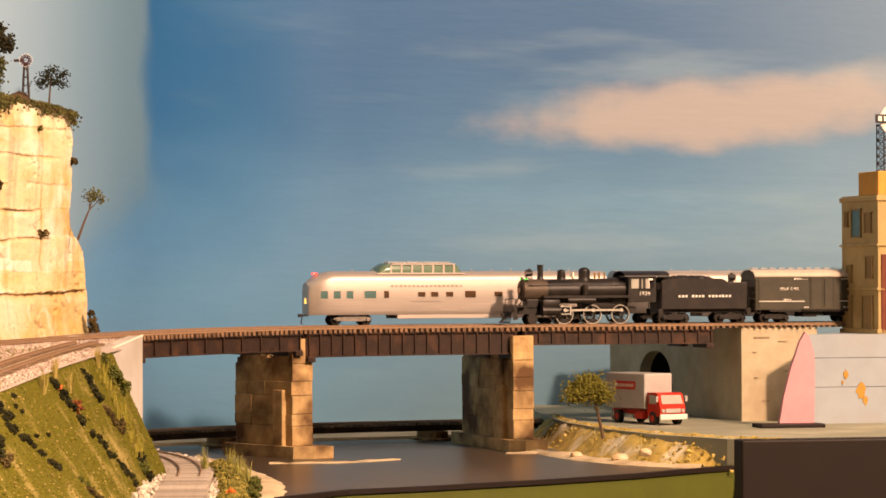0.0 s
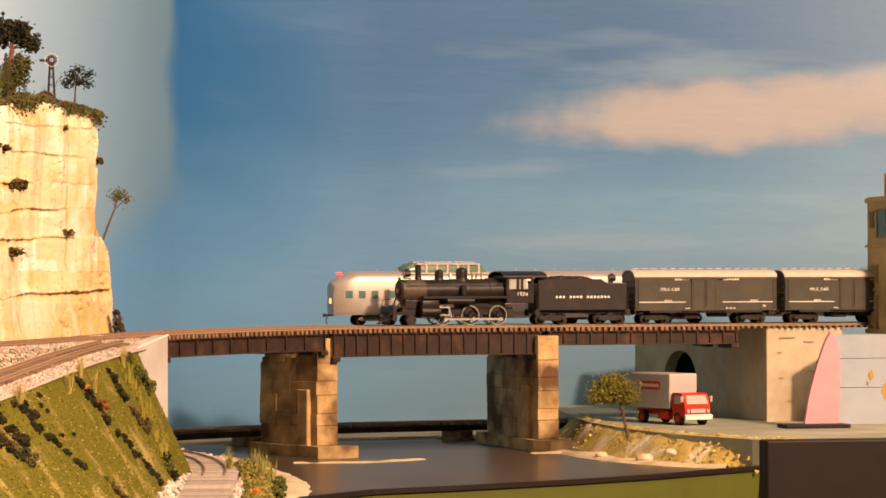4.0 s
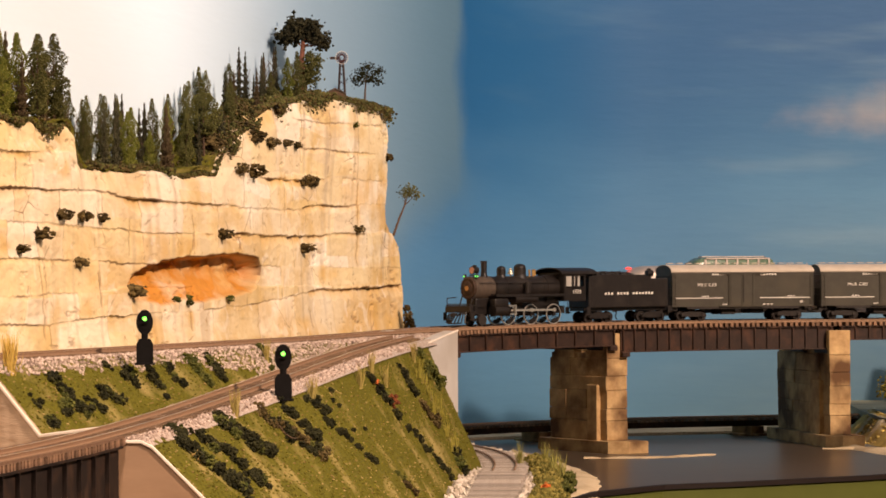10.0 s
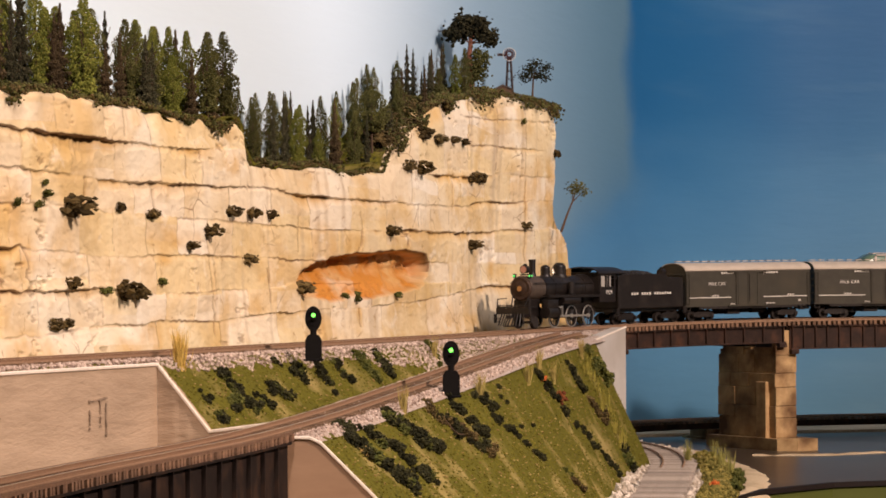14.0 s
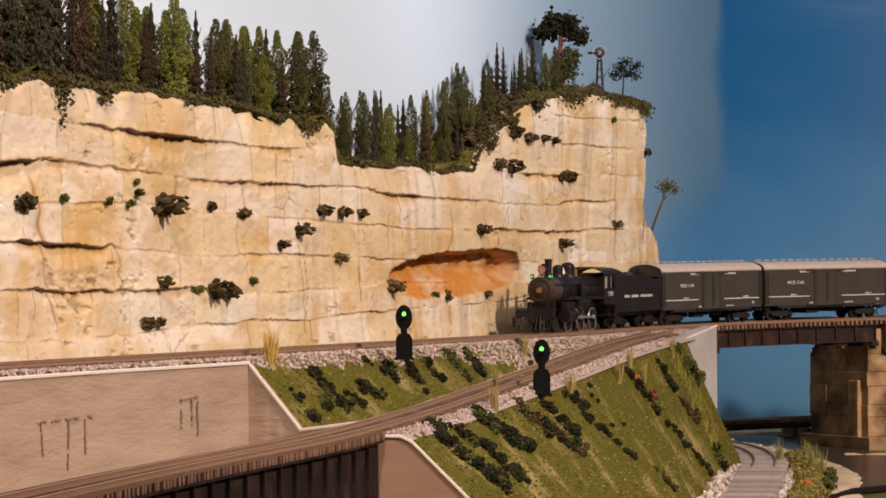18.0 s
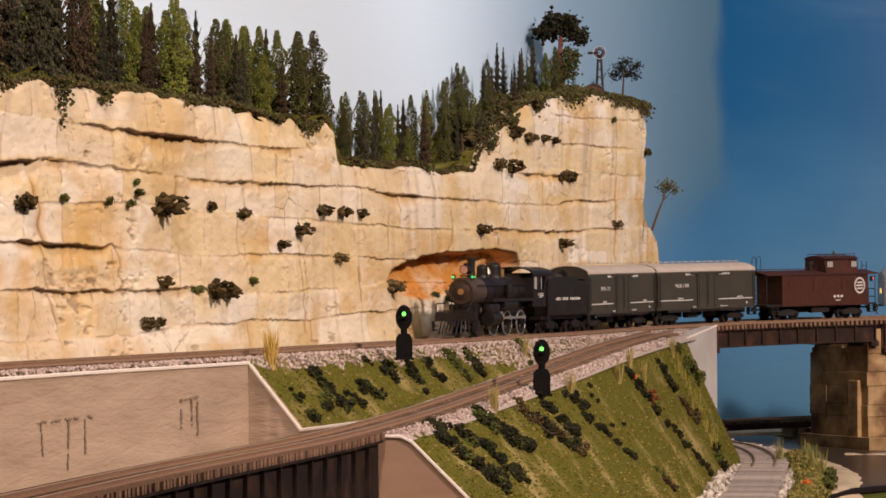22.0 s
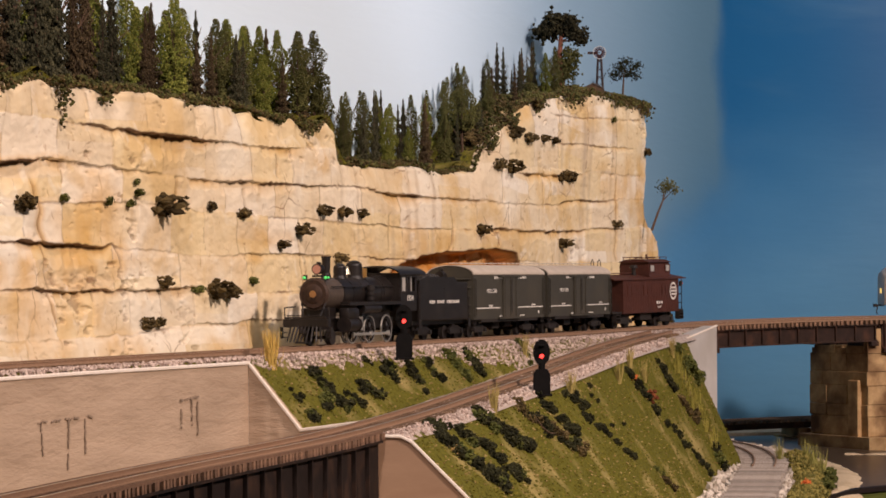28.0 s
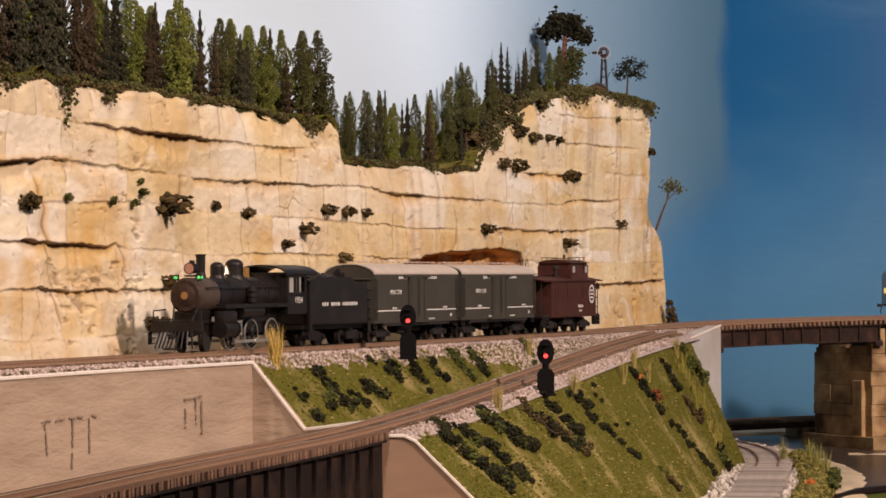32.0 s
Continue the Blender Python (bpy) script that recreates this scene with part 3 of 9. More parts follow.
def rock_material():
    """Pale limestone: tone by block, grey streaks, earthy wash, ochre hollow and dark seams with painted undercut
    shade, with fine grain.
    """
    m = mat("limestone", (0.84, 0.70, 0.465), (0.69, 0.52, 0.29), 0.9, 0, 60, 0.3, stain=(0.87, 0.79, 0.62), stain_scale=15, stain_low=0.52, stain_high=0.66, stretch=(1, 1, 0.8), depth=0.0008, spec=0.12)
    nt = m.node_tree
    bs = nt.nodes["Principled BSDF"]
    out = bs.inputs["Base Color"].links[0].from_socket
    tc = nt.nodes.new("ShaderNodeTexCoord")

    def field(name):
        a = nt.nodes.new("ShaderNodeAttribute")
        a.attribute_name = name
        return a.outputs["Fac"]

    def lay(colour, fac, top=1.0):
        nonlocal out
        k = nt.nodes.new("ShaderNodeMath")
        k.operation = "MULTIPLY"
        k.inputs[1].default_value = top
        nt.links.new(fac, k.inputs[0])
        mx = nt.nodes.new("ShaderNodeMix")
        mx.data_type = "RGBA"
        nt.links.new(k.outputs[0], mx.inputs["Factor"])
        nt.links.new(out, mx.inputs["A"])
        mx.inputs["B"].default_value = rgb(colour)
        out = mx.outputs["Result"]

    def speck(scale, lo, hi, distort=1.2):
        n = nt.nodes.new("ShaderNodeTexNoise")
        n.inputs["Scale"].default_value, n.inputs["Detail"].default_value, n.inputs["Distortion"].default_value = scale, 5, distort
        nt.links.new(tc.outputs["Object"], n.inputs["Vector"])
        r = nt.nodes.new("ShaderNodeMapRange")
        r.inputs["From Min"].default_value, r.inputs["From Max"].default_value = lo, hi
        nt.links.new(n.outputs["Fac"], r.inputs["Value"])
        return r.outputs[0]

    def band(socket, lo, hi):
        r = nt.nodes.new("ShaderNodeMapRange")
        r.interpolation_type = "SMOOTHSTEP"
        r.inputs["From Min"].default_value, r.inputs["From Max"].default_value = lo, hi
        nt.links.new(socket, r.inputs["Value"])
        return r.outputs[0]

    lay((0.57, 0.465, 0.30), field("tone"), 0.62)
    lay((0.77, 0.60, 0.27), band(field("tint"), 0.55, 0.95), 0.36)
    lay((0.90, 0.84, 0.71), band(field("tint"), 0.42, 0.08), 0.50)
    lay((0.46, 0.36, 0.24), field("streak"), 0.75)
    lay((0.60, 0.345, 0.075), field("wash"), 0.95)
    lay((0.30, 0.16, 0.06), speck(110.0, 0.63, 0.72), 0.5)
    lay((0.58, 0.38, 0.13), speck(14.0, 0.54, 0.66, 0.6), 0.6)
    lay((0.88, 0.83, 0.70), speck(33.0, 0.60, 0.68), 0.35)
    lay((0.56, 0.235, 0.035), field("ochre"), 0.97)
    # hairline cracks that come and go
    warp = nt.nodes.new("ShaderNodeTexNoise")
    warp.inputs["Scale"].default_value, warp.inputs["Detail"].default_value = 32, 4
    nt.links.new(tc.outputs["Object"], warp.inputs["Vector"])
    add = nt.nodes.new("ShaderNodeMixRGB")
    add.blend_type = "ADD"
    add.inputs[0].default_value = 0.016
    nt.links.new(tc.outputs["Object"], add.inputs[1])
    nt.links.new(warp.outputs["Color"], add.inputs[2])
    sc = nt.nodes.new("ShaderNodeMapping")
    sc.inputs["Scale"].default_value = (0.9, 0.9, 1.0)
    nt.links.new(add.outputs[0], sc.inputs[0])
    net = nt.nodes.new("ShaderNodeTexVoronoi")
    net.feature = "DISTANCE_TO_EDGE"
    net.inputs["Scale"].default_value = 22
    nt.links.new(sc.outputs[0], net.inputs["Vector"])
    thin = nt.nodes.new("ShaderNodeMapRange")
    for key, v in (("From Min", 0.002), ("From Max", 0.013), ("To Min", 1.0), ("To Max", 0.0)):
        thin.inputs[key].default_value = v
    nt.links.new(net.outputs["Distance"], thin.inputs["Value"])
    both = nt.nodes.new("ShaderNodeMath")
    both.operation = "MULTIPLY"
    nt.links.new(thin.outputs[0], both.inputs[0])
    nt.links.new(speck(13.0, 0.56, 0.64, 0.3), both.inputs[1])
    lay((0.20, 0.105, 0.05), both.outputs[0], 0.75)
    # dark brown for the seams and the painted undercut shade
    lay((0.115, 0.048, 0.020), field("seam_shade"), 0.93)
    nt.links.new(out, bs.inputs["Base Color"])
    # chiselled facets
    old = bs.inputs["Normal"].links[0].from_node
    vo = nt.nodes.new("ShaderNodeTexVoronoi")
    vo.inputs["Scale"].default_value = 170
    nt.links.new(tc.outputs["Object"], vo.inputs["Vector"])
    bp = nt.nodes.new("ShaderNodeBump")
    bp.inputs["Strength"].default_value, bp.inputs["Distance"].default_value = 0.35, 0.0006
    nt.links.new(vo.outputs["Distance"], bp.inputs["Height"])
    nt.links.new(old.outputs[0], bp.inputs["Normal"])
    nt.links.new(bp.outputs[0], bs.inputs["Normal"])
    return m


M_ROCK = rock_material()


def cliff():
    """The face as a fine sheet in relief, the ground behind its rim, and the end that turns away from the track."""
    nz, nb, ne = 300, 8, 24
    us = np.concatenate([np.linspace(-1.15, -0.84, 90, endpoint=False), np.linspace(-0.84, 0.30, 960)])
    nu = len(us)
    tops = np.array([cliff_top(u) for u in us])
    U = np.repeat(us[:, None], nz, 1)
    Z = 0.09 + (tops[:, None] - 0.09) * np.linspace(0, 1, nz)[None, :]
    # the foot of the far end stands further out along the line
    U = U + (0.037 * soft((0.206 - Z) / 0.028) + 0.0035 * rough(Z * 60, Z * 0 + 0.5, 81)) * soft((U - 0.2) / 0.1)
    fields = list(cliff_relief(U, Z))
    back = 0.060 - fields[0] + 0.02 * (Z - 0.1)
    verts = [np.stack([LX + U * LU[0] + back * LN[0], LY + U * LU[1] + back * LN[1], Z], -1).reshape(-1, 3)]
    cols = [[f.reshape(-1)] for f in fields[1:]]

    def grid(base, rows, n):
        i, j = np.meshgrid(np.arange(rows - 1), np.arange(n - 1), indexing="ij")
        k = base + i * n + j
        return np.stack([k, k + n, k + n + 1, k + 1], -1).reshape(-1, 4)

    faces = [grid(0, nu, nz)]
    # ground behind the rim: its first row is the rim itself
    ub = U[:, -1]
    rows = [verts[0].reshape(nu, nz, 3)[:, -1]]
    for j in range(nb):
        b = 0.068 + 0.03 * j * np.where(us > 0.24, 0.55, 1.0)
        z = tops + 0.004 * wave(us * 18, j * 0.7, 4) - (0.2 if j == nb - 1 else 0.0)
        rows.append(np.stack([LX + ub * LU[0] + b * LN[0], LY + ub * LU[1] + b * LN[1], z], -1))
    base = nu * nz
    crown = np.stack(rows, 1)
    verts.append(crown.reshape(-1, 3))
    faces.append(grid(base, nu, nb + 1))
    # the end face: its first column is the last of the front
    base += crown.shape[0] * crown.shape[1]
    first = verts[0].reshape(nu, nz, 3)[-1]
    ends = [first]
    for q in range(1, ne + 1):
        s = 0.10 * q / ne
        zz = first[:, 2] - 0.012 * (q / ne) * (first[:, 2] - 0.09) / 0.21
        off = 0.003 * rough(zz * 60, zz * 0 + s * 60, 82)
        du = 0.25 * s + off
        ends.append(np.stack([first[:, 0] + du * LU[0] + s * LN[0], first[:, 1] + du * LU[1] + s * LN[1], zz], -1))
    end = np.stack(ends, 0)
    verts.append(end.reshape(-1, 3))
    faces.append(grid(base, ne + 1, nz))
    v = np.concatenate(verts)
    f = np.concatenate(faces)
    me = bpy.data.meshes.new("cliff")
    me.vertices.add(len(v))
    me.vertices.foreach_set("co", v.astype(np.float32).reshape(-1))
    me.loops.add(f.size)
    me.loops.foreach_set("vertex_index", f.astype(np.int32).reshape(-1))
    me.polygons.add(len(f))
    me.polygons.foreach_set("loop_start", np.arange(0, f.size, 4, dtype=np.int32))
    me.update(calc_edges=True)
    n_crown, n_end = crown.shape[0] * crown.shape[1], end.shape[0] * end.shape[1]
    for name, col, fill in zip(("seam_shade", "wash", "tone", "ochre", "streak", "tint"), cols, (0.0, 0.8, 0.5, 0.0, 0.2, 0.5)):
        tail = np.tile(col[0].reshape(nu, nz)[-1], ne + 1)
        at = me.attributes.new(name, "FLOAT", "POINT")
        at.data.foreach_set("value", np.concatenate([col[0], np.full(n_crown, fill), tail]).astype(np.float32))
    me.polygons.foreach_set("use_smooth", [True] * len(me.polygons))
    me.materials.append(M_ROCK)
    me.materials.append(M_GRASS)
    turf = np.zeros(len(f), dtype=np.int32)
    turf[len(faces[0]) + nu:len(faces[0]) + len(faces[1])] = 1
    me.polygons.foreach_set("material_index", turf)
    return tagged(new("cliff", me), "tall pale limestone cliff with brown ledges and an ochre hollow", "cliff", "", "structure")


cliff()


# ---- ground ----
def track_side(x, y):
    """Distance in front of the straight upper line."""
    return -((x - SX) * CN[0] + (y - SY) * CN[1])


ZB = 0.023   # level of the quay on the right


WING_U = -0.668
WING_A = (SX + WING_U * CU[0] - 0.0275 * CN[0], SY + WING_U * CU[1] - 0.0275 * CN[1])
WING_M = (WING_A[0] - 0.0325 * CN[0], WING_A[1] - 0.0325 * CN[1])
WING_B = (WING_A[0] - 0.083 * CN[0], WING_A[1] - 0.083 * CN[1])


def bank_z(x, y):
    """Height of the turf, and how far the place lies in front of the upper and of the lower line."""
    bx, _, bh, bz = branch_at(min(y, 2.44))
    a = track_side(x, y)
    b = (x - bx) * math.sin(bh)
    if y > SY:
        a = min(a, RAD - math.hypot(x - SX - RAD * math.sin(HEAD0), y - SY + RAD * math.cos(HEAD0)))
        a = max(a, -0.2)
    upper = 0.1062 - 1.15 * max(0.0, a - 0.0235)
    bed = bz - 0.0062
    slope = lerp(y, [(1.45, 0.95), (1.8, 1.25), (2.2, 2.2), (2.5, 2.6)])
    z = max(upper, bed - min(0.012, 0.6 * max(0.0, -b - 0.0225))) if b < 0.0215 else max(upper if b < 0.03 else -1, bed - slope * (b - 0.0215))
    z = max(z, -0.004)
    rough = 1.0 if (a > 0.030 and abs(b) > 0.025) else 0.2
    z += rough * (0.0025 * noise.noise((x * 35, y * 35, 1)) + 0.0012 * noise.noise((x * 140, y * 140, 2)))
    return z, a, b


def bank_there(x, y, a, b):
    """Whether the turf reaches here: not in front of the retaining wall, nor past the bridge's end wall."""
    side = (x - WING_A[0]) * (WING_B[1] - WING_A[1]) - (y - WING_A[1]) * (WING_B[0] - WING_A[0])
    ax, ay = WING_B[0] - WING_A[0], WING_B[1] - WING_A[1]
    run_ = ((x - WING_A[0]) * ax + (y - WING_A[1]) * ay) / (ax * ax + ay * ay)
    low = a > 0.0262 and side > -0.0002 and run_ < 1.0
    return a > -0.10 and not low and (y > 1.49 or a < 0.0262) and xx_end(x, y) < -0.001


def embankment():
    """Turf banks that carry the upper and the lower line, cut off by the walls."""
    x0, x1, y0, y1, st = -0.62, 0.26, 1.28, 2.60, 0.004
    nx, ny = int((x1 - x0) / st), int((y1 - y0) / st)
    verts, keep = [], []
    for j in range(ny + 1):
        for i in range(nx + 1):
            x, y = x0 + i * st, y0 + j * st
            z, a, b = bank_z(x, y)
            keep.append(bank_there(x, y, a, b))
            verts.append((x, y, z))
    faces = []
    for j in range(ny):
        for i in range(nx):
            q = (j * (nx + 1) + i, j * (nx + 1) + i + 1, (j + 1) * (nx + 1) + i + 1, (j + 1) * (nx + 1) + i)
            if all(keep[k] for k in q):
                faces.append(q)
    me = bpy.data.meshes.new("embankment")
    me.from_pydata(verts, [], faces)
    me.update()
    bm = bmesh.new()
    bm.from_mesh(me)
    bmesh.ops.delete(bm, geom=[v for v in bm.verts if not v.link_faces], context="VERTS")
    bm.to_mesh(me)
    bm.free()
    me.polygons.foreach_set("use_smooth", [True] * len(me.polygons))
    me.materials.append(M_GRASS)
    return tagged(new("embankment", me), "mossy green railway embankment with brown bare patches", "embankment", "", "structure")


AB_A, AB_B = (0.1895, 2.325), (0.2232, 2.402)     # foot of the concrete end wall of the bridge


def xx_end(x, y):
    """Above 0 beyond the end wall."""
    dx, dy = AB_B[0] - AB_A[0], AB_B[1] - AB_A[1]
    n = math.hypot(dx, dy)
    past = ((x - AB_B[0]) * dx + (y - AB_B[1]) * dy) / n
    if y < AB_A[1]:
        return -1.0
    return max(past, ((x - AB_A[0]) * dy - (y - AB_A[1]) * dx) / n + 0.004)


embankment()


def ground():
    """One sheet under all of it, as far as the room's bench goes."""
    bm = bmesh.new()
    outline = [(-1.6, 0.62), (-0.35, 0.62), (0.06, 1.50), (0.20, 1.84), (0.255, 2.00), (0.29, 2.08), (0.35, 2.145), (0.42, 2.172), (0.518, 2.220), (0.60, 2.270), (0.664, 2.322), (0.71, 2.354), (0.75, 2.20), (2.5, 2.20), (2.5, 3.3), (-1.6, 3.3)]
    prism(bm, outline, -0.05, -0.012, "xy")
    solid("ground", bm, M_SAND, "plain sandy bench top under the scenery", "ground")
    leg_wood = mat("bench_timber", (0.34, 0.22, 0.12), (0.26, 0.165, 0.09), 0.7, 0, 30, 0.2)
    for x, y in ((-1.5, 0.75), (-0.45, 0.75), (-1.5, 3.2), (0.0, 2.0), (0.9, 2.4), (2.4, 2.4), (2.4, 3.2), (0.9, 3.2)):
        bm = bmesh.new()
        box(bm, (x, y, -0.575), (0.07, 0.07, 1.05), bevel=0.004)
        tagged(solid("bench_leg", bm, leg_wood, "timber leg under the layout bench", "bench leg"), "timber leg under the layout bench", "bench leg", "legs of the bench", "structure")
    bm = bmesh.new()
    prism(bm, [(0.235, 2.06), (0.256, 2.005), (0.291, 2.083), (0.351, 2.148), (0.421, 2.175), (0.519, 2.223), (0.601, 2.273), (0.665, 2.325), (0.711, 2.358), (0.70, 2.5), (0.80, 2.90), (0.62, 2.89), (0.45, 2.86), (0.26, 2.80), (0.25, 2.5)], -0.010, 0.0, "xy")
    solid("river", bm, M_WATER, "dark brown glossy river with a still surface", "water")
    # the black rim and green face of the bench along the river
    edge = [(0.20, 1.84), (0.255, 2.00), (0.29, 2.08), (0.35, 2.145), (0.42, 2.172), (0.518, 2.220), (0.60, 2.270), (0.664, 2.322), (0.71, 2.354)]
    for name, z0, z1, off, m, lab in (("bench_rim", -0.0022, 0.0014, 0.003, M_FASCIA, "black edge strip of the layout bench"), ("fascia", -0.60, -0.0022, 0.001, M_PAINTGREEN, "green painted front of the layout bench")):
        bm = bmesh.new()
        ring0, ring1 = [], []
        for i, (x, y) in enumerate(edge):
            q = edge[min(i + 1, len(edge) - 1)]
            p = edge[max(i - 1, 0)]
            t = Vector((q[0] - p[0], q[1] - p[1])).normalized()
            ring0.append((x + t.y * off, y - t.x * off))
            ring1.append((x - t.y * 0.003, y + t.x * 0.003))
        prism(bm, ring0 + ring1[::-1], z0, z1, "xy")
        solid(name, bm, m, lab, "fascia")
    bm = bmesh.new()
    box(bm, (1.25, 2.185, -0.27), (1.176, 0.022, 0.604), bevel=0.0015)
    solid("fascia_panel", bm, M_FASCIA, "dark brown board in front of the quay", "fascia")


ground()


def quay():
    bm = bmesh.new()
    prism(bm, [(0.706, 2.360), (0.748, 2.300), (0.748, 2.197), (2.4, 2.197), (2.4, 3.1), (0.70, 3.1), (0.665, 2.86), (0.648, 2.70), (0.652, 2.56), (0.670, 2.45)], -0.012, ZB, "xy")
    solid("quay", bm, mat("pale_green_ground", (0.29, 0.29, 0.21), (0.24, 0.24, 0.175), 0.8, 0, 25, 0.1, stain=(0.40, 0.38, 0.28), stain_scale=12), "pale grey-green flat quay beside the river", "pavement")


quay()


# ---- track ----
def sweep(bm, place, ts, profile, side=0.0, base=0.0, mat_of=None):
    """Carries a closed cross-section (across, up) along a line of track."""
    rows = []
    for t in ts:
        x, y, h, z = place(t)
        nx, ny = -math.sin(h), math.cos(h)
        rows.append([bm.verts.new((x + nx * (a + side), y + ny * (a + side), z + b + base)) for a, b in profile])
    n = len(profile)
    for r0, r1 in zip(rows, rows[1:]):
        for i in range(n):
            f = bm.faces.new((r0[i], r1[i], r1[(i + 1) % n], r0[(i + 1) % n]))
            if mat_of:
                f.material_index = mat_of(i)
    bm.faces.new(rows[0])
    bm.faces.new(rows[-1][::-1])


RAIL = [(-0.0011, -0.0025), (0.0011, -0.0025), (0.0011, -0.0021), (0.0003, -0.0018), (0.0003, -0.0008), (0.0006, -0.0006), (0.0006, 0.0), (-0.0006, 0.0), (-0.0006, -0.0006), (-0.0003, -0.0008), (-0.0003, -0.0018), (-0.0011, -0.0021)]


def tie_mesh(name, length, width, height, material):
    bm = bmesh.new()
    box(bm, (0, 0, 0), (width, length, height))
    return mesh_of(name, bm, material)


TIE = tie_mesh("tie", 0.0295, 0.0027, 0.0020, M_TIE)
BTIE = tie_mesh("bridge_tie", 0.036, 0.0030, 0.0034, M_BTIE)


def track(label, place, t0, t1, step, bridges):
    tr = thing("track", label, "railway track", "lines of the layout", kind="structure")
    ts = list(np.arange(t0, t1, 0.012)) + [t1]
    for side in (-0.0083, 0.0083):
        bm = bmesh.new()
        sweep(bm, place, ts, RAIL, side, mat_of=lambda i: 1 if i == 6 else 0)
        part("rail", bm, [M_RAIL, M_RAILTOP], tr)
    # pick the spacing by the way run, so that ties stay even
    t, way = t0, 0.0
    px, py, _, _ = place(t0)
    nxt = 0.0
    rng = random.Random(7)
    while t < t1:
        x, y, h, z = place(t)
        way += math.hypot(x - px, y - py)
        px, py = x, y
        if way >= nxt:
            on = any(a <= t <= b for a, b in bridges)
            m = Matrix.Translation((x, y, z - (0.0042 if on else 0.0035))) @ Matrix.Rotation(h + rng.uniform(-0.03, 0.03), 4, "Z") @ Matrix.Translation((0, rng.uniform(-0.0005, 0.0005), 0))
            piece("tie", BTIE if on else TIE, tr, m)
            nxt += step * (0.86 if on else 1.0)
        t += 0.0004
    return tr


U_LEFT, U_P1, U_P2, U_RIGHT = 0.190, 0.401, 0.629, 0.820


def ballast(name, place, t0, t1, half, seed, count, side=(-1, 1)):
    """A low bed with broken stone heaped over its shoulders."""
    bm = bmesh.new()
    ts = list(np.arange(t0, t1, 0.02)) + [t1]
    sweep(bm, place, ts, [(-half - 0.006, -0.0085), (-half, -0.0042), (half, -0.0042), (half + 0.006, -0.0085)])
    solid(name, bm, M_BALLAST, "pinkish grey ballast bed", "ballast")
    rng = random.Random(seed)
    verts, faces = [], []
    for _ in range(count):
        t = rng.uniform(t0, t1)
        x, y, h, z = place(t)
        s = rng.choice(side)
        a = s * rng.uniform(0.0105, half + 0.0045) if rng.random() < 0.8 else rng.uniform(-0.007, 0.007)
        r = rng.uniform(0.0006, 0.0014)
        up = -0.0036 - max(0.0, abs(a) - half) * 0.75
        c = Vector((x - math.sin(h) * a, y + math.cos(h) * a, z + up))
        if c.y > 2.27 and (c.x - AB_A[0]) * 0.916 - (c.y - AB_A[1]) * 0.401 > -0.016:
            continue
        k = len(verts)
        q = Euler((rng.uniform(0, 6), rng.uniform(0, 6), rng.uniform(0, 6))).to_matrix()
        for p in ((1, 0, 0), (-1, 0.2, 0), (0, 1, 0.2), (0.1, -1, 0), (0, 0.1, 0.9), (0.1, 0, -0.9)):
            verts.append(c + q @ (Vector(p) * r * rng.uniform(0.7, 1.2)))
        for f in ((0, 2, 4), (2, 1, 4), (1, 3, 4), (3, 0, 4), (2, 0, 5), (1, 2, 5), (3, 1, 5), (0, 3, 5)):
            faces.append(tuple(k + i for i in f))
    me = bpy.data.meshes.new("ballast_stones")
    me.from_pydata(verts, [], faces)
    me.materials.append(M_STONES)
    tagged(new("ballast_stones", me), "loose pink and grey broken stone beside the rails", "gravel", "", "stuff")


M_STONES = leafy("broken_stone", (0.24, 0.17, 0.135), (0.70, 0.57, 0.48), 0.0)
ballast("ballast_bed", main_at, -1.05, 0.17, 0.0205, 3, 7500)
ballast("ballast_bed", branch_at, 1.49, 2.36, 0.0185, 4, 5600)


def wedge_stones():
    """Broken stone spread over the shoulder of the upper line and into the fork of the switch."""
    rng = random.Random(8)
    verts, faces = [], []
    while len(verts) < 6 * 6800:
        x, y = rng.uniform(-0.28, 0.19), rng.uniform(1.30, 2.40)
        z, a, b = bank_z(x, y)
        reach = lerp(y, [(1.66, 0.0252), (1.70, 0.0295), (1.95, 0.0305), (2.15, 0.046), (2.3, 0.058)]) + 0.004 * noise.noise((x * 60, y * 60, 4))
        if not (0.0165 < a < reach) or b > -0.012 or not bank_there(x, y, a, b):
            continue
        r = rng.uniform(0.0007, 0.0016)
        c = Vector((x, y, z + 0.0003))
        k = len(verts)
        q = Euler((rng.uniform(0, 6), rng.uniform(0, 6), rng.uniform(0, 6))).to_matrix()
        for p in ((1, 0, 0), (-1, 0.2, 0), (0, 1, 0.2), (0.1, -1, 0), (0, 0.1, 0.9), (0.1, 0, -0.9)):
            verts.append(c + q @ (Vector(p) * r * rng.uniform(0.7, 1.2)))
        for f in ((0, 2, 4), (2, 1, 4), (1, 3, 4), (3, 0, 4), (2, 0, 5), (1, 2, 5), (3, 1, 5), (0, 3, 5)):
            faces.append(tuple(k + i for i in f))
    me = bpy.data.meshes.new("shoulder_stones")
    me.from_pydata(verts, [], faces)
    me.materials.append(M_STONES)
    tagged(new("shoulder_stones", me), "pale broken stone spread beside the upper line", "gravel", "", "stuff")


wedge_stones()


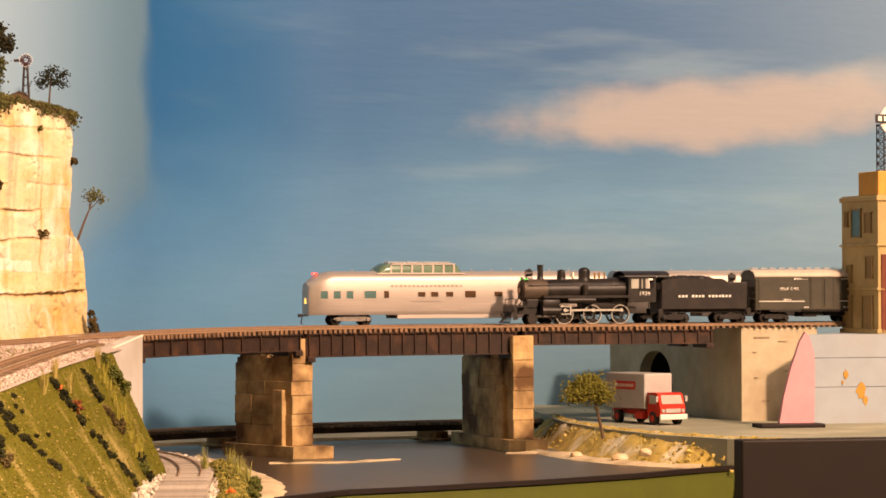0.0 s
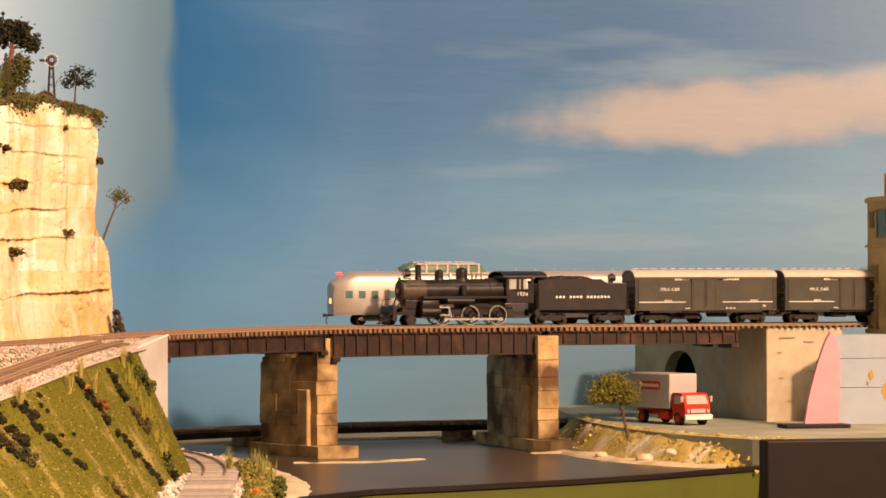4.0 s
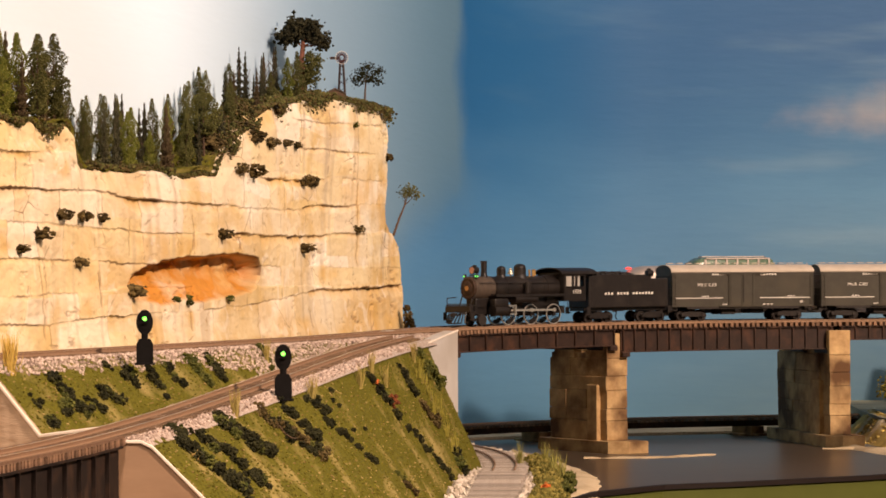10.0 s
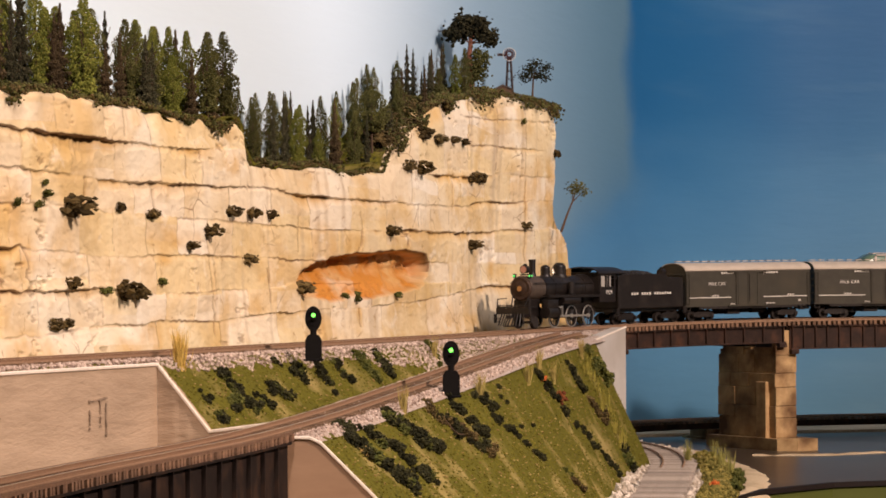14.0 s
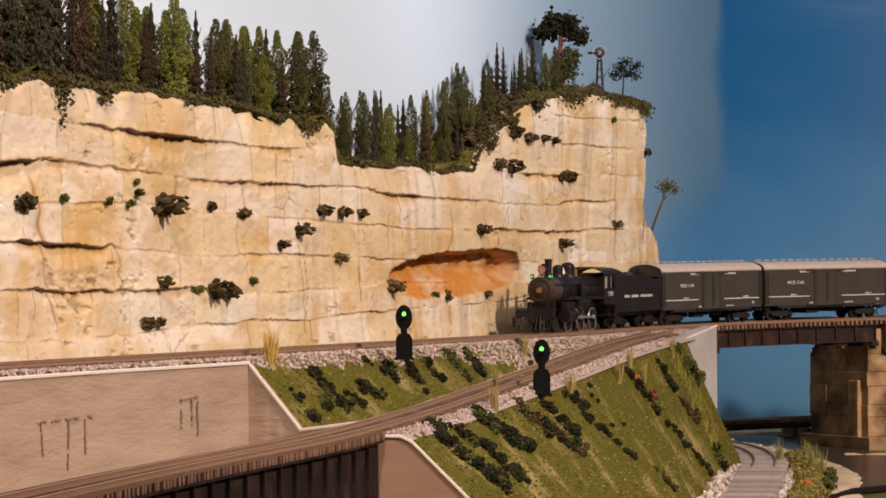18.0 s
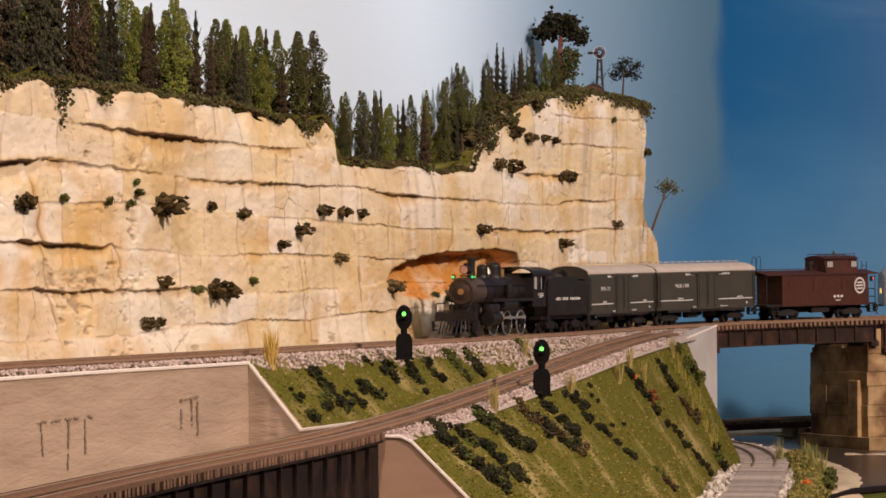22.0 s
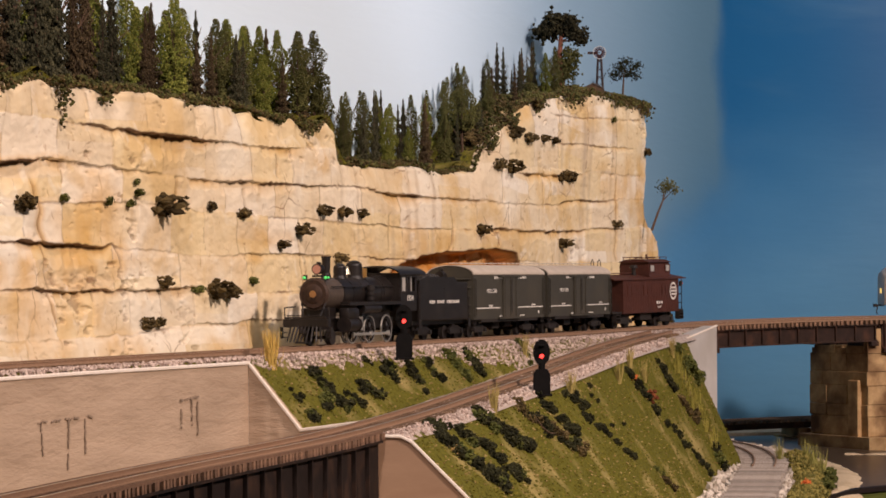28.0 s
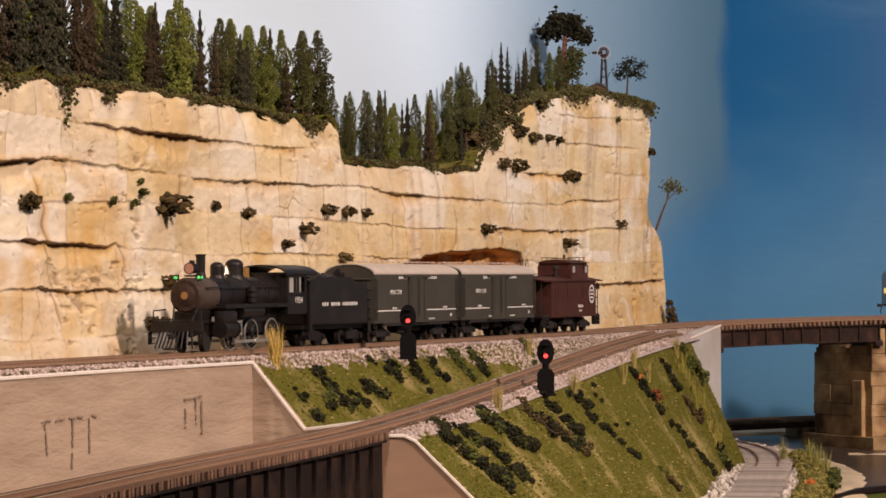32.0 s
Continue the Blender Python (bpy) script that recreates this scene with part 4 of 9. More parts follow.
# ---- main bridge ----
def girder(place, u0, u1, deep, side, ribs, parent):
    """A plate girder: web, two flanges and upright stiffeners."""
    ts = list(np.linspace(u0, u1, 14))
    top = -0.0060
    bm = bmesh.new()
    sweep(bm, place, ts, [(-0.0006, top - deep), (0.0006, top - deep), (0.0006, top), (-0.0006, top)], side)
    part("web", bm, M_GIRDER, parent)
    for z in (top - 0.0005, top - deep):
        bm = bmesh.new()
        sweep(bm, place, ts, [(-0.0030, z - 0.0006), (0.0030, z - 0.0006), (0.0030, z + 0.0006), (-0.0030, z + 0.0006)], side)
        part("flange", bm, M_GIRDER, parent)
    bm = bmesh.new()
    box(bm, (0, 0, -deep / 2), (0.0011, 0.0052, deep - 0.0012))
    me = mesh_of("stiffener", bm, M_GIRDER)
    for k in range(ribs + 1):
        u = u0 + (u1 - u0) * (0.01 + 0.98 * k / ribs)
        x, y, h, z = place(u)
        piece("stiffener", me, parent, Matrix.Translation((x - math.sin(h) * side, y + math.cos(h) * side, z + top)) @ Matrix.Rotation(h, 4, "Z"))


def bridge(place, label):
    for u0, u1, deep, ribs in ((U_LEFT, U_P1 - 0.003, 0.0145, 9), (U_P1 + 0.003, U_P2 - 0.003, 0.0205, 17), (U_P2 + 0.003, U_RIGHT, 0.0125, 14)):
        b = thing("girder_bridge", label, "bridge", "spans of the river bridge")
        for side in (-0.0135, 0.0135):
            girder(place, u0, u1, deep, side, ribs, b)
        n = max(3, int((u1 - u0) / 0.035))
        for k in range(n + 1):
            x, y, h, z = place(u0 + (u1 - u0) * (0.03 + 0.94 * k / n))
            bm = bmesh.new()
            box(bm, (0, 0, 0), (0.0015, 0.0255, deep * 0.6))
            part("cross_frame", bm, M_GIRDER, b, m=Matrix.Translation((x, y, z - 0.006 - deep * 0.5)) @ Matrix.Rotation(h, 4, "Z"))
        for u in (u0, u1):
            x, y, h, z = place(u + (0.004 if u == u0 else -0.004))
            bm = bmesh.new()
            box(bm, (0, 0, 0), (0.008, 0.036, 0.004), bevel=0.0006)
            part("bearing", bm, M_GIRDER, b, m=Matrix.Translation((x, y, z - 0.0085 - deep)) @ Matrix.Rotation(h, 4, "Z"))


bridge(main_at, "dark rusty brown plate girder span with timber ties")
bridge(back_at, "dark rusty brown plate girder span on the back track")

rng0 = random.Random(21)


def stone_pier(u, long_, wide, near, label):
    """A stone pier across both tracks, in courses, on a broad footing with a pointed nose."""
    x, y, h, z = main_at(u)
    off = long_ / 2 - near
    cx, cy = x - math.sin(h) * off, y + math.cos(h) * off
    p = thing("bridge_pier", label, "bridge pier", "piers of the river bridge", pose(cx, cy, 0, 0, 0, math.degrees(h)))
    bm = bmesh.new()
    box(bm, (0, 0, 0.046), (wide - 0.003, long_ - 0.003, 0.084))
    part("core", bm, M_PIER, p)
    bm = bmesh.new()
    hl, hw = long_ / 2 + 0.008, wide / 2 + 0.008
    prism(bm, [(-hw, hl), (hw, hl), (hw, -hl), (hw * 0.9, -hl - 0.014), (-hw * 0.3, -hl - 0.016), (-hw, -hl - 0.004)], -0.011, 0.0105, "xy")
    part("footing", bm, M_PIER, p)
    zz = 0.0105
    for c, hh in enumerate((0.0175, 0.0105, 0.0165, 0.0125, 0.0160)):
        n = (4 if c % 2 else 3) + (2 if long_ > 0.1 else 0)
        cuts = [-long_ / 2 + long_ * k / n + (rng0.uniform(-0.004, 0.004) if 0 < k < n else 0) for k in range(n + 1)]
        for a, b in zip(cuts, cuts[1:]):
            bm = bmesh.new()
            box(bm, (rng0.uniform(-0.0007, 0.0007), (a + b) / 2, zz + hh / 2), (wide + rng0.uniform(-0.0005, 0.0005), b - a - 0.0003, hh - 0.0003), bevel=0.0006)
            part("stone", bm, M_PIER, p)
        zz += hh
    bm = bmesh.new()
    box(bm, (-wide / 2 - 0.0016, -long_ * 0.30, 0.035), (0.0046, long_ * 0.17, 0.050), bevel=0.0008)
    part("buttress", bm, M_PIER, p)
    top = z - 0.0105 - 0.0145
    for yy, sz, zt in ((-long_ * 0.28, long_ * 0.30, top), (long_ * 0.24, long_ * 0.36, top), (-long_ * 0.47, long_ * 0.07, z - 0.010)):
        bm = bmesh.new()
        box(bm, (0, yy, (zz + zt) / 2), (wide, sz, max(0.002, zt - zz)), bevel=0.0006)
        part("cap_stone", bm, M_PIER, p)
    return p


stone_pier(U_P1, 0.087, 0.0228, 0.0125, "tan and brown stained stone pier standing in the river")
stone_pier(U_P2, 0.160, 0.0200, 0.0225, "weathered tan stone pier with a broad footing in the river")

track("brown upper railway line past the cliff and over the bridge", main_at, -1.05, 1.25, 0.0064, [(U_LEFT, U_RIGHT)])
track("second bridge track behind the first", back_at, 0.10, 1.25, 0.0064, [(U_LEFT, U_RIGHT)])
track("lower railway line that falls away from the switch", branch_at, 0.60, 2.34, 0.0062, [(0.5, 1.487)])


# ---- walls ----
def wall_between(name, a, b, z0, z1, thick, material, label, z1b=None, category="wall"):
    """An upright slab from a to b, its top sloping from z1 to z1b; edging() adds the pale cap edge."""
    bm = bmesh.new()
    d = Vector((b[0] - a[0], b[1] - a[1], 0))
    n = 24
    nrm = Vector((-d.y, d.x, 0)).normalized() * thick
    z1b = z1 if z1b is None else z1b
    prev = None
    for i in range(n + 1):
        q = i / n
        p = Vector((a[0], a[1], 0)) + d * q
        zt = z1 + (z1b - z1) * q + 0.0006 * noise.noise((q * 9, z1 * 30, 2))
        wob = Vector((nrm.x, nrm.y, 0)).normalized() * (0.0007 * noise.noise((q * 5, 3, z0 * 9)))
        row = [bm.verts.new(p + Vector((0, 0, z0)) + wob), bm.verts.new(p + Vector((0, 0, zt)) + wob), bm.verts.new(p + nrm + Vector((0, 0, zt))), bm.verts.new(p + nrm + Vector((0, 0, z0)))]
        if prev:
            for k in range(4):
                bm.faces.new((prev[k], row[k], row[(k + 1) % 4], prev[(k + 1) % 4]))
        else:
            bm.faces.new(row)
        prev = row
    bm.faces.new(prev[::-1])
    return solid(name, bm, material, label, category)


def on_front(u, off):
    return SX + u * CU[0] - off * CN[0], SY + u * CU[1] - off * CN[1]


wall_between("wall_retaining", on_front(-1.05, 0.0275), WING_A, -0.012, 0.1025, 0.006, M_CONC, "grey plaster retaining wall with faint arches and cracks", 0.1035)
wall_between("wall_wing", WING_A, WING_M, -0.012, 0.1035, 0.006, M_CONC, "sloping wing of the grey retaining wall", bank_z(*WING_M)[0] + 0.0015)
wall_between("wall_foot", WING_M, WING_B, -0.012, bank_z(*WING_M)[0] + 0.0015, 0.006, M_CONC, "low end of the grey retaining wall", bank_z(*WING_B)[0] + 0.0005)


# ---- rolling stock ----
def bars(parent, x0, x1, z, h, y, n, name="lettering", material=None, gaps=()):
    """A row of short upright bars in place of lettering; gaps part the words."""
    bm = bmesh.new()
    w = (x1 - x0) / n
    for i in range(n):
        if i in gaps:
            continue
        hh = h * (0.85 + 0.15 * ((i * 7) % 3) / 2)
        box(bm, (x0 + w * (i + 0.5), y, z), (w * 0.58, 0.0002, hh))
    return part(name, bm, material or M_WHITE, parent)


def words(parent, text, x, z, size, y, face, material=None):
    """Readable lettering on a side; face is -1 for the side at low y, 1 for the other."""
    cu = bpy.data.curves.new("lettering", "FONT")
    cu.body, cu.size, cu.align_x, cu.align_y, cu.extrude = text, size, "CENTER", "CENTER", 0.0001
    cu.space_character = 1.1
    tmp = bpy.data.objects.new("lettering", cu)
    scene.collection.objects.link(tmp)
    bpy.context.view_layer.update()
    me = bpy.data.meshes.new_from_object(tmp.evaluated_get(bpy.context.evaluated_depsgraph_get()))
    bpy.data.objects.remove(tmp)
    me.materials.clear()
    me.materials.append(material or M_WHITE)
    ob = new("lettering", me)
    ob.parent = parent
    ob.matrix_basis = Matrix.Translation((x, y, z)) @ Matrix.Rotation(radians(180 if face > 0 else 0), 4, "Z") @ Matrix.Rotation(radians(90), 4, "X")
    return ob


def wheel_set(r, gauge=0.0155, material=None, spokes=0):
    bm = bmesh.new()
    for s in (-1, 1):
        y = s * gauge / 2
        rod(bm, (0, y - 0.0011, 0), (0, y + 0.0011, 0), r, n=20)
        rod(bm, (0, y - s * 0.0016, 0), (0, y - s * 0.0010, 0), r * 1.1, n=20)
    rod(bm, (0, -gauge / 2, 0), (0, gauge / 2, 0), 0.0011, n=8)
    return mesh_of("wheel_set", bm, material or M_TRUCKDARK)


WHEEL = wheel_set(0.0048)
ROLLING = []   # wheel, its seat in its vehicle, radius, start angle


def truck(parent, x, gap=0.020, material=None):
    """A four-wheeled truck: two side frames with journals, a bolster and two wheel sets."""
    m = material or M_TRUCKDARK
    bm = bmesh.new()
    for s in (-1, 1):
        y = s * 0.0115
        prism(bm, [(x - gap * 0.62, 0.0052), (x - gap * 0.30, 0.0036), (x + gap * 0.30, 0.0036), (x + gap * 0.62, 0.0052), (x + gap * 0.60, 0.0068), (x + gap * 0.22, 0.0090), (x - gap * 0.22, 0.0090), (x - gap * 0.60, 0.0068)], y - 0.0008, y + 0.0008)
        for q in (-1, 1):
            box(bm, (x + q * gap / 2, y + s * 0.0011, 0.0053), (0.0032, 0.0016, 0.0030), bevel=0.0003)
        for q in (-0.0015, 0, 0.0015):
            rod(bm, (x + q, y, 0.0040), (x + q, y, 0.0080), 0.0006, n=6)
    box(bm, (x, 0, 0.0085), (0.005, 0.022, 0.003))
    part("truck_frame", bm, m, parent)
    for q in (-1, 1):
        w = piece("wheel_set", WHEEL, parent, pose(x + q * gap / 2, 0, 0.0048))
        ROLLING.append((w, (x + q * gap / 2, 0, 0.0048), 0.0048, 0.3 * q))


def coupler(parent, x, s):
    bm = bmesh.new()
    box(bm, (x, 0, 0.0092), (0.008, 0.0018, 0.0016))
    box(bm, (x + s * 0.0048, 0.0004, 0.0092), (0.0028, 0.0036, 0.0030), bevel=0.0004)
    part("coupler", bm, M_TRUCKDARK, parent)


def milk_car(label):
    """A forty-foot express car: side sheets, doors, curved pale roof with a running board."""
    car = thing("milk_car", label, "freight car", "cars of the steam train")
    L, Wd, z0, z1 = 0.071, 0.0172, 0.0125, 0.0445
    bm = bmesh.new()
    arch = [(-Wd, z0), (Wd, z0), (Wd, z1)] + [(Wd * math.cos(a), z1 + 0.0052 * math.sin(a)) for a in np.radians(range(15, 180, 15))] + [(-Wd, z1)]
    prism(bm, arch, -L, L, "yz")
    part("body", bm, M_GREEN, car)
    bm = bmesh.new()
    outer = [(1.03 * Wd * math.cos(a), z1 - 0.0006 + 0.0066 * math.sin(a)) for a in np.radians(range(0, 181, 12))]
    inner = [(y * 0.97, z - 0.0006) for y, z in outer]
    prism(bm, outer + inner[::-1], -L - 0.0006, L + 0.0006, "yz")
    part("roof", bm, M_ROOF, car, "dusty pale curved roof")
    bm = bmesh.new()
    for k in range(15):
        x = -L + 0.006 + k * (2 * L - 0.012) / 14
        box(bm, (x, 0, z1 + 0.0072), (0.0055, 0.0046, 0.0007))
    part("running_board", bm, M_ROOF, car)
    for x in (-0.0006 - L, L + 0.0006):
        bm = bmesh.new()
        for k in range(5):
            box(bm, (x, 0, z0 + 0.004 + k * 0.006), (0.0012, 2 * Wd - 0.004, 0.0012), bevel=0.0004)
        part("end_rib", bm, M_GREEN, car)
    for s in (-1, 1):
        y = s * (Wd + 0.0006)
        bm = bmesh.new()
        box(bm, (0.002, y, (z0 + z1) / 2 - 0.0005), (0.026, 0.0012, z1 - z0 - 0.003), bevel=0.0003)
        for k in (-0.011, 0.0, 0.011):
            box(bm, (0.002 + k, y + s * 0.0007, (z0 + z1) / 2 - 0.0005), (0.0008, 0.0008, z1 - z0 - 0.004))
        door = part("door", bm, M_GREEN, car)
        bm = bmesh.new()
        rod(bm, (0.0005, y + s * 0.0012, z0 + 0.004), (0.0005, y + s * 0.0012, z1 - 0.004), 0.0003, n=6)
        part("latch_bar", bm, M_TRUCKDARK, door)
        for zz in (z1 - 0.0022, z0 + 0.0004):
            bm = bmesh.new()
            box(bm, (0.002, y + s * 0.0004, zz), (0.044, 0.0014, 0.0011))
            part("door_track", bm, M_GREEN, car)
        for a, b in ((-0.0675, -0.0165), (0.0205, 0.0675)):
            bm = bmesh.new()
            box(bm, ((a + b) / 2, s * (Wd + 0.00015), z0 + 0.0078), (b - a, 0.0003, 0.0007))
            part("white_line", bm, M_WHITE, car, "thin white line")
        f = s
        yy = s * (Wd + 0.0002)
        words(car, "MILK CAR", 0.036 if s > 0 else -0.036, z0 + 0.0195, 0.0040, yy, f)
        for x0, x1 in ((0.0165, 0.0315), (-0.0335, -0.0165)):
            bars(car, x0, x1, z1 - 0.0030, 0.0017, yy, 6)
        for x0, x1, zz, hh in ((0.034, 0.042, z0 + 0.0093, 0.0013), (-0.052, -0.044, z0 + 0.0093, 0.0013), (0.016, 0.021, z0 + 0.0020, 0.0010), (-0.030, -0.019, z0 + 0.0020, 0.0010), (-0.060, -0.057, z0 + 0.004, 0.0020)):
            bars(car, x0, x1, zz, hh, yy, 3)
        for x in (-L + 0.002, L - 0.002):
            bm = bmesh.new()
            for k in range(6):
                box(bm, (x, y, z0 + 0.003 + k * 0.005), (0.0036, 0.0008, 0.0005))
            for q in (-0.0016, 0.0016):
                box(bm, (x + q, y, z0 + 0.0155), (0.0004, 0.0006, 0.0262))
            part("side_ladder", bm, M_GREEN, car)
        for x in (-L + 0.003, L - 0.003):
            bm = bmesh.new()
            box(bm, (x, s * 0.0165, z0 - 0.003), (0.005, 0.0008, 0.0006))
            box(bm, (x - 0.0022, s * 0.0165, z0 - 0.0015), (0.0005, 0.0006, 0.003))
            box(bm, (x + 0.0022, s * 0.0165, z0 - 0.0015), (0.0005, 0.0006, 0.003))
            part("step", bm, M_TRUCKDARK, car)
    bm = bmesh.new()
    box(bm, (0, 0, z0 - 0.0012), (2 * L - 0.006, 0.010, 0.0026))
    for s in (-1, 1):
        box(bm, (0, s * 0.0164, z0 - 0.0010), (2 * L - 0.03, 0.0012, 0.0020))
        box(bm, (0.012, s * 0.008, z0 - 0.0045), (0.014, 0.006, 0.0050), bevel=0.0006)
        rod(bm, (-0.024, s * 0.007, z0 - 0.0040), (-0.010, s * 0.007, z0 - 0.0040), 0.0022, n=10)
    part("underframe", bm, M_TRUCKDARK, car)
    for x in (-0.048, 0.048):
        truck(car, x)
    coupler(car, L + 0.001, 1)
    coupler(car, -L - 0.001, -1)
    return car


def frame_box(bm, x0, x1, y0, y1, z0, z1, t):
    """Four posts and rims of a window frame standing in the xz plane."""
    ym, yd = (y0 + y1) / 2, y1 - y0
    box(bm, ((x0 + x1) / 2, ym, z1 - t / 2), (x1 - x0, yd, t))
    box(bm, ((x0 + x1) / 2, ym, z0 + t / 2), (x1 - x0, yd, t))
    box(bm, (x0 + t / 2, ym, (z0 + z1) / 2), (t, yd, z1 - z0 - 2 * t))
    box(bm, (x1 - t / 2, ym, (z0 + z1) / 2), (t, yd, z1 - z0 - 2 * t))


M_LENS = glow("red_marker", (1.0, 0.06, 0.03), 2.5)
M_GREENLENS = glow("green_marker", (0.12, 0.8, 0.16), 0.8)
M_AMBER = glow("amber_lamp", (1.0, 0.62, 0.12), 2.0)


def caboose():
    c = thing("caboose", "dark red wooden caboose with a cupola and a white oval emblem", "caboose", "cars of the steam train")
    Wd, z0, z1 = 0.0165, 0.0115, 0.0385
    xa, xb = 0.047, -0.053
    bm = bmesh.new()
    prism(bm, [(-Wd, z0), (Wd, z0), (Wd, z1), (0, z1 + 0.0032), (-Wd, z1)], xb, xa, "yz")
    part("body", bm, M_CABOOSE, c)
    for s in (-1, 1):
        bm = bmesh.new()
        box(bm, ((xa + xb) / 2, s * (Wd + 0.00002), (z0 + z1) / 2), (xa - xb - 0.001, 0.0002, z1 - z0 - 0.001))
        for k in range(34):
            box(bm, (xb + 0.0015 + k * 0.00295, s * (Wd + 0.0001), (z0 + z1) / 2), (0.0024, 0.0004, z1 - z0 - 0.001))
        part("siding", bm, M_CABOOSE, c, "narrow upright boards")
    bm = bmesh.new()
    prism(bm, [(-Wd - 0.0014, z1 - 0.0003), (0, z1 + 0.0030), (Wd + 0.0014, z1 - 0.0003), (Wd + 0.0014, z1 + 0.0006), (0, z1 + 0.0040), (-Wd - 0.0014, z1 + 0.0006)], -0.0645, 0.0645, "yz")
    part("roof", bm, M_CABOOSE, c, "dark roof with overhanging ends")
    bm = bmesh.new()
    box(bm, (0.024, 0, z1 + 0.0050), (0.078, 0.0048, 0.0007))
    part("running_board", bm, M_CABOOSE, c)
    # cupola
    ca, cb, ct = -0.006, -0.044, 0.0520
    bm = bmesh.new()
    prism(bm, [(-0.0140, z1 + 0.0005), (0.0140, z1 + 0.0005), (0.0125, ct), (-0.0125, ct)], cb, ca, "yz")
    cup = part("cupola", bm, M_CABOOSE, c)
    bm = bmesh.new()
    prism(bm, [(-0.0145, ct), (0.0145, ct), (0.008, ct + 0.0022), (0, ct + 0.0028), (-0.008, ct + 0.0022)], cb - 0.0015, ca + 0.0015, "yz")
    part("cupola_roof", bm, M_CABOOSE, cup)
    bm = bmesh.new()
    for s in (-1, 1):
        rod(bm, (cb + 0.001, s * 0.011, ct + 0.0042), (ca - 0.001, s * 0.011, ct + 0.0042), 0.0003, n=6)
        for k in range(4):
            x = cb + 0.002 + k * (ca - cb - 0.004) / 3
            rod(bm, (x, s * 0.011, ct + 0.0006), (x, s * 0.011, ct + 0.0042), 0.0003, n=6)
    box(bm, ((ca + cb) / 2, 0, ct + 0.0036), (0.030, 0.005, 0.0006))
    rod(bm, ((ca + cb) / 2 - 0.003, 0, ct + 0.003), ((ca + cb) / 2 - 0.003, 0, ct + 0.0065), 0.0009, n=8)
    part("cupola_rail", bm, M_CABOOSE, cup)
    bm = bmesh.new()
    box(bm, (0.003, 0, z1 + 0.0046), (0.0012, 0.0012, 0.001))
    rod(bm, (0.003, 0.004, z1 + 0.001), (0.003, 0.004, z1 + 0.0095), 0.0017, n=10)
    rod(bm, (0.003, 0.004, z1 + 0.0090), (0.003, 0.004, z1 + 0.0115), 0.0032, 0.0030, n=12)
    part("smoke_jack", bm, M_TRUCKDARK, c)
    for s in (-1, 1):
        for x in (-0.039, -0.011):
            bm = bmesh.new()
            frame_box(bm, x - 0.0042, x + 0.0042, s * 0.0134 - 0.0004, s * 0.0134 + 0.0006, 0.0440, 0.0505, 0.0008)
            w = part("window", bm, M_CABOOSE, cup)
            bm = bmesh.new()
            box(bm, (x, s * 0.0135, 0.0472), (0.0070, 0.0004, 0.0052))
            part("glass", bm, M_PALEGLASS, cup)
        for x in (0.036, 0.008, -0.025):
            bm = bmesh.new()
            frame_box(bm, x - 0.0035, x + 0.0035, s * (Wd + 0.0004) - 0.0005, s * (Wd + 0.0004) + 0.0005, 0.0255, 0.0335, 0.0008)
            box(bm, (x, s * (Wd + 0.0003), 0.0295), (0.0056, 0.0005, 0.0064))
            part("window", bm, M_CABOOSE, c)
        # oval emblem: a ring and three bands
        bm = bmesh.new()
        n = 28
        for i in range(n):
            a0, a1 = 2 * math.pi * i / n, 2 * math.pi * (i + 1) / n
            vs = [bm.verts.new((-0.0425 + r * 0.0062 * math.cos(a), s * (Wd + 0.0005), 0.0285 + r * 0.0072 * math.sin(a))) for a, r in ((a0, 1), (a1, 1), (a1, 0.8), (a0, 0.8))]
            bm.faces.new(vs)
        for k in (-1, 0, 1):
            box(bm, (-0.0425, s * (Wd + 0.0005), 0.0285 + k * 0.0026), (0.0076 - abs(k) * 0.0014, 0.0002, 0.0013))
        part("emblem", bm, M_WHITE, c, "white oval emblem")
        bars(c, -0.023, -0.011, 0.0195, 0.0022, s * (Wd + 0.0005), 3)
        bars(c, -0.020, -0.0135, 0.0160, 0.0013, s * (Wd + 0.0005), 4)
    # platforms with railings, steps and marker lamps
    for s, x0, x1 in ((1, 0.047, 0.0635), (-1, -0.0635, -0.053)):
        bm = bmesh.new()
        box(bm, ((x0 + x1) / 2, 0, 0.0125), (abs(x1 - x0), 0.031, 0.0016))
        for y in (-0.0145, 0.0145):
            for k in range(3):
                box(bm, ((x0 + x1) / 2, y, 0.0105 - k * 0.0026), (0.007, 0.004, 0.0006))
            box(bm, ((x0 + x1) / 2 + 0.0036, y, 0.0088), (0.0005, 0.004, 0.007))
            box(bm, ((x0 + x1) / 2 - 0.0036, y, 0.0088), (0.0005, 0.004, 0.007))
        part("platform", bm, M_TRUCKDARK, c)
        xe = x1 if s > 0 else x0
        bm = bmesh.new()
        for y in (-0.0145, -0.006, 0.006, 0.0145):
            rod(bm, (xe - s * 0.0006, y, 0.0130), (xe - s * 0.0006, y, 0.0255 if abs(y) < 0.01 else 0.0375), 0.0004, n=6)
        for zz in (0.0185, 0.0255):
            rod(bm, (xe - s * 0.0006, -0.0145, zz), (xe - s * 0.0006, 0.0145, zz), 0.0004, n=6)
        part("railing", bm, M_TRUCKDARK, c)
        bm = bmesh.new()
        for y in (-0.003, 0.003):
            rod(bm, (xe + s * 0.0004, y, 0.0130), (xe + s * 0.0004, y, 0.0500), 0.0003, n=6)
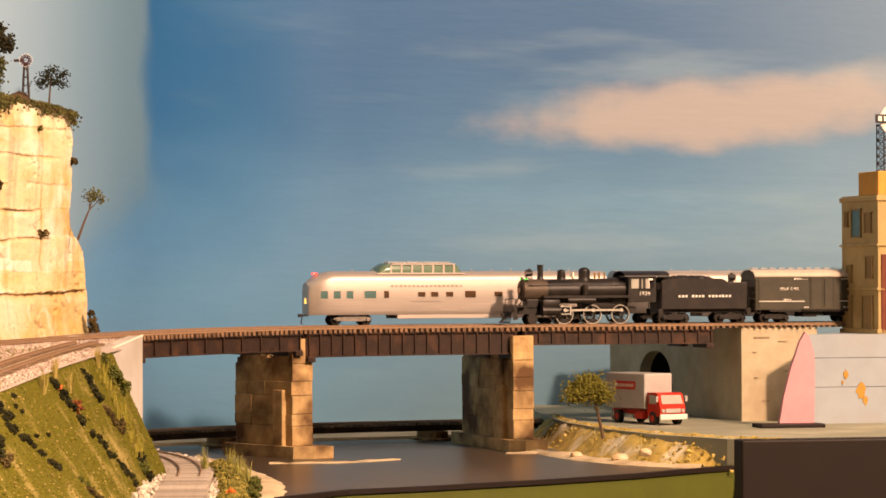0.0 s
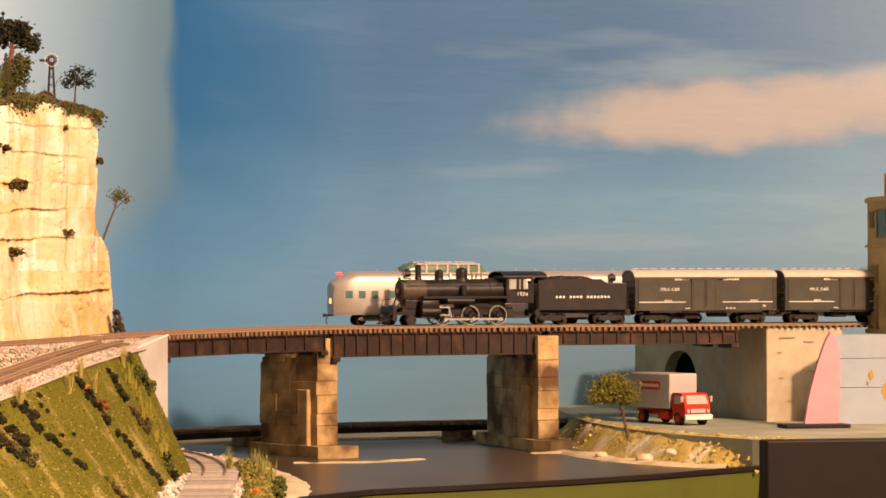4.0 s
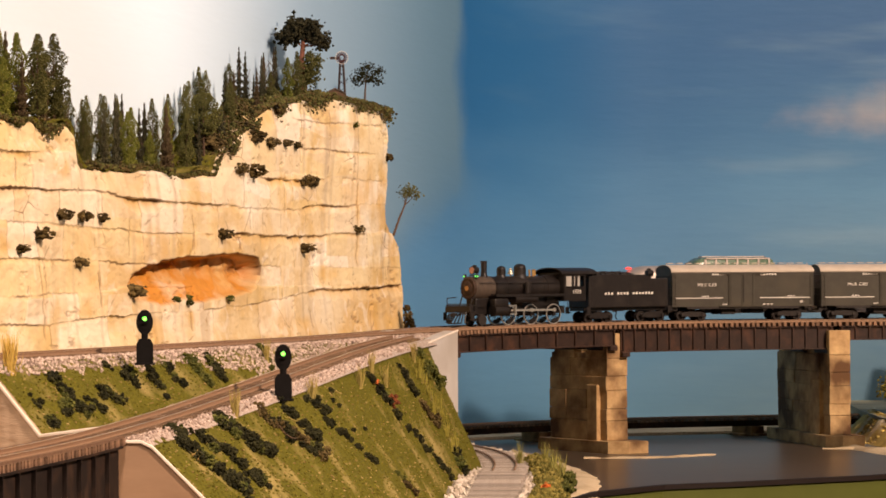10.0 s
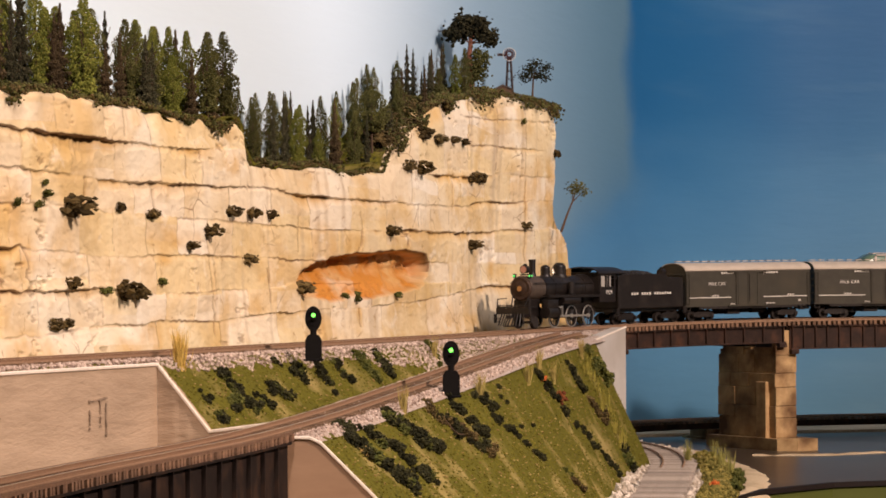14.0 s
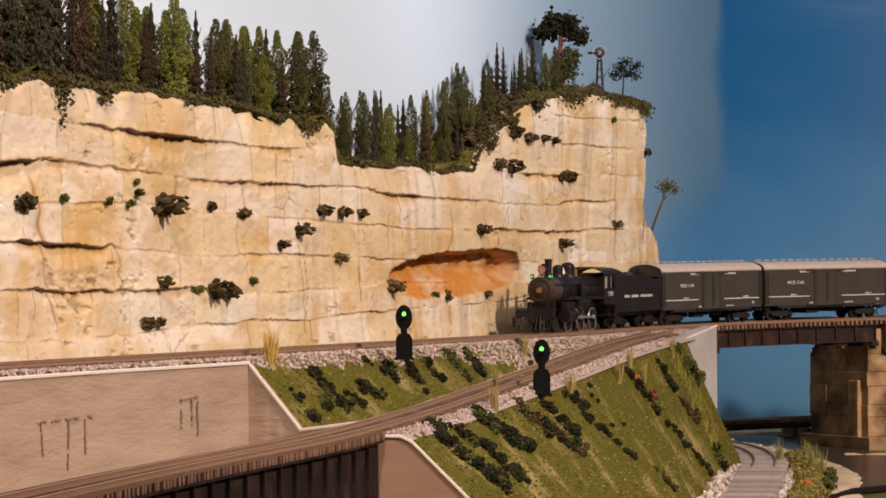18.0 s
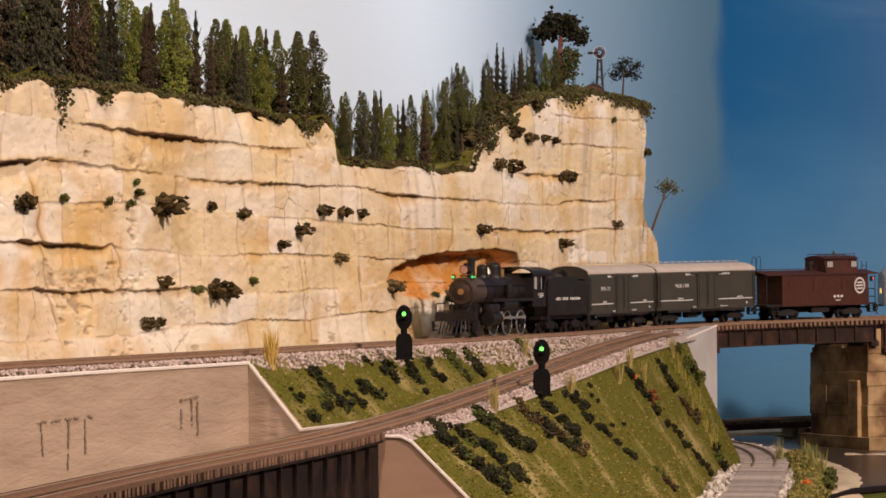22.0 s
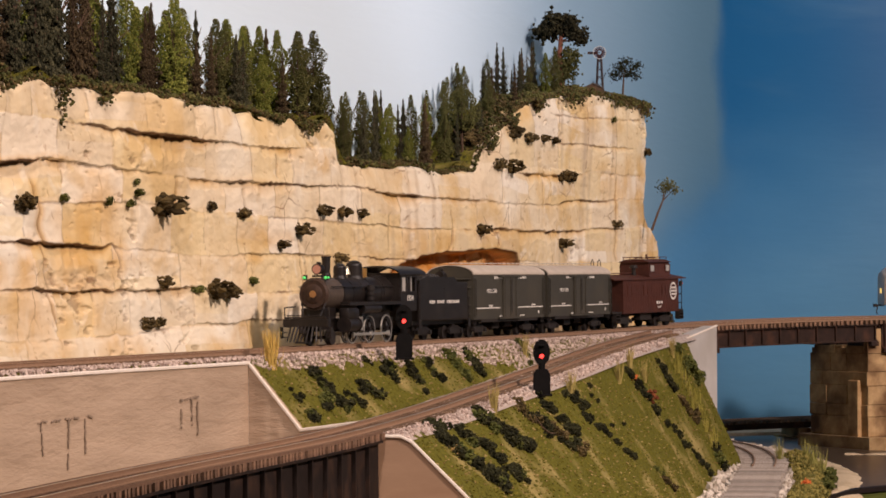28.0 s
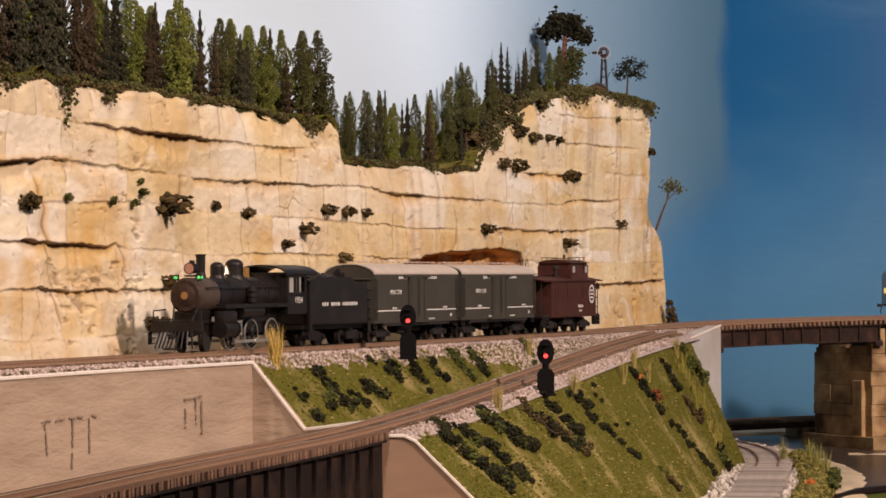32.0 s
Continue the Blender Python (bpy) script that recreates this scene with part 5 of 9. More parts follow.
        for k in range(10):
            rod(bm, (xe + s * 0.0004, -0.003, 0.0150 + k * 0.0034), (xe + s * 0.0004, 0.003, 0.0150 + k * 0.0034), 0.00025, n=5)
        if s > 0:
            # curved grab rails over the roof's edge
            for y in (-0.003, 0.003):
                for (xa_, za_), (xb_, zb_) in zip(((0.0, 0.050), (-0.0006, 0.0535), (-0.0026, 0.0550), (-0.0046, 0.0530), (-0.0054, 0.0420)), ((-0.0006, 0.0535), (-0.0026, 0.0550), (-0.0046, 0.0530), (-0.0054, 0.0420), (-0.0054, 0.0405))):
                    rod(bm, (xe + 0.0004 + xa_, y, za_), (xe + 0.0004 + xb_, y, zb_), 0.0003, n=6)
        part("ladder", bm, M_TRUCKDARK, c)
        coupler(c, xe - s * 0.002, s)
    for y in (-0.0172, 0.0172):
        bm = bmesh.new()
        rod(bm, (-0.0560, y, 0.0320), (-0.0560, y, 0.0365), 0.0015, n=10)
        ml = part("marker_lamp", bm, M_TRUCKDARK, c)
        bm = bmesh.new()
        ball(bm, (-0.0573, y, 0.0345), 0.0012, u=8, v=6)
        part("red_lens", bm, M_LENS, ml, "glowing red lens")
    bm = bmesh.new()
    box(bm, (0, 0, 0.0105), (0.11, 0.009, 0.003))
    for s in (-1, 1):
        box(bm, (0.0, s * 0.010, 0.0085), (0.020, 0.006, 0.0055), bevel=0.0006)
    part("underframe", bm, M_TRUCKDARK, c)
    for x in (-0.037, 0.037):
        truck(c, x)
    return c


M_PALEGLASS = mat("bright_window_glass", (0.42, 0.40, 0.35), (0.36, 0.34, 0.30), 0.12, 0, 80, 0)
KX = 1.03    # lengths of engine and tender against their heights


def driver_meshes():
    """A pair of driving wheels on their axle: black spoked centres, and the bright tyres round them."""
    r = 0.0090
    bm, tyres = bmesh.new(), bmesh.new()
    for s in (-1, 1):
        y = s * 0.0080
        ring(tyres, (0, y, 0), r - 0.0005, 0.00062, "Y", 32, 6)
        ring(bm, (0, y, 0), r - 0.0013, 0.0006, "Y", 32, 6)
        rod(bm, (0, y - 0.0012, 0), (0, y + 0.0012, 0), 0.0017, n=10)
        for k in range(12):
            a = 2 * math.pi * k / 12
            rod(bm, (0.0012 * math.cos(a), y, 0.0012 * math.sin(a)), ((r - 0.001) * math.cos(a), y, (r - 0.001) * math.sin(a)), 0.00034, n=4)
        # counterweight opposite the crank
        prism(bm, [(-0.0045, -0.0040), (0.0045, -0.0040), (0.0030, -0.0072), (-0.0030, -0.0072)], y - 0.0006, y + 0.0006)
        rod(bm, (0, y, 0.0040), (0, y + s * 0.0032, 0.0040), 0.0008, n=8)
    rod(bm, (0, -0.008, 0), (0, 0.008, 0), 0.0013, n=8)
    return mesh_of("driver", bm, M_BLACK, True), mesh_of("tyre", tyres, M_STEEL, True)


def engine():
    e = thing("steam_engine", "black steam locomotive with bright-rimmed spoked drivers and a sooty brown smokebox", "locomotive", "cars of the steam train")
    R, zc = 0.0100, 0.0318

    def X(mm):
        return -mm * KX / 1000   # backwards from the smokebox front
    bm = bmesh.new()
    rod(bm, (X(23), 0, zc), (X(92), 0, zc), R, R * 1.08, n=32)
    part("boiler", bm, M_BLACK, e, smooth=True)
    bm = bmesh.new()
    for k in (24, 38, 52, 66, 80):
        rod(bm, (X(k), 0, zc), (X(k + 1.2), 0, zc), R * (1.025 + 0.0011 * (k - 24)), n=32)
    part("boiler_band", bm, M_BLACK, e, smooth=True)
    bm = bmesh.new()
    rod(bm, (X(1), 0, zc), (X(23), 0, zc), R * 1.02, n=32)
    sb = part("smokebox", bm, mat("graphite_smokebox", (0.115, 0.085, 0.062), (0.07, 0.052, 0.04), 0.5, 0.2, 220, 0.08), e, "dull graphite smokebox", smooth=True)
    bm = bmesh.new()
    rod(bm, (X(1), 0, zc), (X(-0.4), 0, zc), R * 0.98, R * 0.86, n=32)
    rod(bm, (X(-0.4), 0, zc), (X(-1.2), 0, zc), R * 0.62, R * 0.52, n=24)
    for k in range(16):
        a = 2 * math.pi * k / 16
        ball(bm, (X(-0.3), R * 0.86 * math.cos(a), zc + R * 0.86 * math.sin(a)), 0.0005, u=6, v=4)
    part("smokebox_door", bm, M_SOOT, sb, "sooty brown round smokebox front", smooth=True)
    bm = bmesh.new()
    rod(bm, (X(-1.2), 0, zc), (X(-1.6), 0, zc), 0.0022, n=16)
    part("number_disc", bm, mat("brass_disc", (0.5, 0.3, 0.12), (0.4, 0.22, 0.1), 0.4, 0.8), sb, "small brass disc")
    bm = bmesh.new()
    rod(bm, (X(18.5), 0, zc + R * 0.85), (X(18.5), 0, zc + R + 0.0030), 0.0036, 0.0027, n=20)
    rod(bm, (X(18.5), 0, zc + R + 0.0030), (X(18.5), 0, 0.0545), 0.0026, 0.0028, n=20)
    rod(bm, (X(18.5), 0, 0.0545), (X(18.5), 0, 0.0553), 0.0032, n=20)
    part("stack", bm, M_BLACK, e, smooth=True)
    for x, r, h in ((38.6, 0.0040, 0.0510), (60.5, 0.0054, 0.0530)):
        bm = bmesh.new()
        rod(bm, (X(x), 0, zc + R * 0.82), (X(x), 0, zc + R + 0.0014), r * 1.25, r, n=20)
        rod(bm, (X(x), 0, zc + R + 0.0014), (X(x), 0, h - r * 0.7), r, n=20)
        ball(bm, (X(x), 0, h - r * 0.7), r, (1, 1, 0.7), 20, 10)
        part("sand_dome" if x < 50 else "steam_dome", bm, M_BLACK, e, smooth=True)
    bm = bmesh.new()
    rod(bm, (X(49.5), 0, zc + R), (X(49.5), 0, zc + R + 0.002), 0.0008, n=8)
    rod(bm, (X(49.5), 0, zc + R + 0.0022), (X(49.5), 0, zc + R + 0.0060), 0.0026, 0.0012, n=14)
    ball(bm, (X(49.5), 0, zc + R + 0.0062), 0.0012, u=10, v=6)
    part("bell", bm, mat("pale_brass", (0.6, 0.52, 0.38), (0.5, 0.42, 0.3), 0.3, 0.8), e, "pale brass bell", smooth=True)
    bm = bmesh.new()
    for x in (70, 74):
        rod(bm, (X(x), 0.002, zc + R), (X(x), 0.002, zc + R + 0.0060), 0.0009, n=8)
    rod(bm, (X(81), -0.003, zc + R), (X(81), -0.003, zc + R + 0.0065), 0.0008, n=8)
    part("safety_valve", bm, mat("orange_brass", (0.7, 0.42, 0.14), (0.6, 0.34, 0.1), 0.35, 0.8), e)
    # headlight on a bracket before the stack
    bm = bmesh.new()
    box(bm, (X(7.5), 0, zc + R + 0.0012), (0.006, 0.006, 0.0012))
    rod(bm, (X(10.5), 0, 0.0472), (X(4.8), 0, 0.0472), 0.0030, n=16)
    rod(bm, (X(5.4), 0, 0.0472), (X(4.6), 0, 0.0472), 0.0034, n=16)
    box(bm, (X(8), 0, 0.0508), (0.0030, 0.0022, 0.0020), bevel=0.0004)
    hl = part("headlight", bm, M_BLACK, e)
    bm = bmesh.new()
    rod(bm, (X(4.6), 0, 0.0472), (X(4.4), 0, 0.0472), 0.0028, n=16)
    part("lens", bm, glow("headlight_glass", (0.50, 0.24, 0.16), 0.06), hl, "faintly lit headlight glass")
    for s in (-1, 1):
        bm = bmesh.new()
        rod(bm, (X(3.4), s * 0.0072, zc + 0.0085), (X(3.4), s * 0.0072, zc + 0.0120), 0.0014, n=10)
        cl = part("class_lamp", bm, M_BLACK, sb)
        bm = bmesh.new()
        ball(bm, (X(2.2), s * 0.0072, zc + 0.0102), 0.0010, u=8, v=6)
        ball(bm, (X(3.4), s * 0.0085, zc + 0.0102), 0.0008, u=8, v=6)
        part("green_lens", bm, M_GREENLENS, cl, "glowing green lens")
    # running boards, handrails, air pump, tanks
    for s in (-1, 1):
        bm = bmesh.new()
        box(bm, (X(58), s * 0.0135, 0.0262), (X(16) - X(98), 0.0062, 0.0010))
        box(bm, (X(58), s * 0.0165, 0.0256), (X(16) - X(98), 0.0006, 0.0022))
        part("running_board", bm, M_BLACK, e)
        bm = bmesh.new()
        rod(bm, (X(3), s * 0.0112, zc + 0.0045), (X(96), s * 0.0118, zc + 0.0045), 0.00035, n=6)
        for k in range(6):
            rod(bm, (X(8 + k * 16), s * 0.0096, zc + 0.0040), (X(8 + k * 16), s * 0.0114, zc + 0.0046), 0.0004, n=5)
        part("handrail", bm, M_BLACK, e)
        bm = bmesh.new()
        rod(bm, (X(40), s * 0.0140, 0.0222), (X(66), s * 0.0140, 0.0222), 0.0031, n=16)
        part("air_tank", bm, M_BLACK, e, smooth=True)
        bm = bmesh.new()
        rod(bm, (X(16), s * 0.0135, 0.0125), (X(32), s * 0.0135, 0.0125), 0.0044, n=20)
        box(bm, (X(24), s * 0.0130, 0.0195), (0.017, 0.0070, 0.0070), bevel=0.0012)
        for q in (16, 32):
            rod(bm, (X(q - 0.6), s * 0.0135, 0.0125), (X(q + 0.6), s * 0.0135, 0.0125), 0.0049, n=20)
        part("cylinder", bm, M_BLACK, e, smooth=True)
    bm = bmesh.new()
    for q in (27.6, 30.6, 33.8):
        rod(bm, (X(57), 0.0128, q / 1000), (X(57), 0.0128, (q + 2.4) / 1000), 0.0030, n=14)
    rod(bm, (X(57), 0.0128, 0.0262), (X(57), 0.0128, 0.0370), 0.0020, n=12)
    part("air_pump", bm, M_BLACK, e, smooth=True)
    # frame, pilot, steps
    bm = bmesh.new()
    for s in (-1, 1):
        box(bm, (X(52), s * 0.0052, 0.0128), (X(0) - X(112), 0.0016, 0.0066))
    box(bm, (X(78), 0, 0.0215), (0.045, 0.0150, 0.0110))
    box(bm, (X(12), 0, 0.0185), (0.018, 0.012, 0.010), bevel=0.001)
    part("main_frame", bm, M_BLACK, e)
    bm = bmesh.new()
    box(bm, (X(-10), 0, 0.0140), (0.0040, 0.0310, 0.0052), bevel=0.0005)
    box(bm, (X(-5), 0, 0.0172), (0.014, 0.0280, 0.0010))
    part("pilot_beam", bm, M_BLACK, e)
    for k in range(9):
        bm = bmesh.new()
        y = -0.0115 + k * 0.0029
        rod(bm, (X(-12), y * 0.85, 0.0118), (X(-20 + 5.5 * abs(y) / 0.0115), y, 0.0024), 0.00055, n=6)
        part("pilot_slat", bm, M_BLACK, e)
    bm = bmesh.new()
    prism(bm, [(X(-11), 0.0026), (X(-20), 0.0026), (X(-20), 0.0016), (X(-11), 0.0016)], -0.0035, 0.0035)
    part("pilot_toe", bm, M_BLACK, e)
    bm = bmesh.new()
    for s in (-1, 1):
        rod(bm, (X(-10), s * 0.0150, 0.0165), (X(-10), s * 0.0150, 0.0235), 0.0004, n=6)
        rod(bm, (X(-10), s * 0.0150, 0.0235), (X(-3), s * 0.0110, 0.0240), 0.0004, n=6)
        rod(bm, (X(-4), s * 0.0060, 0.0170), (X(2), s * 0.0080, zc - 0.004), 0.0006, n=6)
        box(bm, (X(-10.5), s * 0.0155, 0.0082), (0.004, 0.003, 0.0006))
        box(bm, (X(-10.5), s * 0.0155, 0.0052), (0.004, 0.003, 0.0006))
        box(bm, (X(-10.5), s * 0.0170, 0.0080), (0.004, 0.0005, 0.007))
    rod(bm, (X(-11.6), -0.0130, 0.0185), (X(-11.6), 0.0130, 0.0185), 0.00035, n=6)
    part("pilot_steps", bm, M_BLACK, e)
    coupler(e, X(-13), 1)
    # cab
    x0, x1, w, zb, zt = X(98), X(124), 0.0158, 0.0205, 0.0445
    cab = None
    bm = bmesh.new()
    for s in (-1, 1):
        y = s * w
        box(bm, ((x0 + x1) / 2, y, (zb + 0.0325) / 2), (x0 - x1, 0.0008, 0.0325 - zb))
        box(bm, ((x0 + x1) / 2, y, 0.0436), (x0 - x1, 0.0008, 0.0030))
        for x in (x0 - 0.0012, x0 - 0.0112, (x0 + x1) / 2 - 0.002, x1 + 0.0012):
            box(bm, (x, y, 0.0372), (0.0024, 0.0008, 0.0100))
    for y in (-0.0110, 0.0110):
        box(bm, (x0, y, (zb + zt) / 2), (0.0008, 0.0088, zt - zb))
    box(bm, (x0, 0, 0.0432), (0.0008, 0.03, 0.0034))
    box(bm, ((x0 + x1) / 2, 0, zb), (x0 - x1, 2 * w, 0.0010))
    cab = part("cab", bm, M_BLACK, e)
    bm = bmesh.new()
    outer = [((w + 0.0016) * math.cos(a), zt - 0.0006 + 0.0056 * math.sin(a)) for a in np.radians(range(0, 181, 12))]
    prism(bm, outer + [(y * 0.96, z - 0.0007) for y, z in outer[::-1]], X(137), X(94), "yz")
    part("cab_roof", bm, M_BLACK, cab, smooth=True)
    for s in (-1, 1):
        for x in (x0 - 0.0062, x0 - 0.0165):
            bm = bmesh.new()
            box(bm, (x, s * (w - 0.0005), 0.0372), (0.0072, 0.0003, 0.0098))
            part("window_pane", bm, M_PALEGLASS, cab)
        bm = bmesh.new()
        box(bm, ((x0 + x1) / 2, s * (w + 0.0006), 0.0325), (0.020, 0.0020, 0.0009))
        part("arm_rest", bm, M_BLACK, cab)
        words(cab, "1924", (x0 + x1) / 2 - 0.002, 0.0282, 0.0052, s * (w + 0.00045), s)
    bm = bmesh.new()
    rod(bm, (X(84), 0, zc + 0.0004), (X(98), 0, zc + 0.0004), R * 1.10, R * 1.12, n=32)
    box(bm, (X(91), 0, 0.0255), (0.016, 0.0190, 0.0120), bevel=0.001)
    part("firebox", bm, M_BLACK, e, smooth=True)
    # wheels and rods
    dm, dt = driver_meshes()
    for x in (38.6, 65.5, 92.5):
        d = piece("driver", dm, e, pose(X(x), 0, 0.0090), "black spoked driving wheel")
        piece("tyre", dt, d, Matrix.Identity(4), "bright steel tyre")
        ROLLING.append((d, (X(x), 0, 0.0090), 0.0090, 0.0))
    w = piece("pilot_wheel", WHEEL, e, pose(X(8.5), 0, 0.0048))
    ROLLING.append((w, (X(8.5), 0, 0.0048), 0.0048, 0.0))
    for s in (-1, 1):
        bm = bmesh.new()
        y = s * 0.0106
        box(bm, (X(65.5), y, 0), (X(38.6) - X(92.5), 0.0008, 0.0017))
        for x in (38.6, 65.5, 92.5):
            rod(bm, (X(x), y - 0.0007, 0), (X(x), y + 0.0007, 0), 0.0017, n=12)
        sr = part("side_rod", bm, M_STEEL, e, "bright steel side rod")
        RODS.append((sr, 0.0090, 0.0040))
        bm = bmesh.new()
        for z in (0.0165, 0.0095):
            box(bm, (X(36), s * 0.0128, z), (0.014, 0.0012, 0.0010))
        box(bm, (X(43), s * 0.0126, 0.0130), (0.0012, 0.002, 0.0090))
        part("crosshead_guide", bm, M_STEEL, e)
    return e


RODS = []


def tender():
    t = thing("tender", "black rectangular tender heaped with coal", "tender", "cars of the steam train")
    half, w, z0, z1 = 0.0432, 0.0160, 0.0130, 0.0385
    bm = bmesh.new()
    box(bm, (0, 0, (z0 + z1) / 2), (2 * half, 2 * w, z1 - z0), bevel=0.0008)
    part("body", bm, M_BLACK, t)
    bm = bmesh.new()
    for s in (-1, 1):
        prism(bm, [(half, z1 - 0.001), (half, z1 + 0.0020), (half - 0.010, z1 + 0.0035), (-0.018, z1 + 0.0035), (-0.024, z1), (-0.024, z1 - 0.001)], s * w - 0.0004 - (0.0004 if s > 0 else -0.0004), s * w + 0.0004 - (0.0004 if s > 0 else -0.0004))
    part("coal_board", bm, M_BLACK, t)
    rng = random.Random(5)
    bm = bmesh.new()
    for _ in range(420):
        x, y = rng.uniform(-0.022, half - 0.003), rng.uniform(-w + 0.002, w - 0.002)
        hgt = 0.0062 * (1 - (y / w) ** 2) * smooth01((x + 0.024) / 0.02) * (1 - 0.3 * smooth01((x - 0.02) / 0.03))
        bmesh.ops.create_cube(bm, size=rng.uniform(0.0014, 0.0028), matrix=Matrix.Translation((x, y, z1 + hgt - 0.0012)) @ Euler((rng.uniform(0, 6), rng.uniform(0, 6), rng.uniform(0, 6))).to_matrix().to_4x4())
    part("coal", bm, mat("coal", (0.035, 0.03, 0.028), (0.015, 0.013, 0.012), 0.4, 0, 900, 0.3), t, "heap of broken coal")
    bm = bmesh.new()
    for s in (-1, 1):
        for x in (-0.040, 0.040, 0.0):
            for k in range(9):
                ball(bm, (x, s * (w + 0.00005), z0 + 0.003 + k * 0.0026), 0.00028, u=5, v=4)
    part("rivets", bm, M_BLACK, t)
    bm = bmesh.new()
    box(bm, (-0.0330, 0, z1 + 0.0008), (0.004, 0.004, 0.002))
    rod(bm, (-0.0310, 0, z1 + 0.0046), (-0.0372, 0, z1 + 0.0046), 0.0030, n=14)
    box(bm, (-0.0340, 0, z1 + 0.0080), (0.0030, 0.002, 0.0020), bevel=0.0004)
    rl = part("rear_headlight", bm, M_BLACK, t)
    bm = bmesh.new()
    rod(bm, (-0.0372, 0, z1 + 0.0046), (-0.0374, 0, z1 + 0.0046), 0.0024, n=14)
    part("lens", bm, M_PALEGLASS, rl)
    bm = bmesh.new()
    box(bm, (0, 0, z0 - 0.0014), (2 * half + 0.004, 0.022, 0.0028))
    for s in (-1, 1):
        for x in (-half - 0.001, half + 0.001):
            box(bm, (x, s * 0.0150, z0 - 0.004), (0.004, 0.003, 0.0006))
            box(bm, (x, s * 0.0165, z0 - 0.002), (0.004, 0.0005, 0.006))
            rod(bm, (x, s * 0.0160, z0), (x, s * 0.0160, z0 + 0.016), 0.0003, n=5)
    part("underframe", bm, M_BLACK, t)
    for s in (-1, 1):
        bars(t, -0.027, 0.027, z0 + 0.0125, 0.0022, s * (w + 0.0002), 16, gaps=((3, 8) if s < 0 else (7, 12)))
    for x in (-0.0285, 0.0285):
        truck(t, x, 0.0215, M_BLACK)
    coupler(t, -half - 0.002, -1)
    return t


ENGINE = engine()
TENDER = tender()
CAR_A = milk_car("dark green milk car with a dusty pale roof and white lettering")
CAR_B = milk_car("dark green milk car coupled ahead of the red caboose")
CABOOSE = caboose()


# ---- the silver train on the second track, standing still ----
def silver_shell(bm, x0, x1, tail):
    """Body of a stainless car as rings of cross-sections; the tail end is rounded in plan and sinks at the roof."""
    def section(x):
        w, zt = 0.0172, 0.0500
        if tail and x > x1 - 0.024:
            q = (x - (x1 - 0.024)) / 0.024
            w *= math.sqrt(max(0.0, 1 - 0.72 * q ** 2.6))
            zt -= 0.0105 * q ** 1.9
        pts = [(w * 0.92, 0.0095), (w, 0.0125), (w, zt - 0.0085)] + [(w * math.cos(a) ** 0.8, zt - 0.0085 + 0.0085 * math.sin(a)) for a in np.radians((18, 36, 54, 72))] + [(0, zt)]
        return pts + [(-y, z) for y, z in pts[-2::-1]]
    xs = [x0, x1 - 0.03] + list(np.linspace(x1 - 0.026, x1, 14)) if tail else [x0, x1]
    rows = [[bm.verts.new((x, y, z)) for y, z in section(x)] for x in xs]
    for r0, r1 in zip(rows, rows[1:]):
        for i in range(len(r0) - 1):
            bm.faces.new((r0[i], r1[i], r1[i + 1], r0[i + 1]))
        bm.faces.new((r0[-1], r1[-1], r1[0], r0[0]))
    bm.faces.new(rows[0])
    bm.faces.new(rows[-1][::-1])


M_TEALGLASS = mat("teal_window", (0.10, 0.19, 0.18), (0.07, 0.14, 0.13), 0.08, 0, 60, 0)
M_BROWNGLASS = mat("smoky_brown_glass", (0.10, 0.055, 0.03), (0.06, 0.035, 0.02), 0.1, 0, 60, 0)
M_DOMEGLASS = mat("green_dome_glass", (0.13, 0.20, 0.13), (0.09, 0.15, 0.10), 0.22, 0, 60, 0)


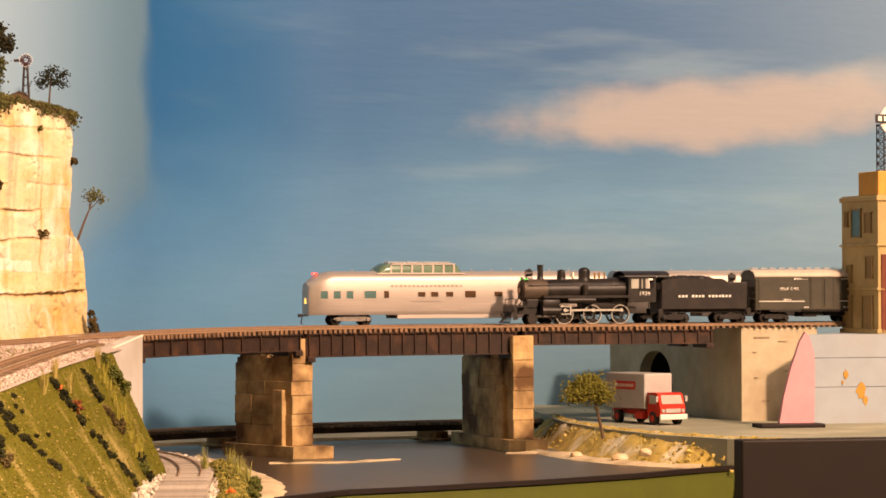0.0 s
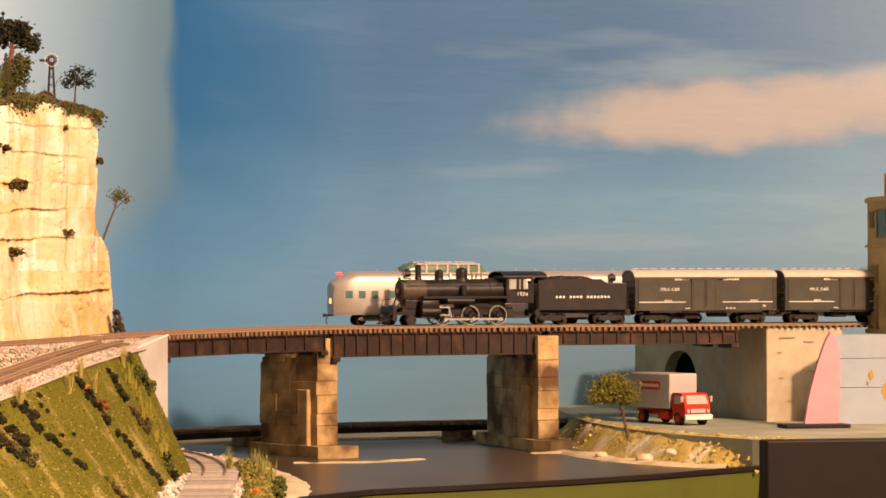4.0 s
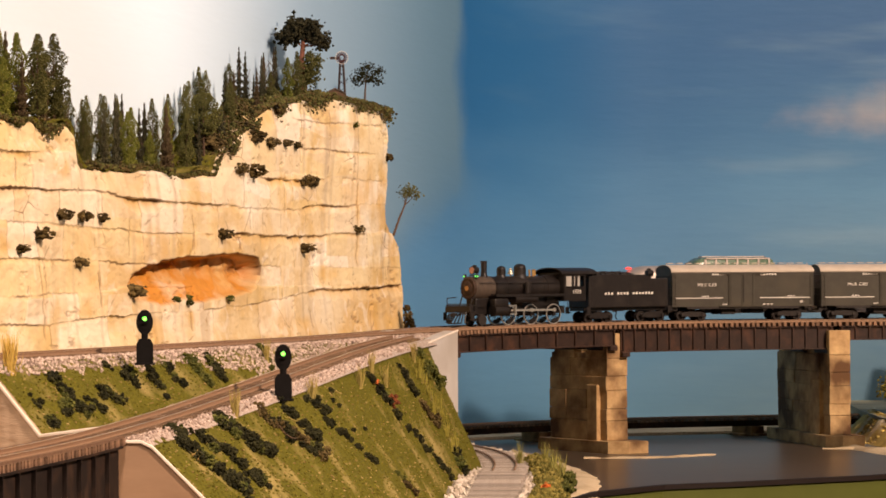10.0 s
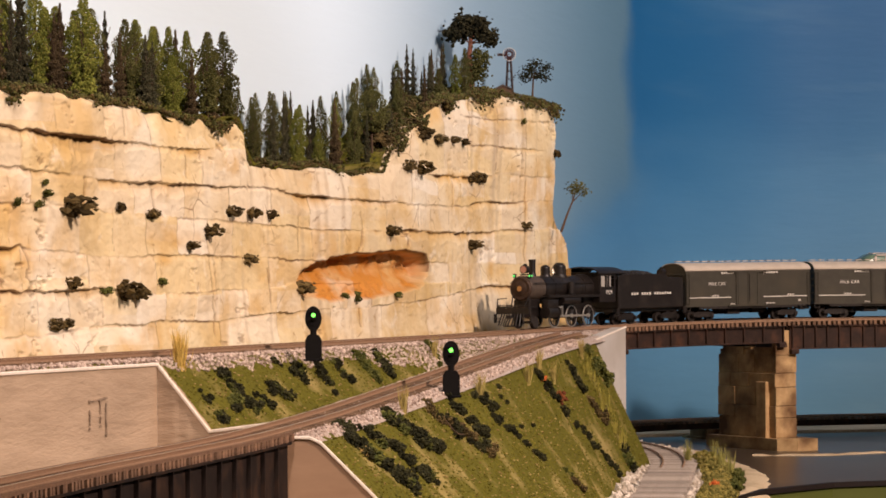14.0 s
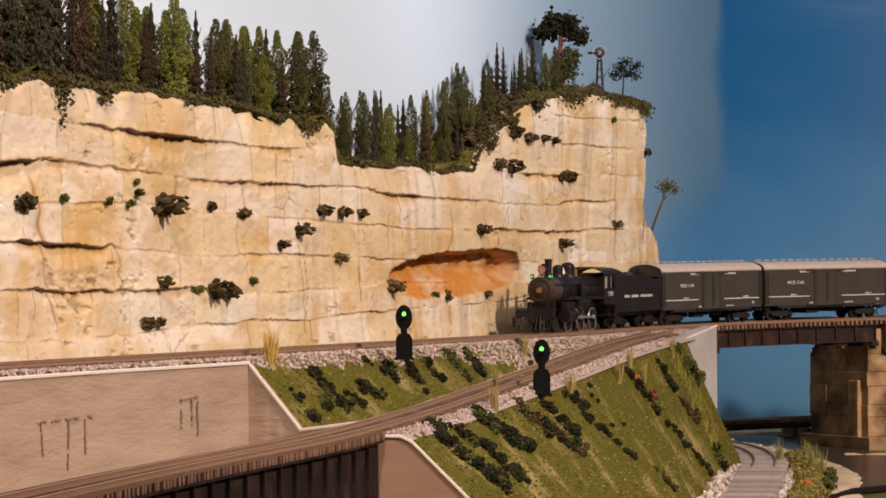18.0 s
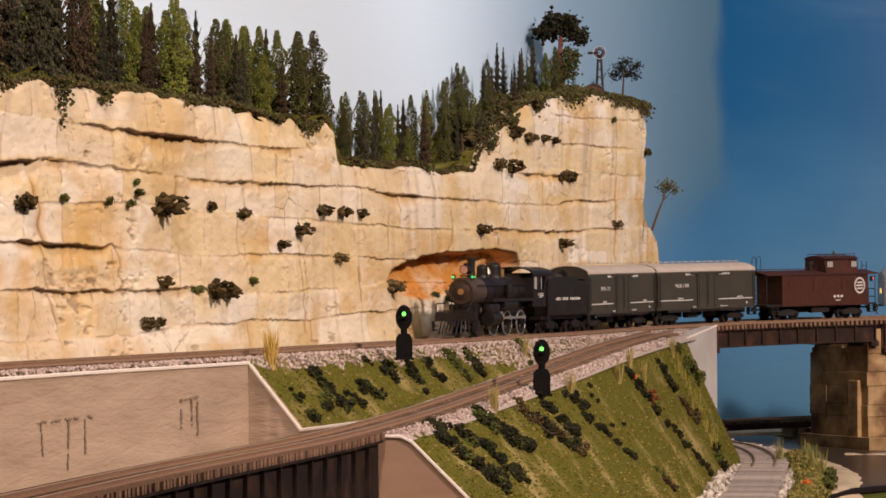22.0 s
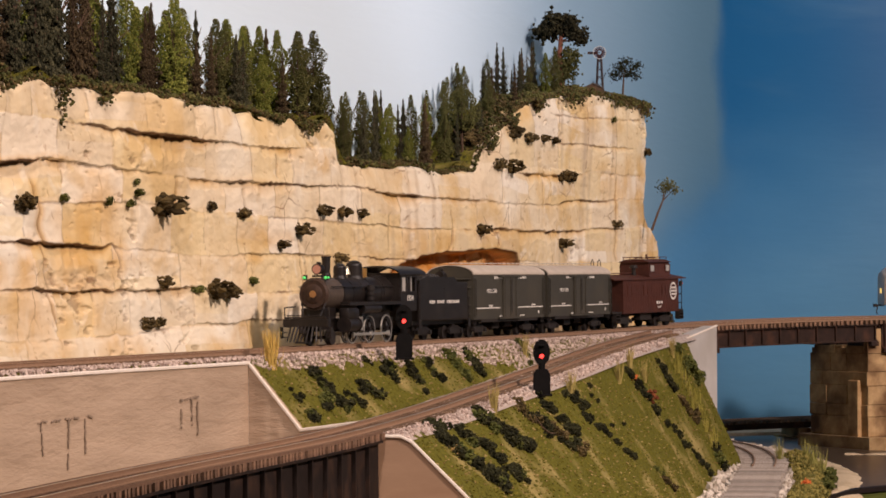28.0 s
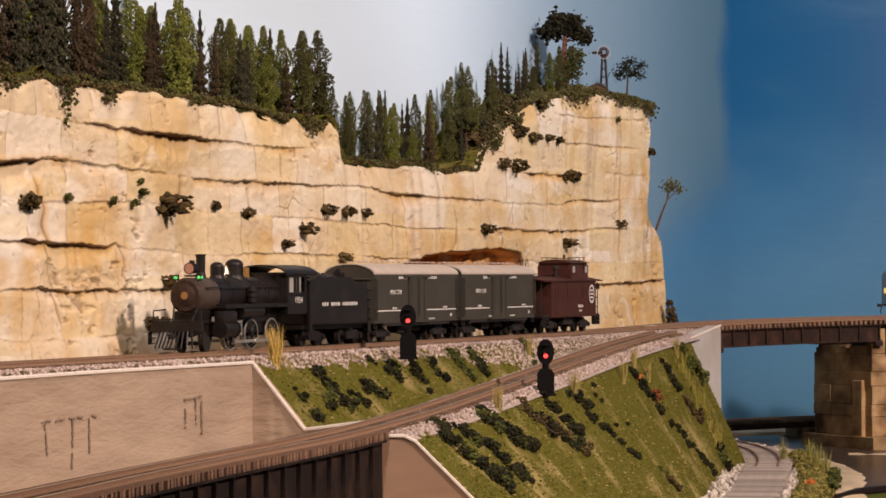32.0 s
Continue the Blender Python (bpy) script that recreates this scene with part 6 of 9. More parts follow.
def silver_car(label, half, tail):
    c = thing("passenger_car", label, "passenger car", "silver train on the second track")
    bm = bmesh.new()
    silver_shell(bm, -half, half, tail)
    part("body", bm, M_SILVER, c, smooth=True)
    end = half - (0.026 if tail else 0.002)
    for s in (-1, 1):
        for k in range(5):
            bm = bmesh.new()
            z = 0.0130 + 0.0018 * (k + 0.5)
            rod(bm, (-half + 0.002, s * 0.0168, z), (end, s * 0.0168, z), 0.00045, n=8)
            part("flute", bm, M_SILVER, c)
        wins = ((0.0128, 0.0080, 0.0082), (0.0250, 0.0080, 0.0082), (0.0375, 0.0078, 0.0082), (0.0575, 0.0128, 0.0080), (0.0735, 0.0062, 0.0078), (0.1085, 0.0085, 0.0058), (0.1215, 0.0085, 0.0058), (0.1365, 0.0085, 0.0058), (0.1575, 0.0122, 0.0075), (0.186, 0.0095, 0.0058), (0.215, 0.0095, 0.0058), (0.245, 0.0095, 0.0058)) if tail else tuple((0.02 + k * 0.0195, 0.0130, 0.0080) for k in range(14))
        for back, wd, ht in wins:
            y, turn = 0.0173, 0.0
            if tail and back < 0.024:
                q = 1 - back / 0.024
                y = 0.0172 * math.sqrt(1 - 0.72 * q ** 2.6)
                turn = -math.atan(0.0172 * 0.5 * 0.72 * 2.6 * q ** 1.6 / math.sqrt(1 - 0.72 * q ** 2.6) / 0.024)
            m = Matrix.Translation((half - back, s * y, 0.0282)) @ Matrix.Rotation(s * turn, 4, "Z")
            bm = bmesh.new()
            frame_box(bm, -wd / 2, wd / 2, -0.0004, 0.0004, -ht / 2, ht / 2, 0.0006)
            wn = part("window", bm, M_SILVER, c, m=m)
            bm = bmesh.new()
            box(bm, (0, 0, 0), (wd - 0.0012, 0.0005, ht - 0.0012))
            part("pane", bm, M_TEALGLASS if back < 0.07 else M_BROWNGLASS, wn)
        bars(c, half - 0.150, half - 0.077, 0.0360, 0.0022, s * 0.0175, 17, material=M_LETTER) if tail else None
        bars(c, half - 0.128, half - 0.097, 0.0218, 0.0011, s * 0.0181, 14, material=M_LETTER) if tail else None
        bm = bmesh.new()
        box(bm, (-0.02, s * 0.0150, 0.0082), (2 * half - 0.13, 0.0012, 0.0050), bevel=0.0004)
        part("skirt", bm, M_SILVER, c)
    bm = bmesh.new()
    for k in range(int(half * 2 / 0.02)):
        x = -half + 0.012 + k * 0.02
        if x < half - 0.045:
            rod(bm, (x, 0.0, 0.0498), (x, 0.0, 0.0522), 0.0004, n=5)
    part("roof_vents", bm, M_SILVER, c)
    for x in ((half - 0.042, -half + 0.042)):
        truck(c, x, 0.030, M_SILVERTRUCK)
    coupler(c, half + 0.001, 1)
    coupler(c, -half - 0.001, -1)
    if tail:
        a, b = half - 0.067, half - 0.150
        bm = bmesh.new()
        rows = []
        for x, zt, w in ((a, 0.0492, 0.0150), (a - 0.003, 0.0535, 0.0148), (a - 0.009, 0.0572, 0.0145), (a - 0.016, 0.0580, 0.0145), (b + 0.010, 0.0580, 0.0145), (b + 0.004, 0.0562, 0.0145), (b, 0.0492, 0.0150)):
            pts = [(w, 0.0480), (w, zt - 0.0040), (w * 0.86, zt - 0.0008), (w * 0.4, zt), (0, zt)]
            rows.append([bm.verts.new((x, y, max(0.0475, z))) for y, z in pts + [(-y, z) for y, z in pts[-2::-1]]])
        for r0, r1 in zip(rows, rows[1:]):
            for i in range(len(r0) - 1):
                bm.faces.new((r0[i], r1[i], r1[i + 1], r0[i + 1]))
        dome = part("dome", bm, M_DOMEGLASS, c, "glazed vista dome with pale frames", smooth=True)
        bm = bmesh.new()
        for k in range(7):
            x = a - 0.012 - k * (a - b - 0.020) / 6
            for s in (-1, 1):
                box(bm, (x, s * 0.0147, 0.0514), (0.0018, 0.0010, 0.0082))
                rod(bm, (x, s * 0.0146, 0.0552), (x, 0, 0.0584), 0.0007, n=5)
        for s in (-1, 1):
            box(bm, ((a + b) / 2 - 0.003, s * 0.0140, 0.0565), (a - b - 0.020, 0.0016, 0.0012))
            box(bm, ((a + b) / 2, s * 0.0151, 0.0478), (a - b + 0.004, 0.0012, 0.0014))
        box(bm, ((a + b) / 2 - 0.003, 0, 0.0583), (a - b - 0.022, 0.004, 0.0008))
        part("dome_frame", bm, M_SILVER, dome)
        bm = bmesh.new()
        box(bm, (half - 0.0005, 0, 0.0225), (0.0018, 0.0040, 0.0052), bevel=0.0006)
        part("tail_sign", bm, M_AMBER, c, "small glowing amber tail sign")
        bm = bmesh.new()
        box(bm, (half - 0.0085, 0, 0.0478), (0.004, 0.006, 0.0018), bevel=0.0004)
        part("tail_light", bm, M_LENS, c, "glowing red tail light")
        bm = bmesh.new()
        rod(bm, (half + 0.003, 0, 0.0085), (half + 0.0045, 0, 0.0030), 0.0005, n=6)
        rod(bm, (half + 0.0045, 0, 0.0030), (half + 0.0030, 0, 0.0012), 0.0005, n=6)
        part("air_hose", bm, M_TRUCKDARK, c)
    return c


M_LETTER = mat("grey_lettering", (0.30, 0.26, 0.22), (0.26, 0.22, 0.19), 0.6, 0, 300, 0)
M_SILVERTRUCK = mat("dull_silver_truck", (0.30, 0.27, 0.24), (0.18, 0.16, 0.14), 0.5, 0.5, 300, 0.1)


def seat(place, u, half):
    """Pose of a vehicle whose middle is at u: it rides on two points of the line and faces the low end."""
    a, b = place(u - half), place(u + half)
    m = place(u)
    ang = math.atan2(a[1] - b[1], a[0] - b[0])
    mid = Vector(((a[0] + b[0] + 2 * m[0]) / 4, (a[1] + b[1] + 2 * m[1]) / 4, (a[3] + b[3]) / 2))
    tilt = math.atan2(a[3] - b[3], 2 * half)
    return Matrix.Translation(mid) @ Matrix.Rotation(ang, 4, "Z") @ Matrix.Rotation(-tilt, 4, "Y")


U_NOSE = 0.446
silver = silver_car("silver dome observation car with a rounded end, standing on the bridge", 0.149, True)
silver.matrix_basis = seat(back_at, U_NOSE + 0.149, 0.1)
k = 1
for lab in ("silver coach coupled behind the dome car", "silver coach at the far end of the standing train"):
    cc = silver_car(lab, 0.146, False)
    cc.matrix_basis = seat(back_at, U_NOSE + 0.298 + 0.006 + 0.146 + (k - 1) * 0.298, 0.1)
    k += 1

# where the smokebox front is along the line, second by second
RUN = [(0, 0.6345), (1, 0.6008), (2, 0.5662), (3, 0.5285), (4, 0.4885), (5, 0.4480), (6, 0.4064), (7, 0.3624), (8, 0.3206), (9, 0.2775), (10, 0.2355), (11, 0.1932), (12, 0.1467), (13, 0.1028), (14, 0.0559), (15, 0.0111), (16, -0.0325), (17, -0.0725), (18, -0.1104), (19, -0.1476), (20, -0.1838), (21, -0.2221), (22, -0.2693), (23, -0.3097), (24, -0.3517), (25, -0.3936), (26, -0.4345), (27, -0.4762), (28, -0.5179), (29, -0.5636), (30, -0.6095), (31, -0.6546), (32, -0.6970)]


def run(t):
    return float(np.interp(t, [r[0] for r in RUN], [r[1] for r in RUN]))


def stack_at(t):
    """A place inside the smokebox, under the stack."""
    a = main_at(run(t) + 0.016)
    return Vector((a[0], a[1], a[3] + 0.032))


def motions():
    ts = [i * 0.5 for i in range(65)]
    for ob, off, half in ((ENGINE, 0.0, 0.0), (TENDER, 0.2200 - 0.0432, 0.028), (CAR_A, 0.2985, 0.048), (CAR_B, 0.4490, 0.048), (CABOOSE, 0.6040, 0.037)):
        rows = []
        for t in ts:
            if ob is ENGINE:
                # the engine's own zero is its smokebox front; it rides on its first and last drivers
                a, b = main_at(run(t) + 0.0386 * KX), main_at(run(t) + 0.0925 * KX)
                ang = math.atan2(a[1] - b[1], a[0] - b[0])
                d = Vector((math.cos(ang), math.sin(ang), 0))
                p = Vector((a[0], a[1], (a[3] + b[3]) / 2)) + d * 0.0386 * KX
                rows.append((t, Matrix.Translation(p) @ Matrix.Rotation(ang, 4, "Z")))
            else:
                rows.append((t, seat(main_at, run(t) + off, half)))
        walk(ob, rows)
    fine = [i * 0.16 for i in range(201)]
    moving = {ENGINE, TENDER, CAR_A, CAR_B, CABOOSE}
    for w, (x, y, z), r, a0 in ROLLING:
        if w.parent in moving:
            walk(w, [(t, Matrix.Translation((x, y, z)) @ Matrix.Rotation(a0 + (run(0) - run(t)) / r, 4, "Y")) for t in fine])
    for ob, z, crank in RODS:
        walk(ob, [(t, Matrix.Translation((crank * math.sin((run(0) - run(t)) / 0.0090), 0, z + crank * math.cos((run(0) - run(t)) / 0.0090)))) for t in fine])
    # each puff rides inside the smokebox until it is blown out, then rises and thins out behind the trees
    for k, puff in enumerate(SMOKE):
        off = 22.0 + 0.5 * (k // 2)
        x0, y0, z0, _, _ = *stack_at(off), 0, 0
        rows = [(t, Matrix.Translation(stack_at(t))) for t in [i * 0.5 for i in range(int(off * 2) + 1)]]
        for dt, dx, dy, up in ((0.5, -0.002, 0.002, 0.045), (1.0, -0.006, 0.012, 0.076), (1.6, -0.014, 0.030, 0.102), (2.2, -0.024, 0.045, 0.116), (3.2, -0.060, 0.055, 0.122), (5.0, -0.130, 0.070, 0.112)):
            rows.append((off + dt, Matrix.Translation((x0 + dx + (0.0065 * (k - 2.5)) * min(1.0, dt / 1.6), y0 + dy, z0 + up - 0.003 * (k % 2) * min(1.0, dt))) @ Matrix.Rotation(0.3 * dt, 4, "Z")))
        rows.append((32, rows[-1][1]))
        walk(puff, rows)
    # the signals change from green to red while the train passes: the added discs slide over
    for sh in LAMP_COVERS:
        walk(sh, [(t, pose(0, 0, z)) for t, z in ((0, 0.0229), (26.3, 0.0229), (26.35, 0.0229), (26.65, 0.0274), (26.7, 0.0274), (32, 0.0274))])


# ---- smoke: thin puffs that leave the stack and drift up before the trees ----
def smoke_material():
    m = bpy.data.materials.new("thin_smoke")
    m.use_nodes = True
    nt = m.node_tree
    bs = nt.nodes["Principled BSDF"]
    bs.inputs["Base Color"].default_value, bs.inputs["Roughness"].default_value = (0.50, 0.44, 0.38, 1), 1.0
    bs.inputs["Specular IOR Level"].default_value = 0.0
    tc = nt.nodes.new("ShaderNodeTexCoord")
    n = nt.nodes.new("ShaderNodeTexNoise")
    n.inputs["Scale"].default_value, n.inputs["Detail"].default_value = 110, 4
    nt.links.new(tc.outputs["Object"], n.inputs["Vector"])
    r = nt.nodes.new("ShaderNodeMapRange")
    for key, v in (("From Min", 0.40), ("From Max", 0.75), ("To Min", 0.0), ("To Max", 0.30)):
        r.inputs[key].default_value = v
    nt.links.new(n.outputs["Fac"], r.inputs["Value"])
    nt.links.new(r.outputs[0], bs.inputs["Alpha"])
    return m


M_SMOKE = smoke_material()
SMOKE = []
for k in range(6):
    rng = random.Random(300 + k)
    bm = bmesh.new()
    for _ in range(9):
        ball(bm, (rng.uniform(-0.004, 0.004), rng.uniform(-0.003, 0.003), rng.uniform(-0.002, 0.002)), rng.uniform(0.0022, 0.0046), (1.1, 1, 0.9), 12, 8)
    ob = new("smoke_puff", mesh_of("smoke_puff", bm, M_SMOKE, True))
    SMOKE.append(tagged(ob, "faint grey puff of smoke drifting past the trees", "smoke", "puffs of smoke"))


# ---- bridge ends, front bridge, walls ----
def end_wall():
    n = Vector((AB_B[1] - AB_A[1], -(AB_B[0] - AB_A[0]))).normalized()
    bm = bmesh.new()
    A, B = Vector(AB_A), Vector(AB_B)
    back = -n * 0.012
    outline = [(A, 0.1022), (B, 0.1118)]
    lo = [bm.verts.new((p.x, p.y, -0.012)) for p in (A - (B - A) * 0.35, B, B + back, A - (B - A) * 0.35 + back)]
    hi = [bm.verts.new((p.x, p.y, z)) for p, z in ((A - (B - A) * 0.35, 0.0985), (B, 0.1118), (B + back, 0.1118), (A - (B - A) * 0.35 + back, 0.0985))]
    bm.faces.new(lo[::-1])
    bm.faces.new(hi)
    for i in range(4):
        bm.faces.new((lo[i], lo[(i + 1) % 4], hi[(i + 1) % 4], hi[i]))
    solid("abutment_wing", bm, mat("smooth_grey_concrete", (0.56, 0.53, 0.49), (0.50, 0.47, 0.43), 0.8, 0, 40, 0.1, stain=(0.44, 0.40, 0.35), stain_scale=15), "smooth pale grey concrete end wall of the bridge", "wall")
    d = (B - A).normalized()
    bm = bmesh.new()
    q = [B + back * 1.02, B + back * 1.02 - d * 0.02, B - n * 0.15 - d * 0.02, B - n * 0.15]
    prism(bm, [(p.x, p.y) for p in q], -0.012, 0.092, "xy")
    solid("abutment_seat", bm, M_CONC, "concrete seat under the bridge end", "wall")


end_wall()

M_TANBOARD = mat("tan_board", (0.36, 0.23, 0.14), (0.30, 0.19, 0.115), 0.75, 0, 30, 0.15, stain=(0.24, 0.14, 0.08), stain_scale=14, stretch=(1, 1, 3))
bm = bmesh.new()
bz = branch_at(1.49)[3]
prism(bm, [(-0.0405, -0.03), (-0.0405, bz - 0.0042), (-0.022, bz - 0.0048), (-0.0165, bz - 0.0075), (0.0125, 0.0395), (0.060, -0.012), (0.060, -0.03)], 1.484, 1.492)
solid("abutment_front", bm, M_TANBOARD, "tan board abutment with a sloping shoulder", "wall")
M_EDGE = mat("whitened_edge", (0.84, 0.76, 0.66), (0.74, 0.65, 0.54), 0.8, 0, 200, 0.2)


def edging(points, r):
    bm = bmesh.new()
    for p, q in zip(points, points[1:]):
        rod(bm, p, q, r, n=6)
        ball(bm, q, r, u=6, v=4)
    return solid("wall_edging", bm, M_EDGE, "pale edge of the wall, whitened as a lit top", "trim")


edging([(-0.0405, 1.4835, bz - 0.0042), (-0.022, 1.4835, bz - 0.0048), (-0.0165, 1.4835, bz - 0.0075), (0.0125, 1.4835, 0.0395), (0.060, 1.4835, -0.012)], 0.0009)
edging([(*on_front(-1.05, 0.0275), 0.1037), (*on_front(-0.86, 0.0275), 0.1043), (*WING_A, 0.1040), (*WING_M, bank_z(*WING_M)[0] + 0.0019), (*WING_B, bank_z(*WING_B)[0] + 0.0008)], 0.0011)
# white rod gives the end wall its lit top: light put into colour
edging([(AB_A[0] - 0.0118, AB_A[1] - 0.027, 0.0985), (AB_B[0], AB_B[1], 0.1120)], 0.0009)

# near-black copy of the girder brown: shade on this bridge put into colour
M_FRONTGIRDER = mat("shaded_girder", (0.024, 0.016, 0.013), (0.014, 0.010, 0.008), 0.75, 0, 150, 0.15, stain=(0.05, 0.028, 0.018), stain_scale=60, spec=0.12)
fb = thing("front_bridge", "dark plate girder bridge under the lower line", "bridge")
for side in (-0.0145, 0.0145):
    ts = list(np.linspace(0.62, 1.482, 20))
    for nm, prof in (("web", [(-0.0007, -0.041), (0.0007, -0.041), (0.0007, -0.006), (-0.0007, -0.006)]), ("flange", [(-0.0033, -0.0073), (0.0033, -0.0073), (0.0033, -0.006), (-0.0033, -0.006)]), ("flange", [(-0.0033, -0.042), (0.0033, -0.042), (0.0033, -0.0405), (-0.0033, -0.0405)])):
        bm = bmesh.new()
        sweep(bm, branch_at, ts, prof, side)
        part(nm, bm, M_FRONTGIRDER, fb)
    bm = bmesh.new()
    box(bm, (0, 0, 0), (0.0014, 0.0058, 0.0335))
    rib = mesh_of("stiffener", bm, M_FRONTGIRDER)
    for q in np.arange(0.66, 1.48, 0.0235):
        x, y, h, z = branch_at(q)
        piece("stiffener", rib, fb, Matrix.Translation((x - math.sin(h) * side, y + math.cos(h) * side, z - 0.0238)) @ Matrix.Rotation(h, 4, "Z"))
bm = bmesh.new()
for off in (-0.0165, 0.0165):
    sweep(bm, branch_at, list(np.linspace(0.62, 1.484, 20)), [(-0.0008, -0.0028), (0.0008, -0.0028), (0.0008, -0.0012), (-0.0008, -0.0012)], off)
part("guard_timber", bm, M_BTIE, fb)
M_MARK = mat("pencil_stain", (0.33, 0.245, 0.17), (0.22, 0.16, 0.11), 0.9, 0, 300, 0.1)


def wall_mark(u, z, wide, tall):
    """A rough dark stain in the shape of a small bracket on the retaining wall."""
    rng = random.Random(int(-u * 1000))
    bm = bmesh.new()
    strokes = [((-0.5, 0), (0.5, 0.0008))] + [((q, 0), (q + rng.uniform(-0.04, 0.04), -tall * rng.uniform(0.7, 1.1))) for q in (-0.44, 0.06, 0.36)]
    for (x0, z0), (x1, z1) in strokes:
        n = 12
        for k in range(n):
            q = (k + 0.5) / n
            if rng.random() < 0.15:
                continue
            long_x = abs(x1 - x0) * wide / n
            box(bm, ((x0 + (x1 - x0) * q) * wide + rng.uniform(-0.0003, 0.0003), 0, z0 + (z1 - z0) * q + rng.uniform(-0.0003, 0.0003)), (max(long_x, rng.uniform(0.0007, 0.0016)), 0.0004, max(abs(z1 - z0) / n, rng.uniform(0.0006, 0.0014))), Matrix.Rotation(rng.uniform(-0.3, 0.3), 4, "Y"))
    x, y = on_front(u, 0.0282)
    solid("wall_mark", bm, M_MARK, "dark bracket-shaped stain on the plaster", "stain", m=Matrix.Translation((x, y, z)) @ Matrix.Rotation(HEAD0, 4, "Z"))


wall_mark(-0.880, 0.0815, 0.056, 0.023)
wall_mark(-0.742, 0.0865, 0.024, 0.019)


# ---- signals ----
M_SIGNAL = mat("signal_black", (0.010, 0.009, 0.009), (0.007, 0.0065, 0.006), 0.9, 0, 300, 0.1, spec=0.1)
M_SIGGREEN = glow("signal_green", (0.20, 1.0, 0.10), 4.0)
M_SIGRED = glow("signal_red", (1.0, 0.05, 0.03), 6.0)
LAMP_COVERS = []


def signal(x, y, z, label):
    """A short black target signal: relay case, neck, oval target, two lamps, and an added sliding disc that hides one
    of them.
    """
    turn = math.degrees(math.atan2(-x, y))
    s = thing("signal", label, "railway signal", "signals beside the lines", pose(x, y, z, 0, 0, turn))
    bm = bmesh.new()
    prism(bm, [(-0.0052, 0), (0.0052, 0), (0.0052, 0.0118), (0.0034, 0.0150), (-0.0034, 0.0150), (-0.0052, 0.0118)], -0.0032, 0.0032)
    part("relay_case", bm, M_SIGNAL, s)
    bm = bmesh.new()
    box(bm, (0, 0, -0.0006), (0.0125, 0.0085, 0.0014), bevel=0.0003)
    part("base", bm, M_SIGNAL, s)
    bm = bmesh.new()
    rod(bm, (0, 0, 0.0148), (0, 0, 0.0185), 0.0021, n=12)
    part("neck", bm, M_SIGNAL, s)
    bm = bmesh.new()
    prism(bm, [(0.0052 * math.cos(a), 0.0252 + 0.0078 * math.sin(a)) for a in np.radians(range(0, 360, 12))], -0.0016, 0.0016)
    head = part("target", bm, M_SIGNAL, s, "black oval target")
    for zz, m, nm, lab in ((0.0274, M_SIGGREEN, "green_lamp", "glowing green lamp"), (0.0229, M_SIGRED, "red_lamp", "glowing red lamp")):
        bm = bmesh.new()
        rod(bm, (0, -0.0014, zz), (0, -0.0019, zz), 0.0013, n=16)
        part(nm, bm, m, s, lab)
        bm = bmesh.new()
        rod(bm, (0, -0.0016, zz + 0.0018), (0, -0.0052, zz + 0.0019), 0.0005, n=6)
        box(bm, (0, -0.0032, zz + 0.0021), (0.0040, 0.0030, 0.0005))
        part("hood", bm, M_SIGNAL, s)
    # added black disc, no part of the signal: it blocks the unlit lamp
    bm = bmesh.new()
    rod(bm, (0, -0.0024, 0), (0, -0.0021, 0), 0.0021, n=16)
    sh = part("shutter", bm, M_SIGNAL, s)
    LAMP_COVERS.append(sh)
    return s


signal(-0.0247, 1.84, 0.1022, "short black signal with a green light by the upper line")
signal(0.0593, 1.78, 0.0812, "short black signal with a green light by the lower line")
bm = bmesh.new()
box(bm, (0, 0, 0), (0.020, 0.009, 0.004), bevel=0.001)
box(bm, (0, 0, 0.0028), (0.014, 0.006, 0.002), bevel=0.0006)
tagged(solid("switch_machine", bm, mat("pale_grey_box", (0.5, 0.45, 0.38), (0.42, 0.37, 0.3), 0.7), "small pale grey switch machine beside the turnout", "switch machine", "", m=pose(0.166, 2.405, 0.1085, 0, 0, 58)), group="")


# ---- leaves ----
def clumps(rng, spots, sizes, flat=1.0):
    """Small ragged eight-sided tufts at the spots, as one mesh."""
    verts, faces = [], []
    for c, r in zip(spots, sizes):
        k = len(verts)
        q = Euler((rng.uniform(0, 6), rng.uniform(0, 6), rng.uniform(0, 6))).to_matrix()
        for p in ((1, 0, 0), (-1, 0, 0), (0, 1, 0), (0, -1, 0), (0, 0, 1), (0, 0, -1)):
            v = q @ (Vector(p) * r * rng.uniform(0.55, 1.35))
            verts.append((c[0] + v.x, c[1] + v.y, c[2] + v.z * flat))
        for f in ((0, 2, 4), (2, 1, 4), (1, 3, 4), (3, 0, 4), (2, 0, 5), (1, 2, 5), (3, 1, 5), (0, 3, 5)):
            faces.append(tuple(k + i for i in f))
    return verts, faces


def leaf_mesh(name, verts, faces, material):
    me = bpy.data.meshes.new(name)
    me.from_pydata(verts, [], faces)
    me.materials.append(material)
    return me


M_CONIFER = leafy("conifer_needles", (0.022, 0.024, 0.013), (0.085, 0.078, 0.040), 0.35)
M_POPLAR = leafy("poplar_leaves", (0.075, 0.095, 0.014), (0.22, 0.22, 0.040), 0.3)
M_OLIVE = leafy("olive_leaves", (0.042, 0.046, 0.013), (0.135, 0.128, 0.038), 0.3)
M_BROWNTREE = leafy("brown_conifer", (0.034, 0.024, 0.013), (0.11, 0.077, 0.036), 0.3)
M_BUSH = leafy("dark_bush", (0.011, 0.012, 0.005), (0.046, 0.044, 0.016), 0.4)
